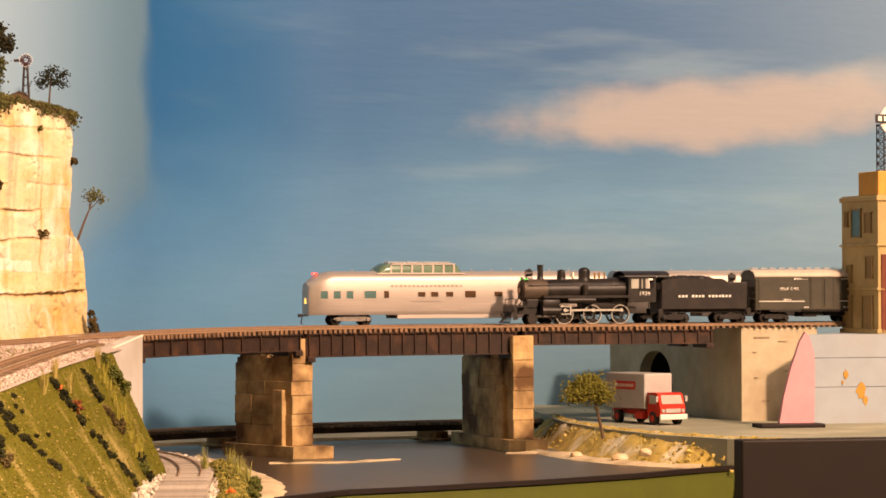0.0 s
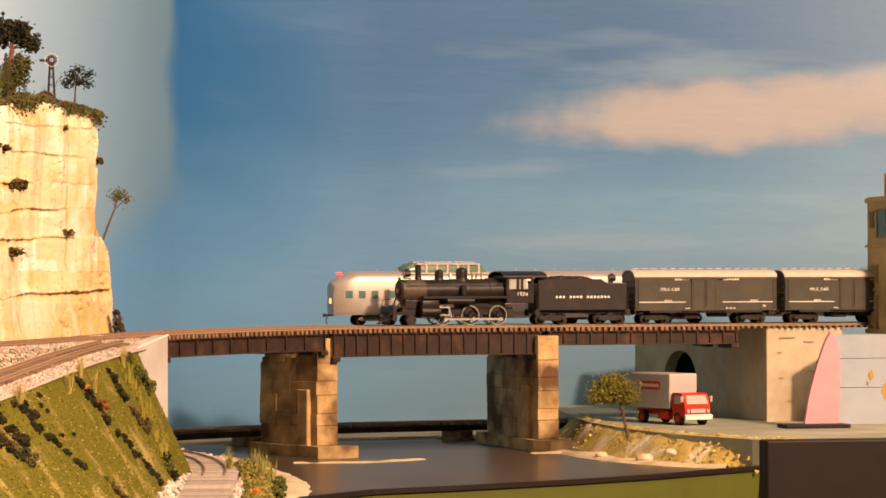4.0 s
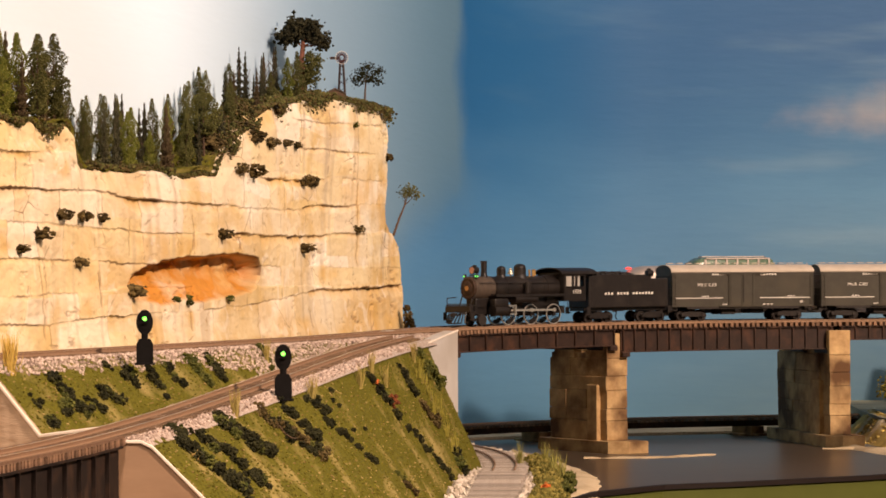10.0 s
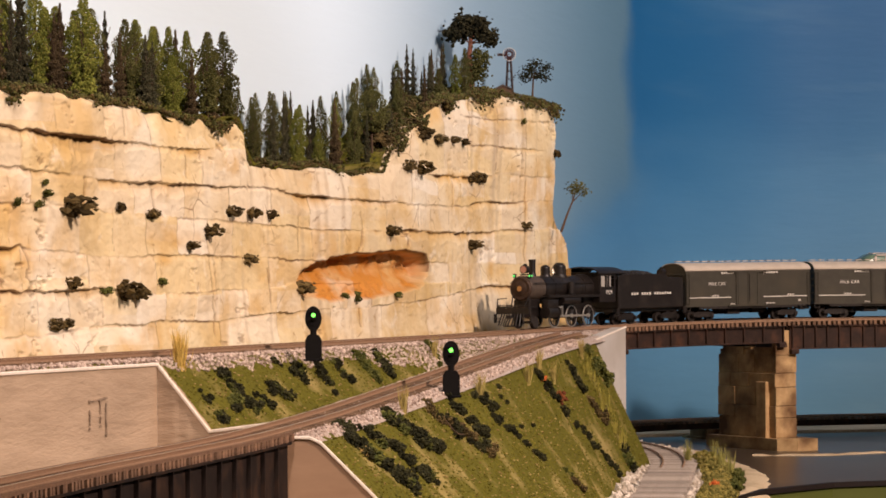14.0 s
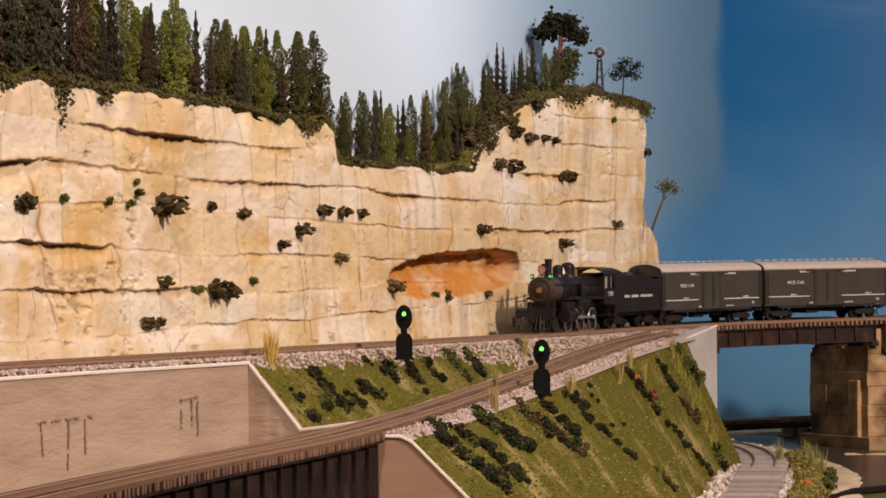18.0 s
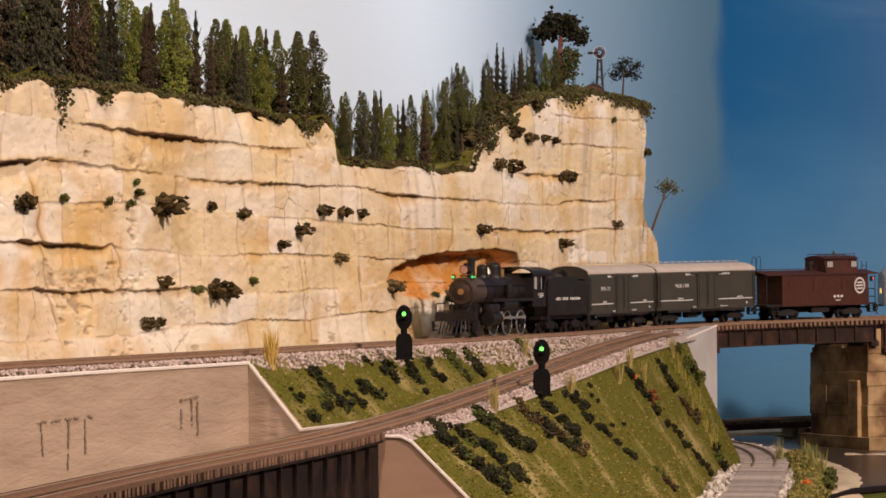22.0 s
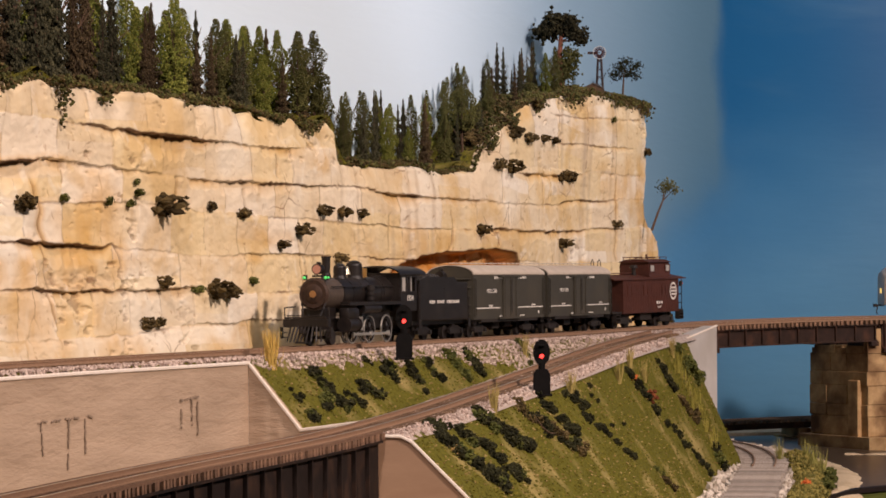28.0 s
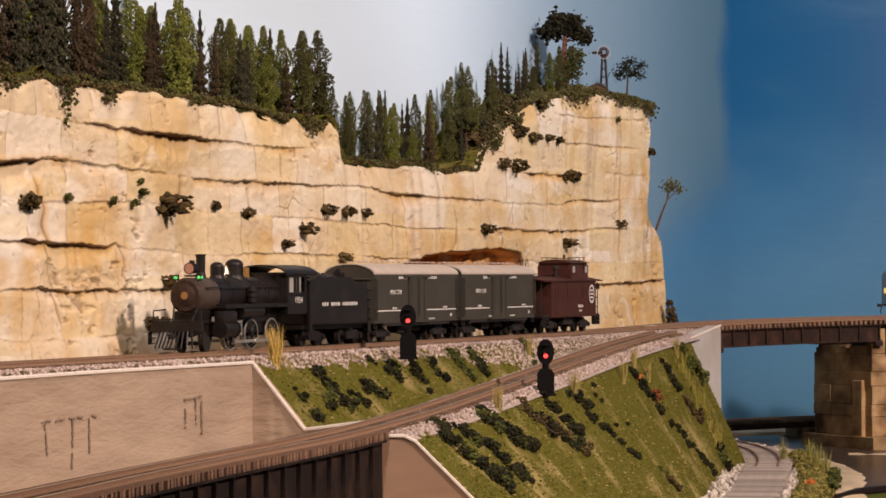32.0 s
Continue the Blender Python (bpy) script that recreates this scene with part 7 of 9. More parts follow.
M_BUSHBROWN = leafy("brown_brush", (0.040, 0.028, 0.011), (0.13, 0.092, 0.034), 0.35)
M_BUSHGREEN = leafy("mossy_bush", (0.045, 0.055, 0.012), (0.13, 0.13, 0.03), 0.3)
M_ORANGE = leafy("orange_flowers", (0.45, 0.08, 0.02), (0.75, 0.22, 0.05), 0.1)
M_STRAW = mat("dry_grass", (0.72, 0.49, 0.12), (0.56, 0.39, 0.09), 0.9, 0, 400, 0.1)
M_BARK = mat("bark", (0.14, 0.085, 0.05), (0.07, 0.045, 0.03), 0.9, 0, 700, 0.5)
M_REDBARK = mat("red_bark", (0.26, 0.10, 0.06), (0.16, 0.07, 0.045), 0.9, 0, 600, 0.5)


def crown_spots(rng, kind, n):
    """Spots of a crown one unit high on a unit trunk."""
    spots, sizes = [], []
    while len(spots) < n:
        z = rng.random()
        if kind == "spire":
            w = 0.125 * (1 - z) ** 0.85 + 0.004
            w *= 0.80 + 0.30 * math.sin(z * 52)
            lo = 0.06
        elif kind == "column":
            w = 0.165 * math.sin(math.pi * min(1, 0.14 + 0.85 * z)) ** 0.7 * (0.85 + 0.22 * math.sin(z * 19 + 1))
            lo = 0.12
        else:
            w = 0.30 * math.sin(math.pi * min(1, 0.06 + 0.9 * z)) ** 0.7
            lo = 0.38
        a = rng.uniform(0, 2 * math.pi)
        if noise.noise((math.cos(a) * 1.7, math.sin(a) * 1.7, z * 6 + n)) < -0.22:
            continue
        r = w * math.sqrt(rng.random())
        spots.append((r * math.cos(a), r * math.sin(a), lo + (1 - lo) * z))
        sizes.append(rng.uniform(0.007, 0.016) * (1.25 if kind == "round" else 1.0) * (1 - 0.45 * z))
    return spots, sizes


def tree_meshes(kind, material, seeds, n):
    out = []
    for sd in seeds:
        rng = random.Random(sd)
        spots, sizes = crown_spots(rng, kind, n)
        out.append(leaf_mesh("crown", *clumps(rng, spots, sizes, 1.25), material))
    return out


def trunk_mesh(material, r, top, limbs, seed):
    rng = random.Random(seed)
    bm = bmesh.new()
    pts = [Vector((0, 0, -0.03))]
    for k in range(1, 5):
        pts.append(Vector((rng.uniform(-0.012, 0.012), rng.uniform(-0.012, 0.012), top * k / 4)))
    for i in range(4):
        rod(bm, pts[i], pts[i + 1], r * (1 - i * 0.2), r * (1 - (i + 1) * 0.2), n=7)
    for k in range(limbs):
        i = rng.choice((2, 3))
        a = rng.uniform(0, 6.28)
        e = pts[i] + Vector((0.17 * math.cos(a), 0.17 * math.sin(a), rng.uniform(0.12, 0.24)))
        rod(bm, pts[i], e, r * 0.42, r * 0.15, n=5)
    return mesh_of("trunk", bm, material)


CROWNS = {"spire": tree_meshes("spire", M_CONIFER, (1, 2, 3, 4), 2100), "brown": tree_meshes("spire", M_BROWNTREE, (5, 6, 7), 2100),
          "column": tree_meshes("column", M_POPLAR, (8, 9, 10, 11), 2800), "olive": tree_meshes("column", M_OLIVE, (12, 13, 14), 2400), "round": tree_meshes("round", M_OLIVE, (15, 16, 17), 2000)}
TRUNKS = [trunk_mesh(M_BARK, 0.020, 0.85, 3, 30 + k) for k in range(3)]
WORDS = {"spire": ("conifer", "dark narrow conifer on the cliff top"), "brown": ("conifer", "brownish narrow conifer on the cliff top"), "column": ("poplar", "bright green columnar poplar on the cliff top"),
         "olive": ("cypress", "olive green columnar tree on the cliff top"), "round": ("tree", "bushy olive green tree on the cliff top")}
rt = random.Random(99)


def plant(kind, x, y, z, height, fat=1.0):
    nm, lab = WORDS[kind]
    t = thing(nm, lab, "tree", "trees along the cliff top", Matrix.Translation((x, y, z)) @ Matrix.Rotation(rt.uniform(0, 6.28), 4, "Z"))
    sc = Matrix.Diagonal((height * fat, height * fat, height, 1))
    piece("trunk", rt.choice(TRUNKS), t, sc)
    piece("crown", rt.choice(CROWNS[kind]), t, sc)


def cliff_d(u, z):
    return 0.0065 * float(wave(u * 6 + 3.3, z * 6, 11))


def on_cliff(u, back):
    return LX + u * LU[0] + back * LN[0], LY + u * LU[1] + back * LN[1]


CANOPY = [(-1.1, 0.41), (-0.80, 0.395), (-0.70, 0.362), (-0.60, 0.330), (-0.50, 0.3205), (-0.42, 0.316), (-0.355, 0.3185), (-0.335, 0.292), (-0.30, 0.278), (-0.24, 0.286), (-0.17, 0.286), (-0.10, 0.290), (-0.04, 0.308), (0.0, 0.322), (0.06, 0.338), (0.10, 0.346), (0.16, 0.346)]
for k in range(215):
    q = k / 214
    u = -1.06 + 1.20 * q + rt.uniform(-0.008, 0.008)
    row = k % 3
    back = 0.082 + 0.022 * row + rt.uniform(-0.006, 0.006)
    x, y = on_cliff(u, back)
    zb = lerp(u, TOP) - 0.004
    zt = lerp(u, CANOPY) * (1 + 0.02 * row) - rt.uniform(0.0, 0.016) * (1 if row else 1.6)
    r = rt.random()
    if u < -0.62:
        kind = "spire" if r < 0.5 else ("brown" if r < 0.75 else ("column" if r < 0.92 else "olive"))
    elif u < -0.34:
        kind = "column" if r < 0.42 else ("spire" if r < 0.62 else ("brown" if r < 0.78 else "olive"))
    else:
        kind = "olive" if r < 0.45 else ("spire" if r < 0.75 else ("column" if r < 0.85 else "brown"))
    h = max(0.020, zt - zb)
    plant(kind, x, y, zb, h, rt.uniform(0.75, 1.1) * (0.060 / h) ** 0.35 * (0.80 if u > -0.34 else 1.0))
for u, back, h in ((-0.372, 0.080, 0.058), (-0.358, 0.086, 0.061), (-0.346, 0.080, 0.062)):
    x, y = on_cliff(u, back)
    plant('olive', x, y, 0.257, h, 1.1)
for u, back, h in ((-0.085, 0.078, 0.050),):
    x, y = on_cliff(u, back)
    plant("round", x, y, lerp(u, TOP) - 0.002, h)


def old_tree():
    """The gaunt dark tree on the brow, with a red trunk and a ragged, broken crown."""
    x, y = on_cliff(0.150, 0.085)
    t = thing("old_tree", "tall dark tree with a reddish trunk and ragged crown", "tree", "", pose(x, y, 0.306))
    rng = random.Random(41)
    bm = bmesh.new()
    pts = [Vector((0, 0, -0.004)), Vector((0.0008, 0, 0.014)), Vector((-0.0008, 0, 0.028)), Vector((0.0006, 0, 0.042)), Vector((0.001, 0, 0.055))]
    for i in range(4):
        rod(bm, pts[i], pts[i + 1], 0.0036 - i * 0.0006, 0.0036 - (i + 1) * 0.0006, n=8)
    ends = [Vector((-0.013, 0.002, 0.050)), Vector((0.013, 0, 0.048)), Vector((0.018, 0.001, 0.044)), Vector((-0.004, 0, 0.060)), Vector((0.007, -0.002, 0.058)), Vector((0.006, 0, 0.022)), Vector((0.009, 0, 0.030))]
    for e in ends:
        rod(bm, pts[3] if e.z > 0.04 else pts[1], e, 0.0008, 0.0003, n=5)
    part("trunk", bm, M_REDBARK, t)
    spots, sizes = [], []
    for e, r, n in ((ends[0], 0.0085, 300), (ends[1], 0.0080, 300), (ends[2], 0.0055, 120), (ends[3], 0.0080, 280), (ends[4], 0.0075, 260), (Vector((-0.006, 0, 0.052)), 0.0085, 260), (Vector((0.004, 0, 0.052)), 0.006, 120)):
        for _ in range(n):
            d = Vector((rng.gauss(0, 1), rng.gauss(0, 1), rng.gauss(0, 0.7)))
            spots.append(e + d * r * 0.52)
            sizes.append(rng.uniform(0.0009, 0.0020))
    piece("crown", leaf_mesh("crown", *clumps(rng, spots, sizes), leafy("dark_olive_leaves", (0.012, 0.012, 0.006), (0.045, 0.040, 0.018), 0.1)), t, Matrix.Identity(4))
    spots, sizes = [], []
    for e, r, n in ((ends[5], 0.0095, 340), (ends[6], 0.008, 260), (Vector((0.001, 0, 0.014)), 0.009, 240)):
        for _ in range(n):
            spots.append(e + Vector((rng.gauss(0, 1), rng.gauss(0, 1), rng.gauss(0, 1))) * r * 0.5)
            sizes.append(rng.uniform(0.0007, 0.0015))
    piece("lower_crown", leaf_mesh("lower_crown", *clumps(rng, spots, sizes), M_OLIVE), t, Matrix.Identity(4))


old_tree()


def open_tree(name, label, x, y, z, height, lean, puffs, material, seed, group=""):
    """A small model tree: bent trunk, forked twigs and a few separate puffs of foliage."""
    rng = random.Random(seed)
    t = thing(name, label, "tree", group, pose(x, y, z))
    bm = bmesh.new()
    p0, p1, p2 = Vector((0, 0, -0.002)), Vector((lean * 0.35, 0, height * 0.3)), Vector((lean * 0.7, 0, height * 0.6))
    r = height * 0.030
    rod(bm, p0, p1, r, r * 0.8, n=7)
    rod(bm, p1, p2, r * 0.8, r * 0.6, n=7)
    spots, sizes = [], []
    for dx, dy, dz, pr, n in puffs:
        e = Vector((lean + dx * height, dy * height, dz * height))
        rod(bm, p2 if dz > 0.6 else p1, e, r * 0.45, r * 0.2, n=5)
        for _ in range(n):
            d = Vector((rng.gauss(0, 1), rng.gauss(0, 1), rng.gauss(0, 0.75)))
            spots.append(e + d * pr * height * 0.5)
            sizes.append(height * rng.uniform(0.011, 0.026))
    part("trunk", bm, M_BARK, t)
    piece("crown", leaf_mesh("crown", *clumps(rng, spots, sizes), material), t, Matrix.Identity(4))
    return t


x, y = on_cliff(0.288, 0.078)
open_tree("small_tree", "small open-branched tree on the edge of the cliff", x, y, 0.306, 0.036, 0.002, ((-0.22, 0, 0.62, 0.17, 150), (-0.1, 0.05, 0.80, 0.20, 220), (0.10, 0, 0.68, 0.20, 200), (0.28, 0, 0.62, 0.14, 90), (0.30, 0, 0.86, 0.14, 110), (0.05, 0, 0.95, 0.15, 120)), M_BUSH, 51)
open_tree("leaning_tree", "thin leaning sapling growing out of the cliff's end", 0.1815, 2.552, 0.1945, 0.040, 0.014, ((0.02, 0, 0.95, 0.17, 130), (-0.08, 0, 0.86, 0.15, 90), (0.14, 0, 0.84, 0.12, 60)), M_OLIVE, 52)
open_tree("river_tree", "small olive green tree on the river bank", 0.6440, 2.535, 0.0180, 0.054, -0.011, ((-0.20, 0, 0.74, 0.22, 800), (0.10, 0.05, 0.72, 0.24, 900), (-0.05, 0, 0.88, 0.20, 750), (0.20, 0, 0.66, 0.16, 400), (-0.28, 0, 0.66, 0.15, 340)), leafy("autumn_olive", (0.085, 0.085, 0.014), (0.21, 0.18, 0.035), 0.1), 53)


def windmill():
    x, y = on_cliff(0.240, 0.082)
    w = thing("windmill", "tiny farm windmill with a red and white wheel", "windmill", "", pose(x, y, 0.309))
    bm = bmesh.new()
    for sx in (-1, 1):
        for sy in (-1, 1):
            rod(bm, (sx * 0.0030, sy * 0.0030, 0), (sx * 0.0012, sy * 0.0012, 0.034), 0.0009, n=6)
    for k in range(4):
        z = 0.006 + k * 0.007
        r = 0.0030 - 0.0021 * z / 0.034
        for a, b in (((-r, -r), (r, -r)), ((r, -r), (r, r)), ((r, r), (-r, r)), ((-r, r), (-r, -r))):
            rod(bm, (*a, z), (*b, z + 0.004), 0.00025, n=4)
    part("tower", bm, M_GIRDER, w)
    bm = bmesh.new()
    for k in range(16):
        a = 2 * math.pi * k / 16
        box(bm, (0.0036 * math.cos(a), -0.002, 0.036 + 0.0036 * math.sin(a)), (0.0036, 0.0003, 0.0010), Matrix.Rotation(-a, 4, "Y"))
    wheel = part("wheel", bm, mat("red_vane", (0.055, 0.016, 0.014), (0.04, 0.013, 0.011), 0.7), w, "red vaned wheel")
    bm = bmesh.new()
    ring(bm, (0, -0.002, 0.036), 0.0054, 0.00024, "Y", 24, 5)
    part("rim", bm, M_WHITE, wheel)
    bm = bmesh.new()
    rod(bm, (0, -0.002, 0.036), (-0.002, 0.004, 0.036), 0.0004, n=5)
    box(bm, (-0.006, 0.003, 0.036), (0.008, 0.0004, 0.0022))
    part("tail", bm, M_GIRDER, w)
    x, y = on_cliff(0.205, 0.076)
    b = thing("well_house", "small brown shed on the cliff top", "shed", "", pose(x, y, 0.307))
    bm = bmesh.new()
    prism(bm, [(-0.008, 0), (0.008, 0), (0.008, 0.005), (0, 0.0085), (-0.008, 0.005)], -0.005, 0.005)
    part("wall", bm, M_BARK, b)
    bm = bmesh.new()
    prism(bm, [(-0.0092, 0.0046), (0, 0.0088), (0.0092, 0.0046), (0.0092, 0.0053), (0, 0.0096), (-0.0092, 0.0053)], -0.006, 0.006)
    part("roof", bm, mat("grey_shingle", (0.16, 0.13, 0.11), (0.1, 0.085, 0.07), 0.9), b)


windmill()

# brush along the rim of the cliff
rng = random.Random(61)
HANGS = [(-0.779, 0.008, 0.012), (-0.712, 0.007, 0.018), (-0.664, 0.008, 0.010), (-0.565, 0.008, 0.006), (-0.433, 0.010, 0.006), (-0.386, 0.016, 0.008), (-0.185, 0.008, 0.006), (-0.070, 0.009, 0.009), (-0.025, 0.008, 0.008), (0.040, 0.012, 0.012), (0.13, 0.03, 0.010), (0.24, 0.05, 0.008), (0.29, 0.014, 0.012)]
for name, lab, m, count, tall, lo, hi in (("rim_brush", "brown and green brush along the cliff's rim", M_BUSHBROWN, 15000, 0.0085, 0.0006, 0.0015), ("rim_moss", "dark olive undergrowth among the trees", M_OLIVE, 9000, 0.0095, 0.0007, 0.0018)):
    spots, sizes = [], []
    for _ in range(count):
        u = rng.uniform(-1.08, 0.305)
        b = rng.random() ** 1.4
        lump = 0.5 + 0.5 * float(wave(u * 55, b * 3, 91))
        x, y = on_cliff(u, 0.067 - cliff_d(u, 0.26) + 0.034 * b)
        spots.append((x, y, lerp(u, TOP) - 0.002 + rng.random() * tall * (0.25 + lump) * (0.55 + 0.6 * b)))
        sizes.append(rng.uniform(lo, hi))
    for u0, half, drop in HANGS:
        for _ in range(int(half * drop * 6e5)):
            u = u0 + rng.gauss(0, 0.5) * half
            z = lerp(u, TOP) + 0.002 - abs(rng.gauss(0, 0.5)) * drop
            x, y = on_cliff(u, 0.0625 - cliff_d(u, z) + rng.uniform(-0.002, 0.001))
            spots.append((x, y, z))
            sizes.append(rng.uniform(lo, hi))
    tagged(new(name, leaf_mesh(name, *clumps(rng, spots, sizes), m)), lab, "brush", "", "stuff")

BUSHES = {}
for nm, m, n in (("dark", M_BUSH, 110), ("brown", M_BUSHBROWN, 90), ("green", M_BUSHGREEN, 90), ("orange", M_ORANGE, 40), ("rust", leafy("rust_leaves", (0.10, 0.03, 0.012), (0.26, 0.08, 0.03), 0.1), 70), ("straw", leafy("straw_leaves", (0.45, 0.28, 0.08), (0.70, 0.48, 0.18), 0.1), 60)):
    BUSHES[nm] = []
    for sd in range(4):
        rng = random.Random(70 + sd)
        spots, sizes = [], []
        for _ in range(n):
            d = Vector((rng.gauss(0, 1), rng.gauss(0, 1), rng.gauss(0, 1)))
            d = d.normalized() * rng.random() ** 0.45
            spots.append((d.x, d.y, d.z * 0.75))
            sizes.append(rng.uniform(0.13, 0.30))
        BUSHES[nm].append(leaf_mesh("bush", *clumps(rng, spots, sizes), m))


def bush(kind, x, y, z, r, label, group, stretch=1.0, name="bush"):
    ob = new(name, rt.choice(BUSHES[kind]))
    ob.matrix_basis = Matrix.Translation((x, y, z)) @ Matrix.Rotation(rt.uniform(0, 6.28), 4, "Z") @ Matrix.Diagonal((r * stretch, r, r, 1))
    return tagged(ob, label, "bush", group)


FACE = [(-0.751, 0.1953, 9), (-0.709, 0.1978, 4), (-0.659, 0.1971, 4), (-0.634, 0.1963, 4), (-0.595, 0.1972, 12), (-0.568, 0.1978, 3), (-0.526, 0.1969, 5), (-0.485, 0.1939, 6), (-0.406, 0.1847, 7),
        (-0.433, 0.1745, 5), (-0.473, 0.1510, 4), (-0.527, 0.1466, 11), (-0.510, 0.1448, 8), (-0.594, 0.1503, 6), (-0.548, 0.1460, 4), (-0.615, 0.1265, 6), (-0.600, 0.1268, 5), (-0.625, 0.2031, 4), (-0.627, 0.2090, 3), (-0.368, 0.1976, 6),
        (-0.335, 0.1975, 7), (-0.306, 0.1965, 5)]
FACE_B = [(-0.340, 0.1666, 6), (-0.256, 0.1473, 8), (-0.240, 0.1464, 7), (-0.095, 0.1890, 7), (0.097, 0.1802, 7), (0.221, 0.1977, 5), (0.118, 0.2358, 9), (0.098, 0.2343, 7), (-0.035, 0.2376, 9), (-0.059, 0.2390, 7), (-0.076, 0.2576, 8),
          (-0.025, 0.2641, 8), (0.009, 0.2621, 7), (0.050, 0.2629, 5), (0.079, 0.2628, 5), (-0.029, 0.2727, 6), (0.040, 0.2894, 7), (0.211, 0.2855, 4), (0.301, 0.2612, 6), (-0.173, 0.1400, 4), (-0.157, 0.1378, 4), (-0.143, 0.1415, 3), (-0.084, 0.1402, 4)]
for u, z, r in FACE + FACE_B:
    x, y = on_cliff(u, 0.0585 - cliff_face(u, z) + 0.02 * (z - 0.1))
    bush("brown" if r > 4 else "green", x, y, z, r * 0.00078, "small brown-green bush rooted in the cliff face", "bushes on the cliff", 1.9, "cliff_bush")
for dz in range(4):
    bush("brown", 0.1985 - 0.001 * dz, 2.585, 0.111 + 0.006 * dz, 0.0062 - 0.0008 * dz, "dry brush at the foot of the cliff's end", "bushes on the cliff")


# rows of dark bushes running slantwise down the front bank: from, to, size in tenths of a millimetre, count
ROWS = [(-0.0087, 1.5684, -0.0018, 1.5515, 52, 7), (0.0011, 1.5535, 0.0312, 1.5738, 52, 30), (0.0043, 1.5860, 0.0440, 1.6218, 40, 26), (0.0187, 1.6419, 0.0505, 1.6772, 52, 28), (0.0437, 1.7199, 0.0830, 1.7727, 48, 26),
        (0.0560, 1.7744, 0.0802, 1.7856, 42, 16), (0.0756, 1.8344, 0.0895, 1.8620, 44, 8), (0.0862, 1.8380, 0.1254, 1.8999, 30, 22), (0.1262, 2.0553, 0.1496, 2.0807, 42, 12), (0.1595, 2.1072, 0.1960, 2.1787, 34, 18),
        (0.1596, 2.1878, 0.1726, 2.1946, 46, 9), (0.1757, 2.1971, 0.1908, 2.2263, 48, 8), (0.1814, 2.2757, 0.1969, 2.2950, 74, 8), (0.2047, 2.2400, 0.2088, 2.2386, 64, 4), (0.0929, 1.8999, 0.0969, 1.9069, 30, 3), (0.1399, 1.9505, 0.1509, 1.9726, 42, 5)]
for i, (x0, y0, x1, y1, size, n) in enumerate(ROWS):
    for k in range(n):
        q = k / (n - 1)
        x, y = x0 + (x1 - x0) * q + rt.uniform(-0.0022, 0.0022), y0 + (y1 - y0) * q + rt.uniform(-0.006, 0.006)
        kind = ("green" if i == 12 else "brown" if i in (11, 15) or (i == 4 and rt.random() < 0.5) else "dark") if rt.random() < 0.86 else "green"
        bush(kind, x, y, bank_z(x, y)[0] + 0.001, size * 1e-4 * rt.uniform(0.55, 1.15), "dark green bush in a slanting row down the bank", "bushes on the embankment", 1.1)
for x, y, k, r in ((0.1314, 2.0624, "orange", 0.0046), (0.1466, 2.0940, "rust", 0.0062), (0.0056, 1.5521, "straw", 0.0036), (0.118, 1.930, "dark", 0.0018), (0.108, 1.895, "dark", 0.0020)):
    bush(k, x, y, bank_z(x, y)[0] + 0.0018, r, {"orange": "orange flowering bush on the bank", "rust": "rust-red bush on the bank", "straw": "pale straw-coloured bush on the bank"}.get(k, "tiny dark bush on the bank"), "bushes on the embankment")
# bushes between the two lines
ROWS_UP = [(-0.0786, 1.7392, -0.0653, 1.7384, 44, 14), (-0.0783, 1.6934, -0.0756, 1.6910, 44, 5), (-0.0712, 1.7184, -0.0674, 1.7219, 46, 4), (-0.0636, 1.7354, -0.0572, 1.7424, 42, 6), (-0.0872, 1.6963, -0.0818, 1.6993, 26, 5),
           (-0.0517, 1.7873, -0.0405, 1.7934, 46, 11), (-0.0576, 1.7579, -0.0501, 1.7649, 36, 6), (-0.0492, 1.8271, -0.0457, 1.8282, 28, 3), (-0.0372, 1.8392, -0.0309, 1.8423, 44, 7), (-0.0264, 1.8777, -0.0128, 1.8684, 36, 14),
           (-0.0136, 1.9072, -0.0034, 1.9048, 38, 9), (0.0018, 1.9492, 0.0167, 1.9508, 42, 13), (0.0152, 1.9846, 0.0245, 1.9753, 48, 10), (0.0521, 2.0851, 0.0609, 2.0733, 36, 8)]
for i, (x0, y0, x1, y1, size, n) in enumerate(ROWS_UP):
    for k in range(n):
        q = k / max(1, n - 1)
        x, y = x0 + (x1 - x0) * q + rt.uniform(-0.0016, 0.0016), y0 + (y1 - y0) * q + rt.uniform(-0.005, 0.005)
        bush("green" if i in (11, 13) or rt.random() < 0.2 else "dark", x, y, bank_z(x, y)[0] + 0.001, size * 1e-4 * rt.uniform(0.55, 1.15), "dark green bush between the two lines", "bushes between the lines", 1.1, "shrub")
# a dry twig lying among the bushes
bm = bmesh.new()
twig = [(0.054, 1.7215), (0.0585, 1.7235), (0.062, 1.727), (0.0650, 1.735)]
for (ax, ay), (cx, cy) in zip(twig, twig[1:]):
    rod(bm, (ax, ay, bank_z(ax, ay)[0] + 0.0065), (cx, cy, bank_z(cx, cy)[0] + 0.0065), 0.0004, n=5)
solid("dry_twig", bm, M_BARK, "bleached dry twig lying on the bushes", "twig", "")


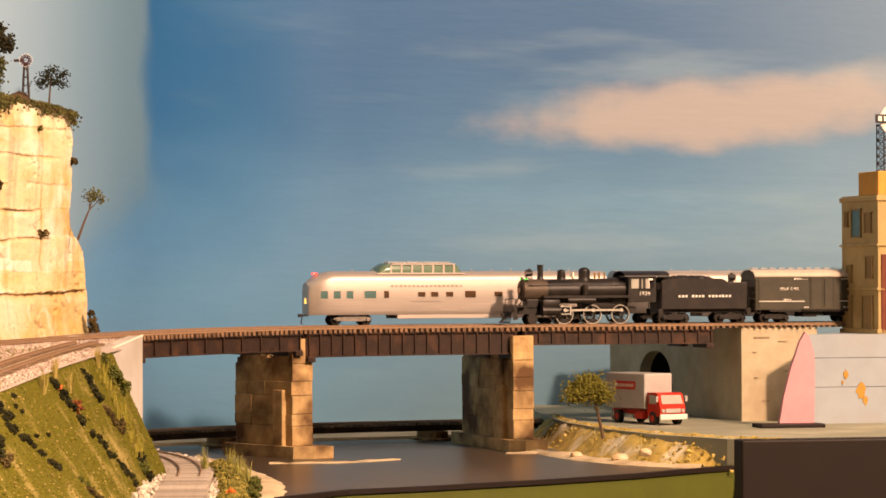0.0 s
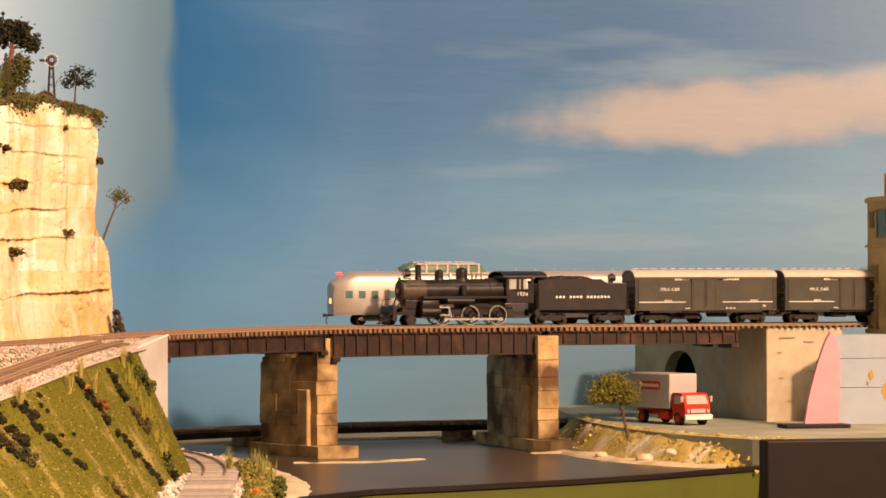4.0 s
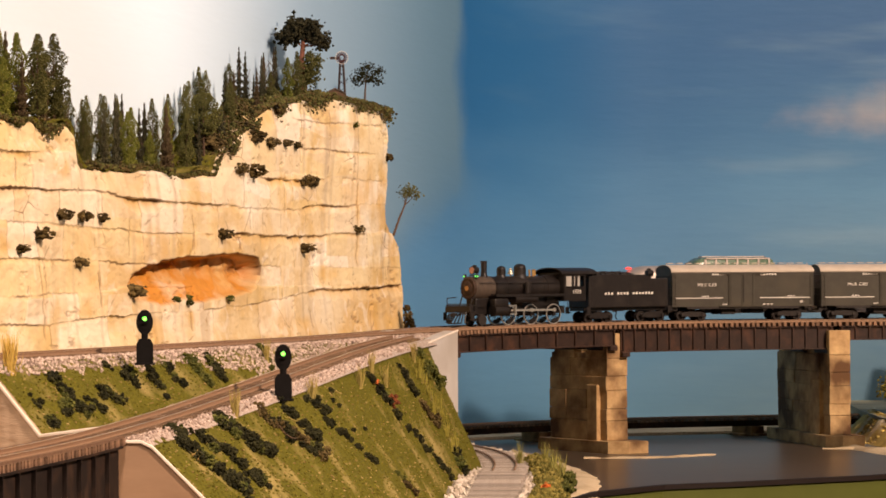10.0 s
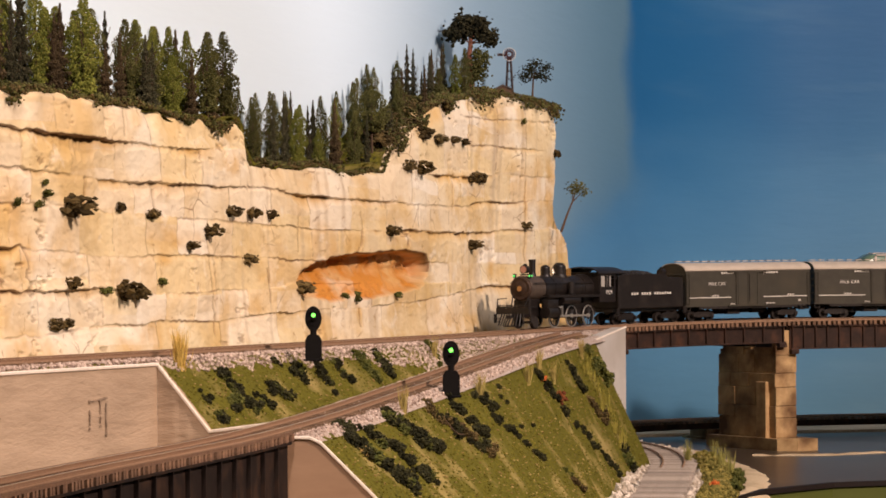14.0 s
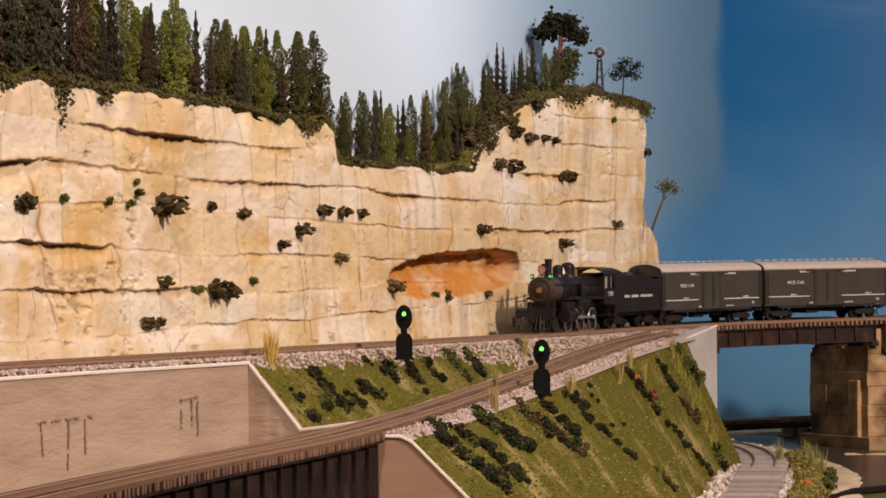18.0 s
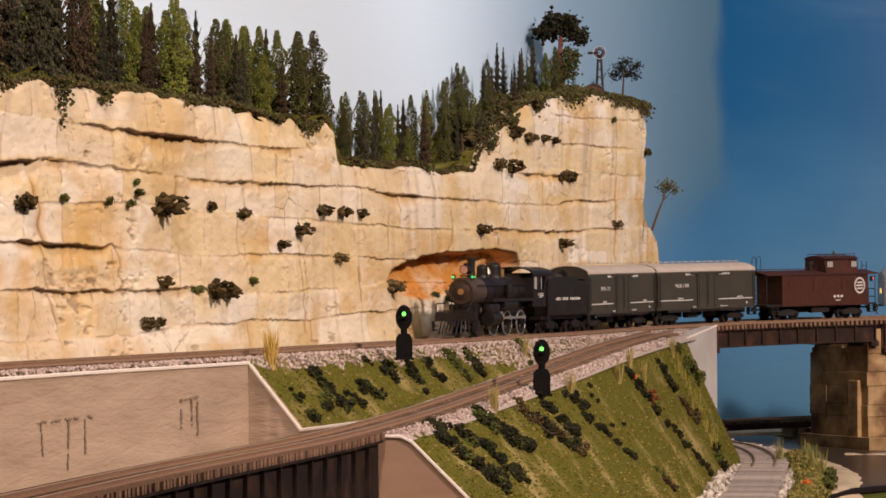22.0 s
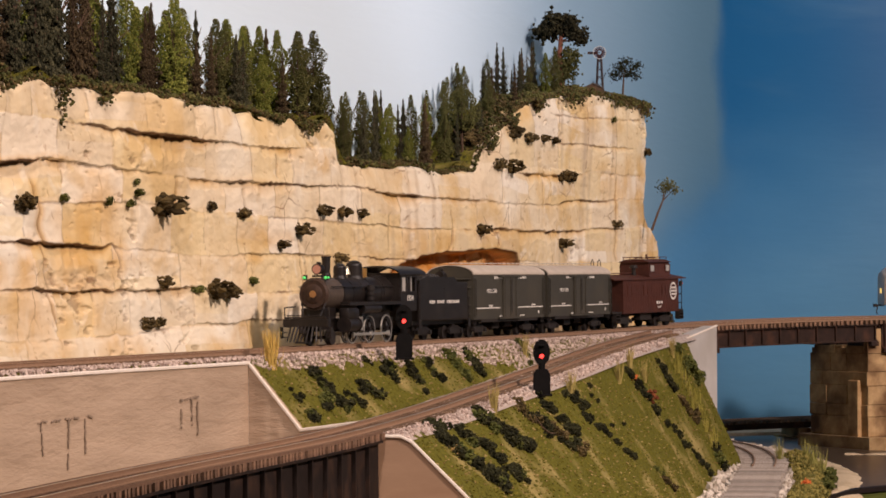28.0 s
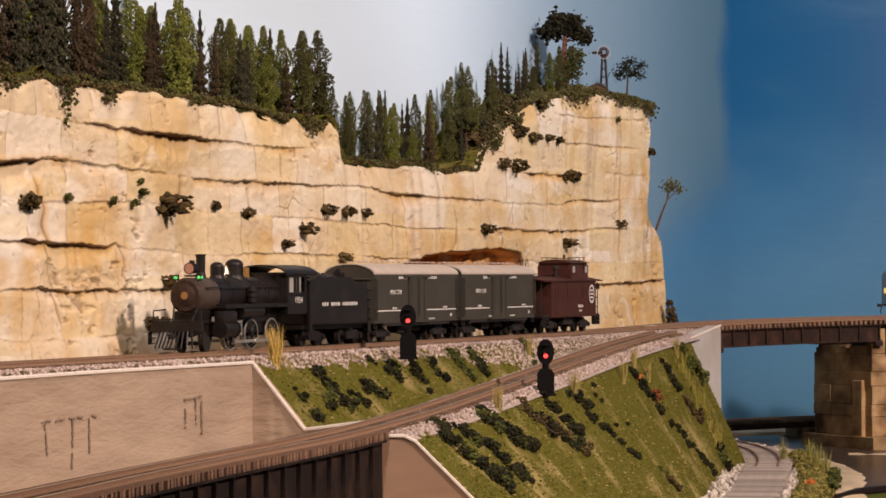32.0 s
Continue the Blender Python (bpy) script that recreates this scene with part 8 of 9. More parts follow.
def blades(name, label, spots, n, tall, spread, material, kind="", group=""):
    rng = random.Random(len(spots) * 7 + n)
    for c in spots:
        verts, faces = [], []
        for _ in range(n):
            a = rng.uniform(0, 6.28)
            r = spread * rng.random()
            p = Vector((r * math.cos(a), r * math.sin(a), -0.001))
            tip = p + Vector((rng.gauss(0, 0.13), rng.gauss(0, 0.13), 1)) * tall * rng.uniform(0.55, 1.1)
            w = Vector((math.cos(a + 1.5), math.sin(a + 1.5), 0)) * 0.00032
            k = len(verts)
            mid = (p + tip) / 2 + Vector((rng.gauss(0, 0.1), rng.gauss(0, 0.1), 0)) * tall * 0.3
            verts += [p - w, p + w, mid + w * 0.8, mid - w * 0.8, tip]
            faces += [(k, k + 1, k + 2, k + 3), (k + 3, k + 2, k + 4)]
        ob = new(name, leaf_mesh(name, [tuple(v) for v in verts], faces, material))
        ob.matrix_basis = Matrix.Translation(c)
        tagged(ob, label, "grass", group, kind)


tufts = [(x, y, bank_z(x, y)[0]) for x, y in ((0.0287, 1.6764), (0.1199, 2.0154), (0.1316, 2.0778), (0.1435, 2.1069), (0.1749, 2.2488), (0.0578, 2.0777), (0.0796, 1.8474))]
M_PALESTRAW = mat("pale_dry_grass", (0.46, 0.36, 0.11), (0.34, 0.27, 0.08), 0.9, 0, 400, 0.1)
blades("grass_tuft", "tall pale straw grass tuft beside the track", tufts, 46, 0.0185, 0.0022, M_PALESTRAW, "", "straw tufts")
blades("grass_tuft", "thick straw-yellow tuft at the end of the retaining wall", [(-0.0999, 1.7026, 0.1000)], 170, 0.0255, 0.0040, M_STRAW, "", "straw tufts")
blades("grass_tuft", "straw-yellow grass stalks by the front bridge", [(-0.1345, 1.215, 0.058)], 14, 0.017, 0.0015, M_PALESTRAW, "", "straw tufts")
# yellowed reeds down the end of the bank, beside the bridge wall
ends = [(0.176 + 0.030 * k / 9, 2.235 + 0.02 * ((k * 3) % 4) / 3) for k in range(10)]
blades("bank_grass", "yellow-green long grass on the end of the bank", [(x, y, bank_z(x, y)[0]) for x, y in ends], 30, 0.013, 0.006, mat("yellow_green_grass", (0.40, 0.34, 0.06), (0.24, 0.22, 0.04), 0.9), "", "long grass on the bank")

# short turf fibres and leaf litter over the banks
rng = random.Random(81)
spots, sizes, spots2, sizes2 = [], [], [], []
while len(spots) < 9000:
    x, y = rng.uniform(-0.12, 0.25), rng.uniform(1.49, 2.36)
    z, a, b = bank_z(x, y)
    if (a < 0.030 or abs(b) < 0.024) or z < 0.0 or xx_end(x, y) > -0.003 or b > 0.09 or not bank_there(x, y, a, b):
        continue
    (spots if rng.random() < 0.8 else spots2).append((x, y, z + 0.0002))
    (sizes if len(sizes) < len(spots) else sizes2).append(rng.uniform(0.0005, 0.0013))
tagged(new("turf", leaf_mesh("turf", *clumps(rng, spots, sizes, 0.7), leafy("turf_fibre", (0.085, 0.08, 0.010), (0.20, 0.172, 0.024), 0))), "short mossy turf over the banks", "grass", "", "stuff")
tagged(new("leaf_litter", leaf_mesh("leaf_litter", *clumps(rng, spots2, sizes2, 0.6), leafy("straw_litter", (0.20, 0.13, 0.04), (0.45, 0.34, 0.13), 0))), "dry straw litter over the banks", "litter", "", "stuff")


# ---- river bank, old track and low bridge ----
def strip(name, centre, halves, zc, label, material, rise=0.004, category="ground"):
    """A low mound along a line of (x, y) points, rounded across."""
    bm = bmesh.new()
    rows = []
    for i, (x, y) in enumerate(centre):
        q, p = centre[min(i + 1, len(centre) - 1)], centre[max(i - 1, 0)]
        t = Vector((q[0] - p[0], q[1] - p[1])).normalized()
        h = halves[i]
        row = []
        for k in range(11):
            s = -1 + 0.2 * k
            px, py = x + t.y * s * h, y - t.x * s * h
            row.append(bm.verts.new((px, py, zc - 0.012 + (0.012 + rise * (1 + 0.5 * noise.noise((px * 60, py * 60, 3)))) * math.sqrt(max(0.0, 1 - s * s)))))
        rows.append(row)
    for a, b in zip(rows, rows[1:]):
        for k in range(10):
            bm.faces.new((a[k], a[k + 1], b[k + 1], b[k]))
    return solid(name, bm, material, label, category, smooth=True)


def along(pts, n):
    """Evenly spaced points on a smooth line through pts."""
    p = np.array(pts, float)
    d = np.concatenate([[0], np.cumsum(np.hypot(*np.diff(p, axis=0).T))])
    q = np.linspace(0, d[-1], n)
    x, y = np.interp(q, d, p[:, 0]), np.interp(q, d, p[:, 1])
    for _ in range(3):
        x[1:-1], y[1:-1] = (x[:-2] + 2 * x[1:-1] + x[2:]) / 4, (y[:-2] + 2 * y[1:-1] + y[2:]) / 4
    return list(zip(x.tolist(), y.tolist()))


M_DIRT = mat("grey_dirt", (0.42, 0.36, 0.30), (0.27, 0.22, 0.18), 0.95, 0, 300, 0.5, stain=(0.55, 0.48, 0.40), stain_scale=60)
M_OLDTIE = mat("bleached_tie", (0.48, 0.42, 0.36), (0.27, 0.22, 0.18), 0.9, 0, 500, 0.4, vary=0.3, stretch=(1, 4, 1))
road = along([(0.176, 1.80), (0.196, 1.914), (0.216, 2.04), (0.232, 2.165), (0.252, 2.30), (0.259, 2.41), (0.256, 2.50), (0.240, 2.60), (0.215, 2.70)], 40)
strip("old_roadbed", road, [0.040] * 40, 0.0, "grey dirt bed of the old low track", M_DIRT, 0.0048)
old = thing("old_track", "disused low track with bleached crooked ties", "railway track")
bm = bmesh.new()
box(bm, (0, 0, 0), (0.0046, 0.034, 0.0024))
om = mesh_of("tie", bm, M_OLDTIE)
pts = along(road, 84)
for i, (x, y) in enumerate(pts[1:-1]):
    q, p = pts[i + 2], pts[i]
    h = math.atan2(q[1] - p[1], q[0] - p[0])
    piece("tie", om, old, Matrix.Translation((x, y, 0.0060)) @ Matrix.Rotation(h + rt.uniform(-0.07, 0.07), 4, "Z") @ Matrix.Translation((0, rt.uniform(-0.002, 0.002), 0)))
for s in (-0.0083, 0.0083):
    bm = bmesh.new()
    sel = pts[40:]
    for (ax, ay), (cx, cy) in zip(sel, sel[1:]):
        d = Vector((cx - ax, cy - ay)).normalized()
        rod(bm, (ax - d.y * s, ay + d.x * s, 0.0082), (cx - d.y * s, cy + d.x * s, 0.0082), 0.0008, n=5)
    part("rail", bm, M_RAIL, old)

# river margin right of the old track: turf, sand, stones
strip("river_turf", along([(0.225, 1.86), (0.245, 1.98), (0.262, 2.09), (0.272, 2.19), (0.281, 2.29), (0.285, 2.38)], 30), [0.004 + 0.012 * math.sin(math.pi * k / 29) ** 0.5 for k in range(30)], 0.0, "steep turf edge beside the old track", M_GRASS, 0.010)
strip("river_sand", along([(0.262, 2.02), (0.285, 2.09), (0.296, 2.17), (0.303, 2.26), (0.302, 2.36), (0.297, 2.48), (0.290, 2.60)], 30), [0.006 + 0.022 * math.sin(math.pi * k / 29) ** 0.7 for k in range(30)], -0.0010, "pale sand spit at the water's edge", M_SAND, 0.0035)
strip("pier_shoal", along([(0.34, 2.50), (0.40, 2.50), (0.46, 2.53)], 16), [0.003 + 0.020 * math.sin(math.pi * k / 15) for k in range(16)], -0.0030, "pale silt round the pier's footing", M_SAND, 0.0044)
strip("pier_shoal", along([(0.57, 2.60), (0.63, 2.59), (0.69, 2.60)], 16), [0.003 + 0.018 * math.sin(math.pi * k / 15) for k in range(16)], -0.0030, "pale silt round the pier's footing", M_SAND, 0.0044)
bm = bmesh.new()
prism(bm, [(0.20, 2.78), (0.30, 2.825), (0.45, 2.868), (0.62, 2.895), (0.80, 2.905), (0.80, 3.2), (0.2, 3.2)], -0.012, 0.0025, "xy")
solid("far_bank", bm, M_SAND, "flat sandy far bank below the backdrop", "ground")
rng = random.Random(91)
verts, faces = [], []
for _ in range(900):
    q = rng.random()
    x, y = road[int(q * 39)]
    s = rng.choice((-1, 1)) * rng.uniform(0.019, 0.034)
    r = rng.uniform(0.0012, 0.0034)
    c = Vector((x + s, y, 0.0035))
    k = len(verts)
    e = Euler((rng.uniform(0, 6), rng.uniform(0, 6), rng.uniform(0, 6))).to_matrix()
    for p in ((1, 0, 0), (-1, 0.2, 0), (0, 1, 0.2), (0.1, -1, 0), (0, 0.1, 0.9), (0.1, 0, -0.9)):
        verts.append(c + e @ (Vector(p) * r * rng.uniform(0.7, 1.2)))
    for f in ((0, 2, 4), (2, 1, 4), (1, 3, 4), (3, 0, 4), (2, 0, 5), (1, 2, 5), (3, 1, 5), (0, 3, 5)):
        faces.append(tuple(k + i for i in f))
tagged(new("rubble", leaf_mesh("rubble", verts, faces, leafy("pale_rubble", (0.35, 0.29, 0.22), (0.72, 0.64, 0.54), 0))), "pale loose rubble along the old track", "gravel", "", "stuff")
blades("grass_tuft", "straw-green reeds at the water's edge", [(0.266, 2.33, 0.006), (0.276, 2.20, 0.008), (0.283, 2.30, 0.007), (0.272, 2.12, 0.008)], 46, 0.020, 0.0035, mat("reed", (0.36, 0.33, 0.09), (0.25, 0.24, 0.06), 0.9), "", "reeds")
for x, y in ((0.268, 2.05), (0.262, 2.02), (0.280, 2.14), (0.275, 2.10)):
    bush("green", x, y, 0.008, 0.0062, "mossy bush beside the old track", "bushes by the river")
bush("orange", 0.2445, 1.985, 0.012, 0.0042, "orange bush beside the old track", "bushes by the river")

spots, sizes = [], []
margin = along([(0.225, 1.86), (0.245, 1.98), (0.262, 2.09), (0.272, 2.19), (0.281, 2.29), (0.285, 2.38)], 60)
for _ in range(2600):
    x, y = margin[rng.randrange(60)]
    s = rng.uniform(-1, 1)
    spots.append((x + 0.0135 * s, y + rng.uniform(-0.006, 0.006), 0.0125 * math.sqrt(1 - 0.9 * s * s) - 0.003 + rng.uniform(0, 0.002)))
    sizes.append(rng.uniform(0.0006, 0.0018))
tagged(new("margin_weeds", leaf_mesh("margin_weeds", *clumps(rng, spots, sizes), leafy("margin_leaves", (0.07, 0.07, 0.014), (0.30, 0.24, 0.06), 0))), "tangled green and straw weeds at the river's margin", "grass", "", "stuff")
low = thing("low_bridge", "low dark trestle bridge far behind the piers", "bridge")
pl = along([(0.16, 2.62), (0.22, 2.70), (0.28, 2.755), (0.36, 2.805), (0.46, 2.84), (0.56, 2.86), (0.66, 2.872), (0.78, 2.88)], 44)


def low_at(i):
    p, q = pl[max(i - 1, 0)], pl[min(i + 1, len(pl) - 1)]
    return pl[i][0], pl[i][1], math.atan2(q[1] - p[1], q[0] - p[0]), 0.0


for off in (-0.011, 0.011):
    bm = bmesh.new()
    sweep(bm, low_at, range(len(pl)), [(-0.0011, 0.0092), (0.0011, 0.0092), (0.0011, 0.0149), (-0.0011, 0.0149)], off)
    part("girder", bm, M_GIRDER, low)
bm = bmesh.new()
box(bm, (0, 0, 0), (0.0030, 0.030, 0.0022))
lm = mesh_of("tie", bm, M_TIE)
for i, (x, y) in enumerate(along(pl, 96)):
    q = pl[min(int(i * 43 / 95) + 1, 43)]
    p = pl[max(int(i * 43 / 95) - 1, 0)]
    piece("tie", lm, low, Matrix.Translation((x, y, 0.0160)) @ Matrix.Rotation(math.atan2(q[1] - p[1], q[0] - p[0]), 4, "Z"))
for s in (-0.0083, 0.0083):
    bm = bmesh.new()
    for (ax, ay), (cx, cy) in zip(pl, pl[1:]):
        d = Vector((cx - ax, cy - ay)).normalized()
        rod(bm, (ax - d.y * s, ay + d.x * s, 0.0182), (cx - d.y * s, cy + d.x * s, 0.0182), 0.0009, n=5)
    part("rail", bm, M_RAIL, low)
for i in (6, 15, 29, 40):
    x, y = pl[i]
    p = thing("low_pier", "short dark stone pier of the low bridge", "bridge pier", "piers of the low bridge", pose(x, y, 0, 0, 0, 24))
    bm = bmesh.new()
    box(bm, (0, 0, 0.0030), (0.015, 0.034, 0.0120), bevel=0.0008)
    part("shaft", bm, M_PIER, p)
    bm = bmesh.new()
    box(bm, (0, 0, -0.002), (0.026, 0.044, 0.0080), bevel=0.0008)
    part("footing", bm, M_PIER, p)

# ---- quay: bank, abutment with tunnel, boards, lorry, building ----
M_BANK = mat("yellow_bank", (0.62, 0.44, 0.12), (0.34, 0.24, 0.07), 0.95, 0, 90, 0.9, stain=(0.66, 0.58, 0.42), stain_scale=38, depth=0.003)


def quay_bank():
    edge = along([(0.742, 2.345), (0.705, 2.385), (0.672, 2.46), (0.654, 2.56), (0.650, 2.70), (0.667, 2.84)], 46)
    bm = bmesh.new()
    rows = []
    for i, (x, y) in enumerate(edge):
        row = []
        for k in range(12):
            s = k / 11
            out = s * (0.042 + 0.010 * noise.noise((y * 14, 0, 6))) * min(1.0, 0.45 + i / 16) - 0.006
            z = ZB + 0.0015 - (ZB + 0.006) * smooth01(s * 1.05) + 0.0028 * noise.noise((x * 50 + s * 3, y * 70, 3)) + 0.0016 * noise.noise((s * 14, y * 160, 5))
            row.append(bm.verts.new((x - out, y - out * 0.35, z)))
        rows.append(row)
    for a, b in zip(rows, rows[1:]):
        for k in range(11):
            bm.faces.new((a[k], a[k + 1], b[k + 1], b[k]))
    solid("quay_bank", bm, M_BANK, "yellow weedy bank between quay and river", "bank", smooth=True)
    strip("bank_sand", along([(0.680, 2.345), (0.655, 2.375), (0.630, 2.43), (0.610, 2.53), (0.600, 2.66)], 24), [0.004 + 0.018 * math.sin(math.pi * k / 23) ** 0.6 for k in range(24)], -0.001, "pale sand at the foot of the bank", M_SAND, 0.004)
    rng = random.Random(17)
    spots, sizes = [], []
    for _ in range(1100):
        i = rng.randrange(46)
        x, y = edge[i]
        s = rng.random()
        out = s * 0.036 - 0.006
        spots.append((x - out, y - out * 0.35 + rng.uniform(-0.006, 0.006), ZB + 0.001 - (ZB + 0.004) * smooth01(s)))
        sizes.append(rng.uniform(0.0008, 0.0024))
    tagged(new("bank_weeds", leaf_mesh("bank_weeds", *clumps(rng, spots, sizes, 0.8), leafy("yellow_weeds", (0.22, 0.16, 0.03), (0.58, 0.43, 0.13), 0))), "yellow weeds over the bank", "grass", "", "stuff")
    for x, y, z, r in ((0.632, 2.43, 0.004, 0.0056), (0.612, 2.50, 0.003, 0.0045), (0.655, 2.43, 0.009, 0.0045)):
        bm = bmesh.new()
        ball(bm, (0, 0, 0), r, (1.3, 1, 0.8), 9, 6)
        for v in bm.verts:
            v.co *= 1 + 0.35 * noise.noise(v.co * 300)
        tagged(solid("boulder", bm, mat("ochre_boulder", (0.52, 0.33, 0.13), (0.62, 0.52, 0.4), 0.9, 0, 120, 0.4), "ochre boulder at the foot of the bank", "rock", m=pose(x, y, z)), group="boulders")


quay_bank()


def tunnel_abutment():
    C, R, B2, L = Vector((0.8132, 2.670)), Vector((0.891, 2.680)), Vector((0.915, 3.02)), Vector((0.766, 2.985))
    zt = 0.1110
    # the face under the bridge holds an arched opening
    d = (L - C)
    n = 48
    bm = bmesh.new()
    a0, a1, spring, crown = 0.50, 0.77, 0.050, 0.0862
    nrm = Vector((-d.y, d.x)).normalized() * -0.012

    def top_of(q):
        if a0 < q < a1:
            s = (q - (a0 + a1) / 2) / ((a1 - a0) / 2)
            return spring + (crown - spring) * math.sqrt(max(0.0, 1 - abs(s) ** 2.2))
        return None
    qs = sorted(set([i / n for i in range(n + 1)] + [a0 + 0.0005, a1 - 0.0005]))
    for q0, q1 in zip(qs, qs[1:]):
        z0, z1 = top_of(q0 + 1e-6), top_of(q1 - 1e-6)
        b0, b1 = (z0 or ZB - 0.01), (z1 or ZB - 0.01)
        if z0 is None or z1 is None:
            b0 = b1 = ZB - 0.01
        p0, p1 = C + d * q0, C + d * q1
        bottom = [(p0, b0), (p1, b1)]
        f = [bm.verts.new((p0.x, p0.y, b0)), bm.verts.new((p1.x, p1.y, b1)), bm.verts.new((p1.x, p1.y, zt)), bm.verts.new((p0.x, p0.y, zt))]
        g = [bm.verts.new((v.co.x + nrm.x, v.co.y + nrm.y, v.co.z)) for v in f]
        bm.faces.new(f)
        bm.faces.new(g[::-1])
        for k in range(4):
            bm.faces.new((f[k], f[(k + 1) % 4], g[(k + 1) % 4], g[k]))
    solid("tunnel_wall", bm, M_TANCONC, "tan concrete abutment face with a dark arched portal", "wall")
    bm = bmesh.new()
    prism(bm, [(C.x + 0.0119, C.y + 0.0024), (R.x, R.y), (R.x, R.y + 0.012), (C.x + 0.0119, C.y + 0.014)], ZB - 0.01, zt, "xy")
    prism(bm, [(R.x - 0.012, R.y + 0.012), (R.x, R.y + 0.012), (B2.x, B2.y), (B2.x - 0.012, B2.y)], ZB - 0.01, zt, "xy")
    prism(bm, [(C.x + 0.0125, C.y + 0.0125), (R.x - 0.0125, R.y + 0.0125), (B2.x - 0.0125, B2.y), (L.x + 0.0135, L.y)], zt - 0.006, zt - 0.0005, "xy")
    solid("tunnel_block", bm, M_TANCONC, "tan concrete corner block carrying the tracks", "wall")
    # black box behind the arch stands in for the tunnel's shade
    portal_black = mat("tunnel_shade_black", (0.02, 0.017, 0.015), (0.012, 0.01, 0.009), 0.95, 0, 80, 0.2)
    e = d.normalized()
    o = Vector((e.y, -e.x))
    if o.x < 0:
        o = -o
    p0, p1 = C + d * (a0 - 0.04) + o * 0.0125, C + d * (a1 + 0.04) + o * 0.0125
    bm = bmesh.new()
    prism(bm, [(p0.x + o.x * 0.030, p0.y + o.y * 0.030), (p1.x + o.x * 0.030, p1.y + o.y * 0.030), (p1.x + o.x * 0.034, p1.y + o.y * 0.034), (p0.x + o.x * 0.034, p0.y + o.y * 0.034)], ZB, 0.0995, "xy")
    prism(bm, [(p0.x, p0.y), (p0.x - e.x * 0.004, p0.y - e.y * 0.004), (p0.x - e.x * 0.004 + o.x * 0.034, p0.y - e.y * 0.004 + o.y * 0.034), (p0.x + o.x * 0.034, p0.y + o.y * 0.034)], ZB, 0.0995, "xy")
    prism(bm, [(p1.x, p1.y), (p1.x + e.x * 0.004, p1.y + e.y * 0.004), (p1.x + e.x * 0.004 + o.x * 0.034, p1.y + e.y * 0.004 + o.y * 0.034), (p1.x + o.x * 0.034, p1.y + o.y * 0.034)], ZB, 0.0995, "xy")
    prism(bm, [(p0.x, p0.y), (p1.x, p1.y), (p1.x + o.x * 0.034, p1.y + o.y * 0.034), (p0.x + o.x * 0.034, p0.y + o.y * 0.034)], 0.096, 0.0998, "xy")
    solid("tunnel_lining", bm, portal_black, "black box painting in the shade inside the tunnel mouth", "tunnel")
    bm = bmesh.new()
    for x, z, w in ((0.834, 0.102, 0.016), (0.856, 0.098, 0.010), (0.862, 0.070, 0.012), (0.838, 0.042, 0.008), (0.826, 0.088, 0.005), (0.828, 0.064, 0.004)):
        box(bm, (x, 2.6704 + 0.1285 * (x - 0.8132), z), (w, 0.0014, 0.0010), Matrix.Rotation(0.12, 4, "Z"))
    solid("wall_crack", bm, M_MARK, "short dark cracks in the concrete", "crack")


tunnel_abutment()


def boards():
    bm = bmesh.new()
    prism(bm, [(0.8113, 0.0255), (0.8440, 0.0255), (0.8450, 0.060), (0.8448, 0.088), (0.8405, 0.104), (0.8362, 0.1090), (0.8310, 0.100), (0.8225, 0.076), (0.8155, 0.050)], 2.548, 2.553)
    pink = thing("foam_cutout", "pale pink foam cut-out standing on a black base", "foam board")
    part("panel", bm, mat("pink_foam", (0.62, 0.31, 0.34), (0.56, 0.27, 0.30), 0.8, 0, 60, 0.1), pink)
    bm = bmesh.new()
    box(bm, (0.8190, 2.545, ZB + 0.0018), (0.060, 0.030, 0.0035), bevel=0.0008)
    part("base", bm, M_FASCIA, pink, "black base plate")
    pl = thing("loading_dock", "tall pale blue-white dock wall with ochre stains", "platform")
    m = mat("chalk_white_board", (0.34, 0.39, 0.435), (0.29, 0.335, 0.375), 0.75, 0, 30, 0.12, stain=(0.32, 0.34, 0.35), stain_scale=14)
    for z0, z1 in ((ZB - 0.002, 0.0565), (0.0570, 0.0835), (0.0840, 0.1055)):
        bm = bmesh.new()
        f = 2.605 - 0.0006 * (z0 < 0.05)
        prism(bm, [(0.8575, f), (1.415, f), (1.415, 2.699), (0.922, 2.699)], z0, z1, "xy")
        part("panel", bm, m, pl)
    rng = random.Random(3)
    for x, z, r in ((0.894, 0.0685, 0.0040), (0.9085, 0.0520, 0.0075), (0.9125, 0.0440, 0.0040), (0.8905, 0.061, 0.0018)):
        bm = bmesh.new()
        o = [(x + r * 0.6 * math.cos(a) * rng.uniform(0.6, 1.3), z + r * math.sin(a) * rng.uniform(0.6, 1.3)) for a in np.radians(range(0, 360, 30))]
        prism(bm, o, 2.6038, 2.6048)
        part("rust_stain", bm, mat("ochre_stain", (0.50, 0.28, 0.06), (0.42, 0.22, 0.05), 0.9), pl, "ochre stain")


boards()


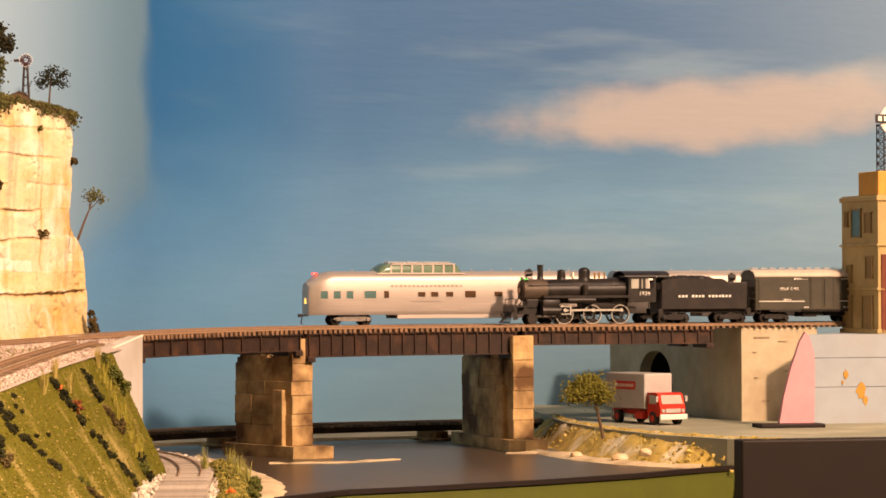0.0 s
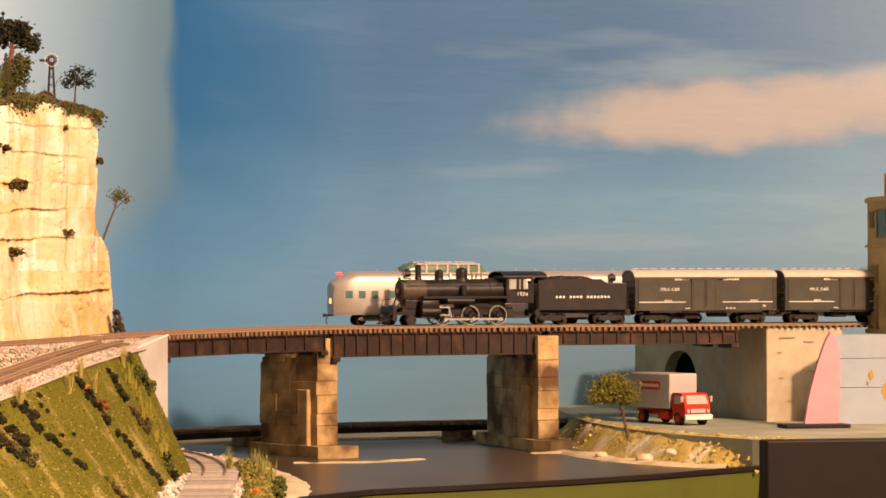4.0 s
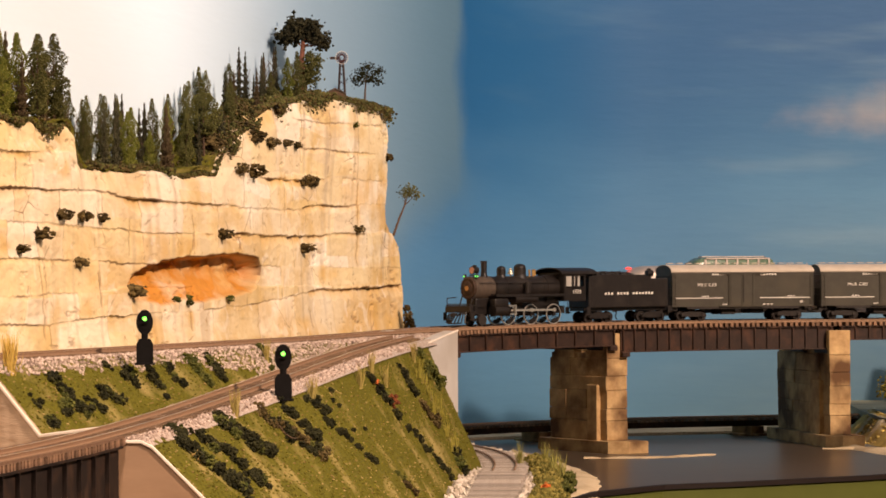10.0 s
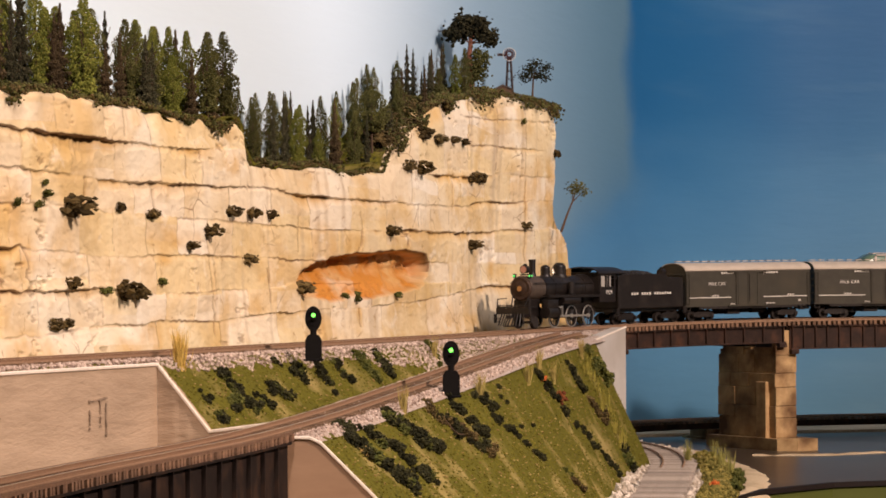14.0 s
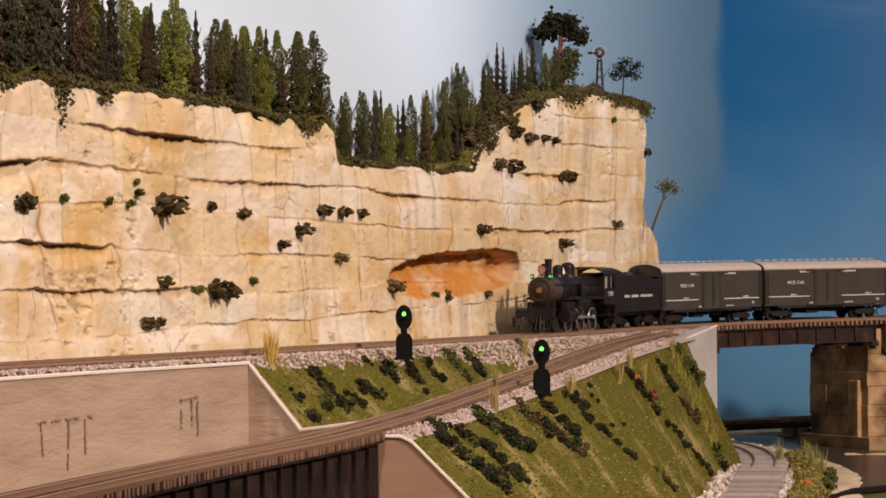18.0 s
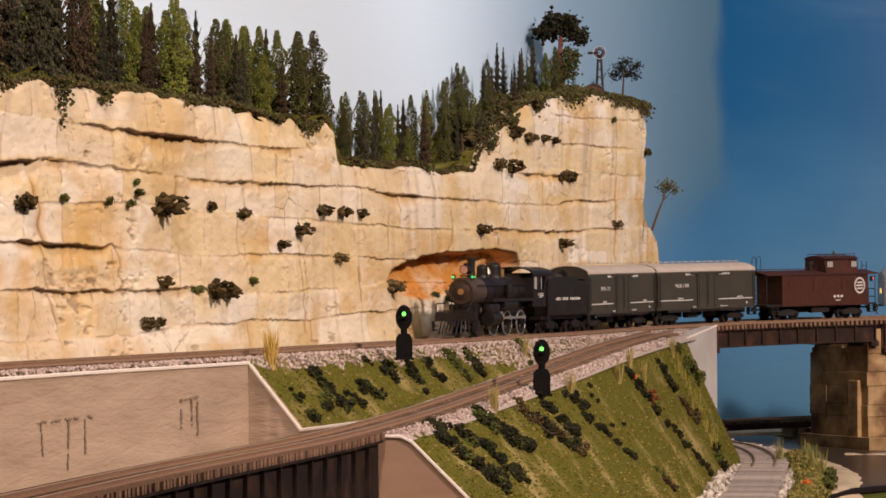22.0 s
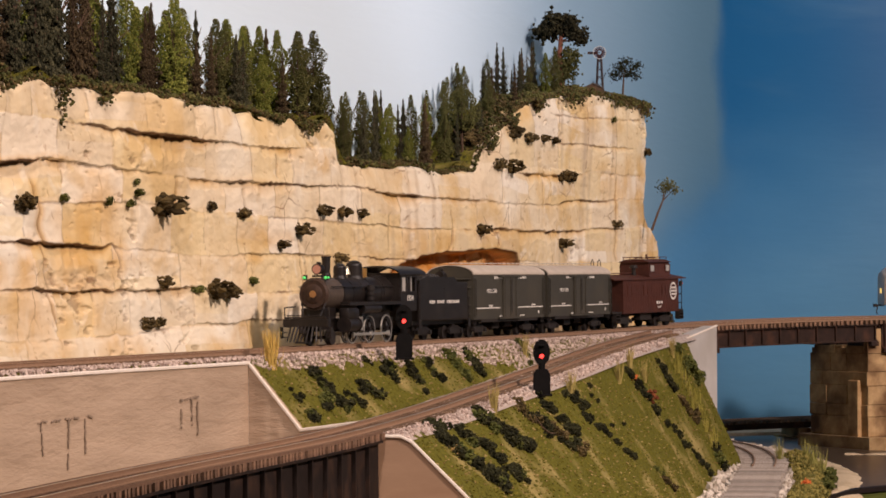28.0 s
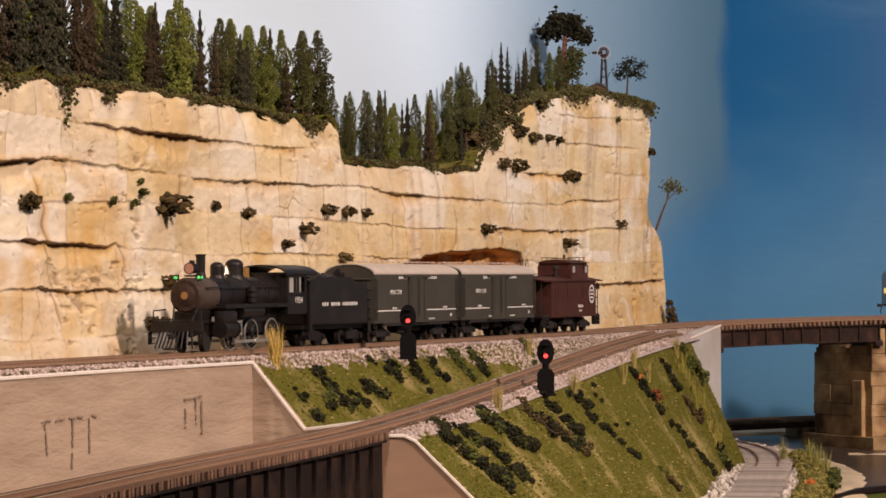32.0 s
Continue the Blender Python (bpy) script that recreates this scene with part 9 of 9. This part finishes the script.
def lorry():
    t = thing("delivery_truck", "red cab-over delivery truck with a silver box body", "truck", "", pose(0.7155, 2.655, ZB, 0, 0, -73.5) @ Matrix.Diagonal((1.06, 1.06, 1.08, 1)))
    silver = mat("silver_box", (0.50, 0.47, 0.44), (0.44, 0.41, 0.38), 0.5, 0.3, 80, 0.05)
    red = mat("red_enamel", (0.55, 0.035, 0.020), (0.48, 0.03, 0.018), 0.35, 0, 60, 0.02)
    bm = bmesh.new()
    box(bm, (-0.012, 0, 0.0285), (0.066, 0.0285, 0.0300), bevel=0.0012)
    body = part("box_body", bm, silver, t)
    for s in (-1, 1):
        bm = bmesh.new()
        box(bm, (-0.012, s * 0.0146, 0.0330), (0.036, 0.0005, 0.0072))
        plate = part("sign_panel", bm, red, body, "red sign panel")
        bars(plate, -0.024, 0.004, 0.0330, 0.0028, s * 0.0150, 9)
        bm = bmesh.new()
        box(bm, (-0.0265 if s > 0 else -0.0265, s * 0.0150, 0.0330), (0.0040, 0.0003, 0.0050), Matrix.Rotation(0.6, 4, "Y"))
        part("emblem", bm, M_WHITE, plate)
    bm = bmesh.new()
    prism(bm, [(0.0235, 0.0075), (0.0440, 0.0075), (0.0445, 0.0150), (0.0435, 0.0175), (0.0400, 0.0265), (0.0370, 0.0275), (0.0235, 0.0275)], -0.0128, 0.0128)
    cab = part("cab", bm, red, t, "red cab")
    bm = bmesh.new()
    vs = [bm.verts.new(p) for p in ((0.0442, -0.0108, 0.0182), (0.0442, 0.0108, 0.0182), (0.0410, 0.0100, 0.0256), (0.0410, -0.0100, 0.0256))]
    bm.faces.new(vs)
    for s in (-1, 1):
        f = [bm.verts.new(p) for p in ((0.0270, s * 0.0131, 0.0182), (0.0385, s * 0.0131, 0.0182), (0.0365, s * 0.0131, 0.0255), (0.0270, s * 0.0131, 0.0255))]
        bm.faces.new(f)
    part("window_glass", bm, M_PALEGLASS, cab)
    bm = bmesh.new()
    box(bm, (0.0458, 0, 0.0072), (0.0022, 0.0275, 0.0046), bevel=0.0006)
    part("bumper", bm, M_WHITE, cab, "white front bumper")
    bm = bmesh.new()
    box(bm, (0.0450, 0, 0.0125), (0.0010, 0.0150, 0.0034))
    part("grille", bm, silver, cab)
    for s in (-1, 1):
        bm = bmesh.new()
        rod(bm, (0.0446, s * 0.0100, 0.0125), (0.0456, s * 0.0100, 0.0125), 0.0016, n=12)
        part("headlight", bm, M_PALEGLASS, cab)
        bm = bmesh.new()
        box(bm, (0.0425, s * 0.0150, 0.0225), (0.0008, 0.0020, 0.0050))
        rod(bm, (0.0420, s * 0.0128, 0.0240), (0.0425, s * 0.0150, 0.0240), 0.0003, n=5)
        part("mirror", bm, silver, cab)
    bm = bmesh.new()
    box(bm, (-0.004, 0, 0.0100), (0.084, 0.0120, 0.0040))
    for s in (-1, 1):
        box(bm, (0.010, s * 0.0105, 0.0078), (0.014, 0.006, 0.0062), bevel=0.0008)
    part("chassis", bm, red, t)
    bm = bmesh.new()
    rod(bm, (0, -0.0021, 0), (0, 0.0021, 0), 0.0057, n=20)
    tyre = mesh_of("tyre", bm, M_TRUCKDARK)
    bm = bmesh.new()
    rod(bm, (0, -0.0023, 0), (0, 0.0023, 0), 0.0030, n=14)
    rim = mesh_of("rim", bm, red)
    for x, y in ((0.033, 0.0115), (0.033, -0.0115), (-0.027, 0.0115), (-0.027, -0.0115)):
        w = piece("tyre", tyre, t, pose(x, y, 0.0057))
        piece("rim", rim, w, Matrix.Identity(4))
    bm = bmesh.new()
    for s in (-1, 1):
        box(bm, (-0.0350, s * 0.0112, 0.0062), (0.0005, 0.0060, 0.0070))
    part("mud_flap", bm, M_WHITE, t)


lorry()


def building():
    b = thing("factory", "tan stucco factory with brick front and roof sign", "building", "", pose(0.9285, 2.612, 0.1057, 0, 0, 5.7))
    tan = mat("tan_stucco", (0.46, 0.33, 0.15), (0.38, 0.27, 0.12), 0.85, 0, 60, 0.15, stain=(0.30, 0.20, 0.09), stain_scale=20)
    brick = mat("dark_red_brick", (0.19, 0.055, 0.035), (0.13, 0.04, 0.028), 0.85, 0, 250, 0.2)
    H, D, Wd = 0.1300, 0.080, 0.150
    bm = bmesh.new()
    box(bm, (Wd / 2, D / 2, H / 2), (Wd, D, H))
    part("wall", bm, tan, b)
    bm = bmesh.new()
    box(bm, (Wd / 2 + 0.001, -0.0010, 0.0375), (Wd - 0.004, 0.0020, 0.073))
    part("brick_front", bm, brick, b, "dark red brick front")
    for z, h in ((0.002, 0.004), (0.0415, 0.0022), (0.0830, 0.0022), (0.1265, 0.0045)):
        bm = bmesh.new()
        box(bm, (Wd / 2, D / 2, z), (Wd + 0.004, D + 0.004, h), bevel=0.0005)
        part("cornice", bm, tan, b)
    frame_m = mat("worn_tan_frame", (0.30, 0.20, 0.09), (0.24, 0.155, 0.07), 0.8)
    for y, z, w, h in ((0.020, 0.104, 0.013, 0.018), (0.046, 0.104, 0.020, 0.026), (0.068, 0.108, 0.006, 0.014), (0.018, 0.062, 0.014, 0.020), (0.062, 0.056, 0.010, 0.016), (0.022, 0.020, 0.022, 0.030), (0.062, 0.020, 0.010, 0.030)):
        bm = bmesh.new()
        box(bm, (-0.0009, y, z - h / 2), (0.0020, w + 0.003, 0.0012))
        box(bm, (-0.0009, y, z + h / 2), (0.0020, w + 0.004, 0.0016))
        box(bm, (-0.0009, y - w / 2, z), (0.0018, 0.0010, h))
        box(bm, (-0.0009, y + w / 2, z), (0.0018, 0.0010, h))
        wn = part("window", bm, frame_m, b)
        bm = bmesh.new()
        box(bm, (-0.0004, y, z), (0.0008, w - 0.001, h - 0.001))
        part("pane", bm, M_TEALGLASS if (z > 0.1 and w > 0.015) else frame_m, wn)
    for k in range(5):
        for z in (0.022, 0.058):
            x = 0.018 + k * 0.028
            bm = bmesh.new()
            frame_box(bm, x - 0.006, x + 0.006, -0.0032, -0.0018, z - 0.010, z + 0.010, 0.001)
            box(bm, (x, -0.0030, z - 0.0108), (0.0145, 0.0026, 0.0014))
            wn = part("window", bm, frame_m, b)
            bm = bmesh.new()
            box(bm, (x, -0.0022, z), (0.010, 0.0004, 0.018))
            part("pane", bm, M_TEALGLASS, wn)
    bm = bmesh.new()
    box(bm, (0.034, 0.040, H + 0.0115), (0.050, 0.044, 0.0225), bevel=0.0008)
    part("roof_house", bm, mat("orange_stucco", (0.62, 0.31, 0.07), (0.54, 0.26, 0.06), 0.8, 0, 60, 0.1), b, "orange roof house")
    # lattice tower and round sign
    zb, zt = H + 0.0232, H + 0.068
    lat = mat("dark_lattice", (0.05, 0.05, 0.055), (0.03, 0.03, 0.035), 0.5, 0.3)
    tower = None
    bm = bmesh.new()
    for x in (0.022, 0.040):
        for y in (0.032, 0.048):
            rod(bm, (x, y, zb - 0.001), (x, y, zt), 0.0006, n=6)
    for k in range(6):
        z0, z1 = zb + k * (zt - zb) / 6, zb + (k + 1) * (zt - zb) / 6
        for y in (0.032, 0.048):
            rod(bm, (0.022, y, z0), (0.040, y, z1), 0.0004, n=5)
            rod(bm, (0.040, y, z0), (0.022, y, z1), 0.0004, n=5)
            rod(bm, (0.022, y, z1), (0.040, y, z1), 0.0004, n=5)
        for x in (0.022, 0.040):
            rod(bm, (x, 0.032, z0), (x, 0.048, z1), 0.0004, n=5)
            rod(bm, (x, 0.048, z0), (x, 0.032, z1), 0.0004, n=5)
    tower = part("sign_tower", bm, lat, b, "dark lattice tower")
    bm = bmesh.new()
    rod(bm, (0.0325, 0.029, zt + 0.004), (0.0325, 0.031, zt + 0.004), 0.0155, n=36)
    disc = part("sign_disc", bm, M_WHITE, tower, "round white sign")
    bm = bmesh.new()
    box(bm, (0.0325, 0.0280, zt + 0.0045), (0.042, 0.0018, 0.0082), bevel=0.0004)
    part("sign_band", bm, lat, disc)
    bm = bmesh.new()
    for k in range(7):
        box(bm, (0.0155 + k * 0.0057, 0.0268, zt + 0.0045), (0.0036, 0.0006, 0.0046))
    part("lettering", bm, M_WHITE, disc)


building()


motions()
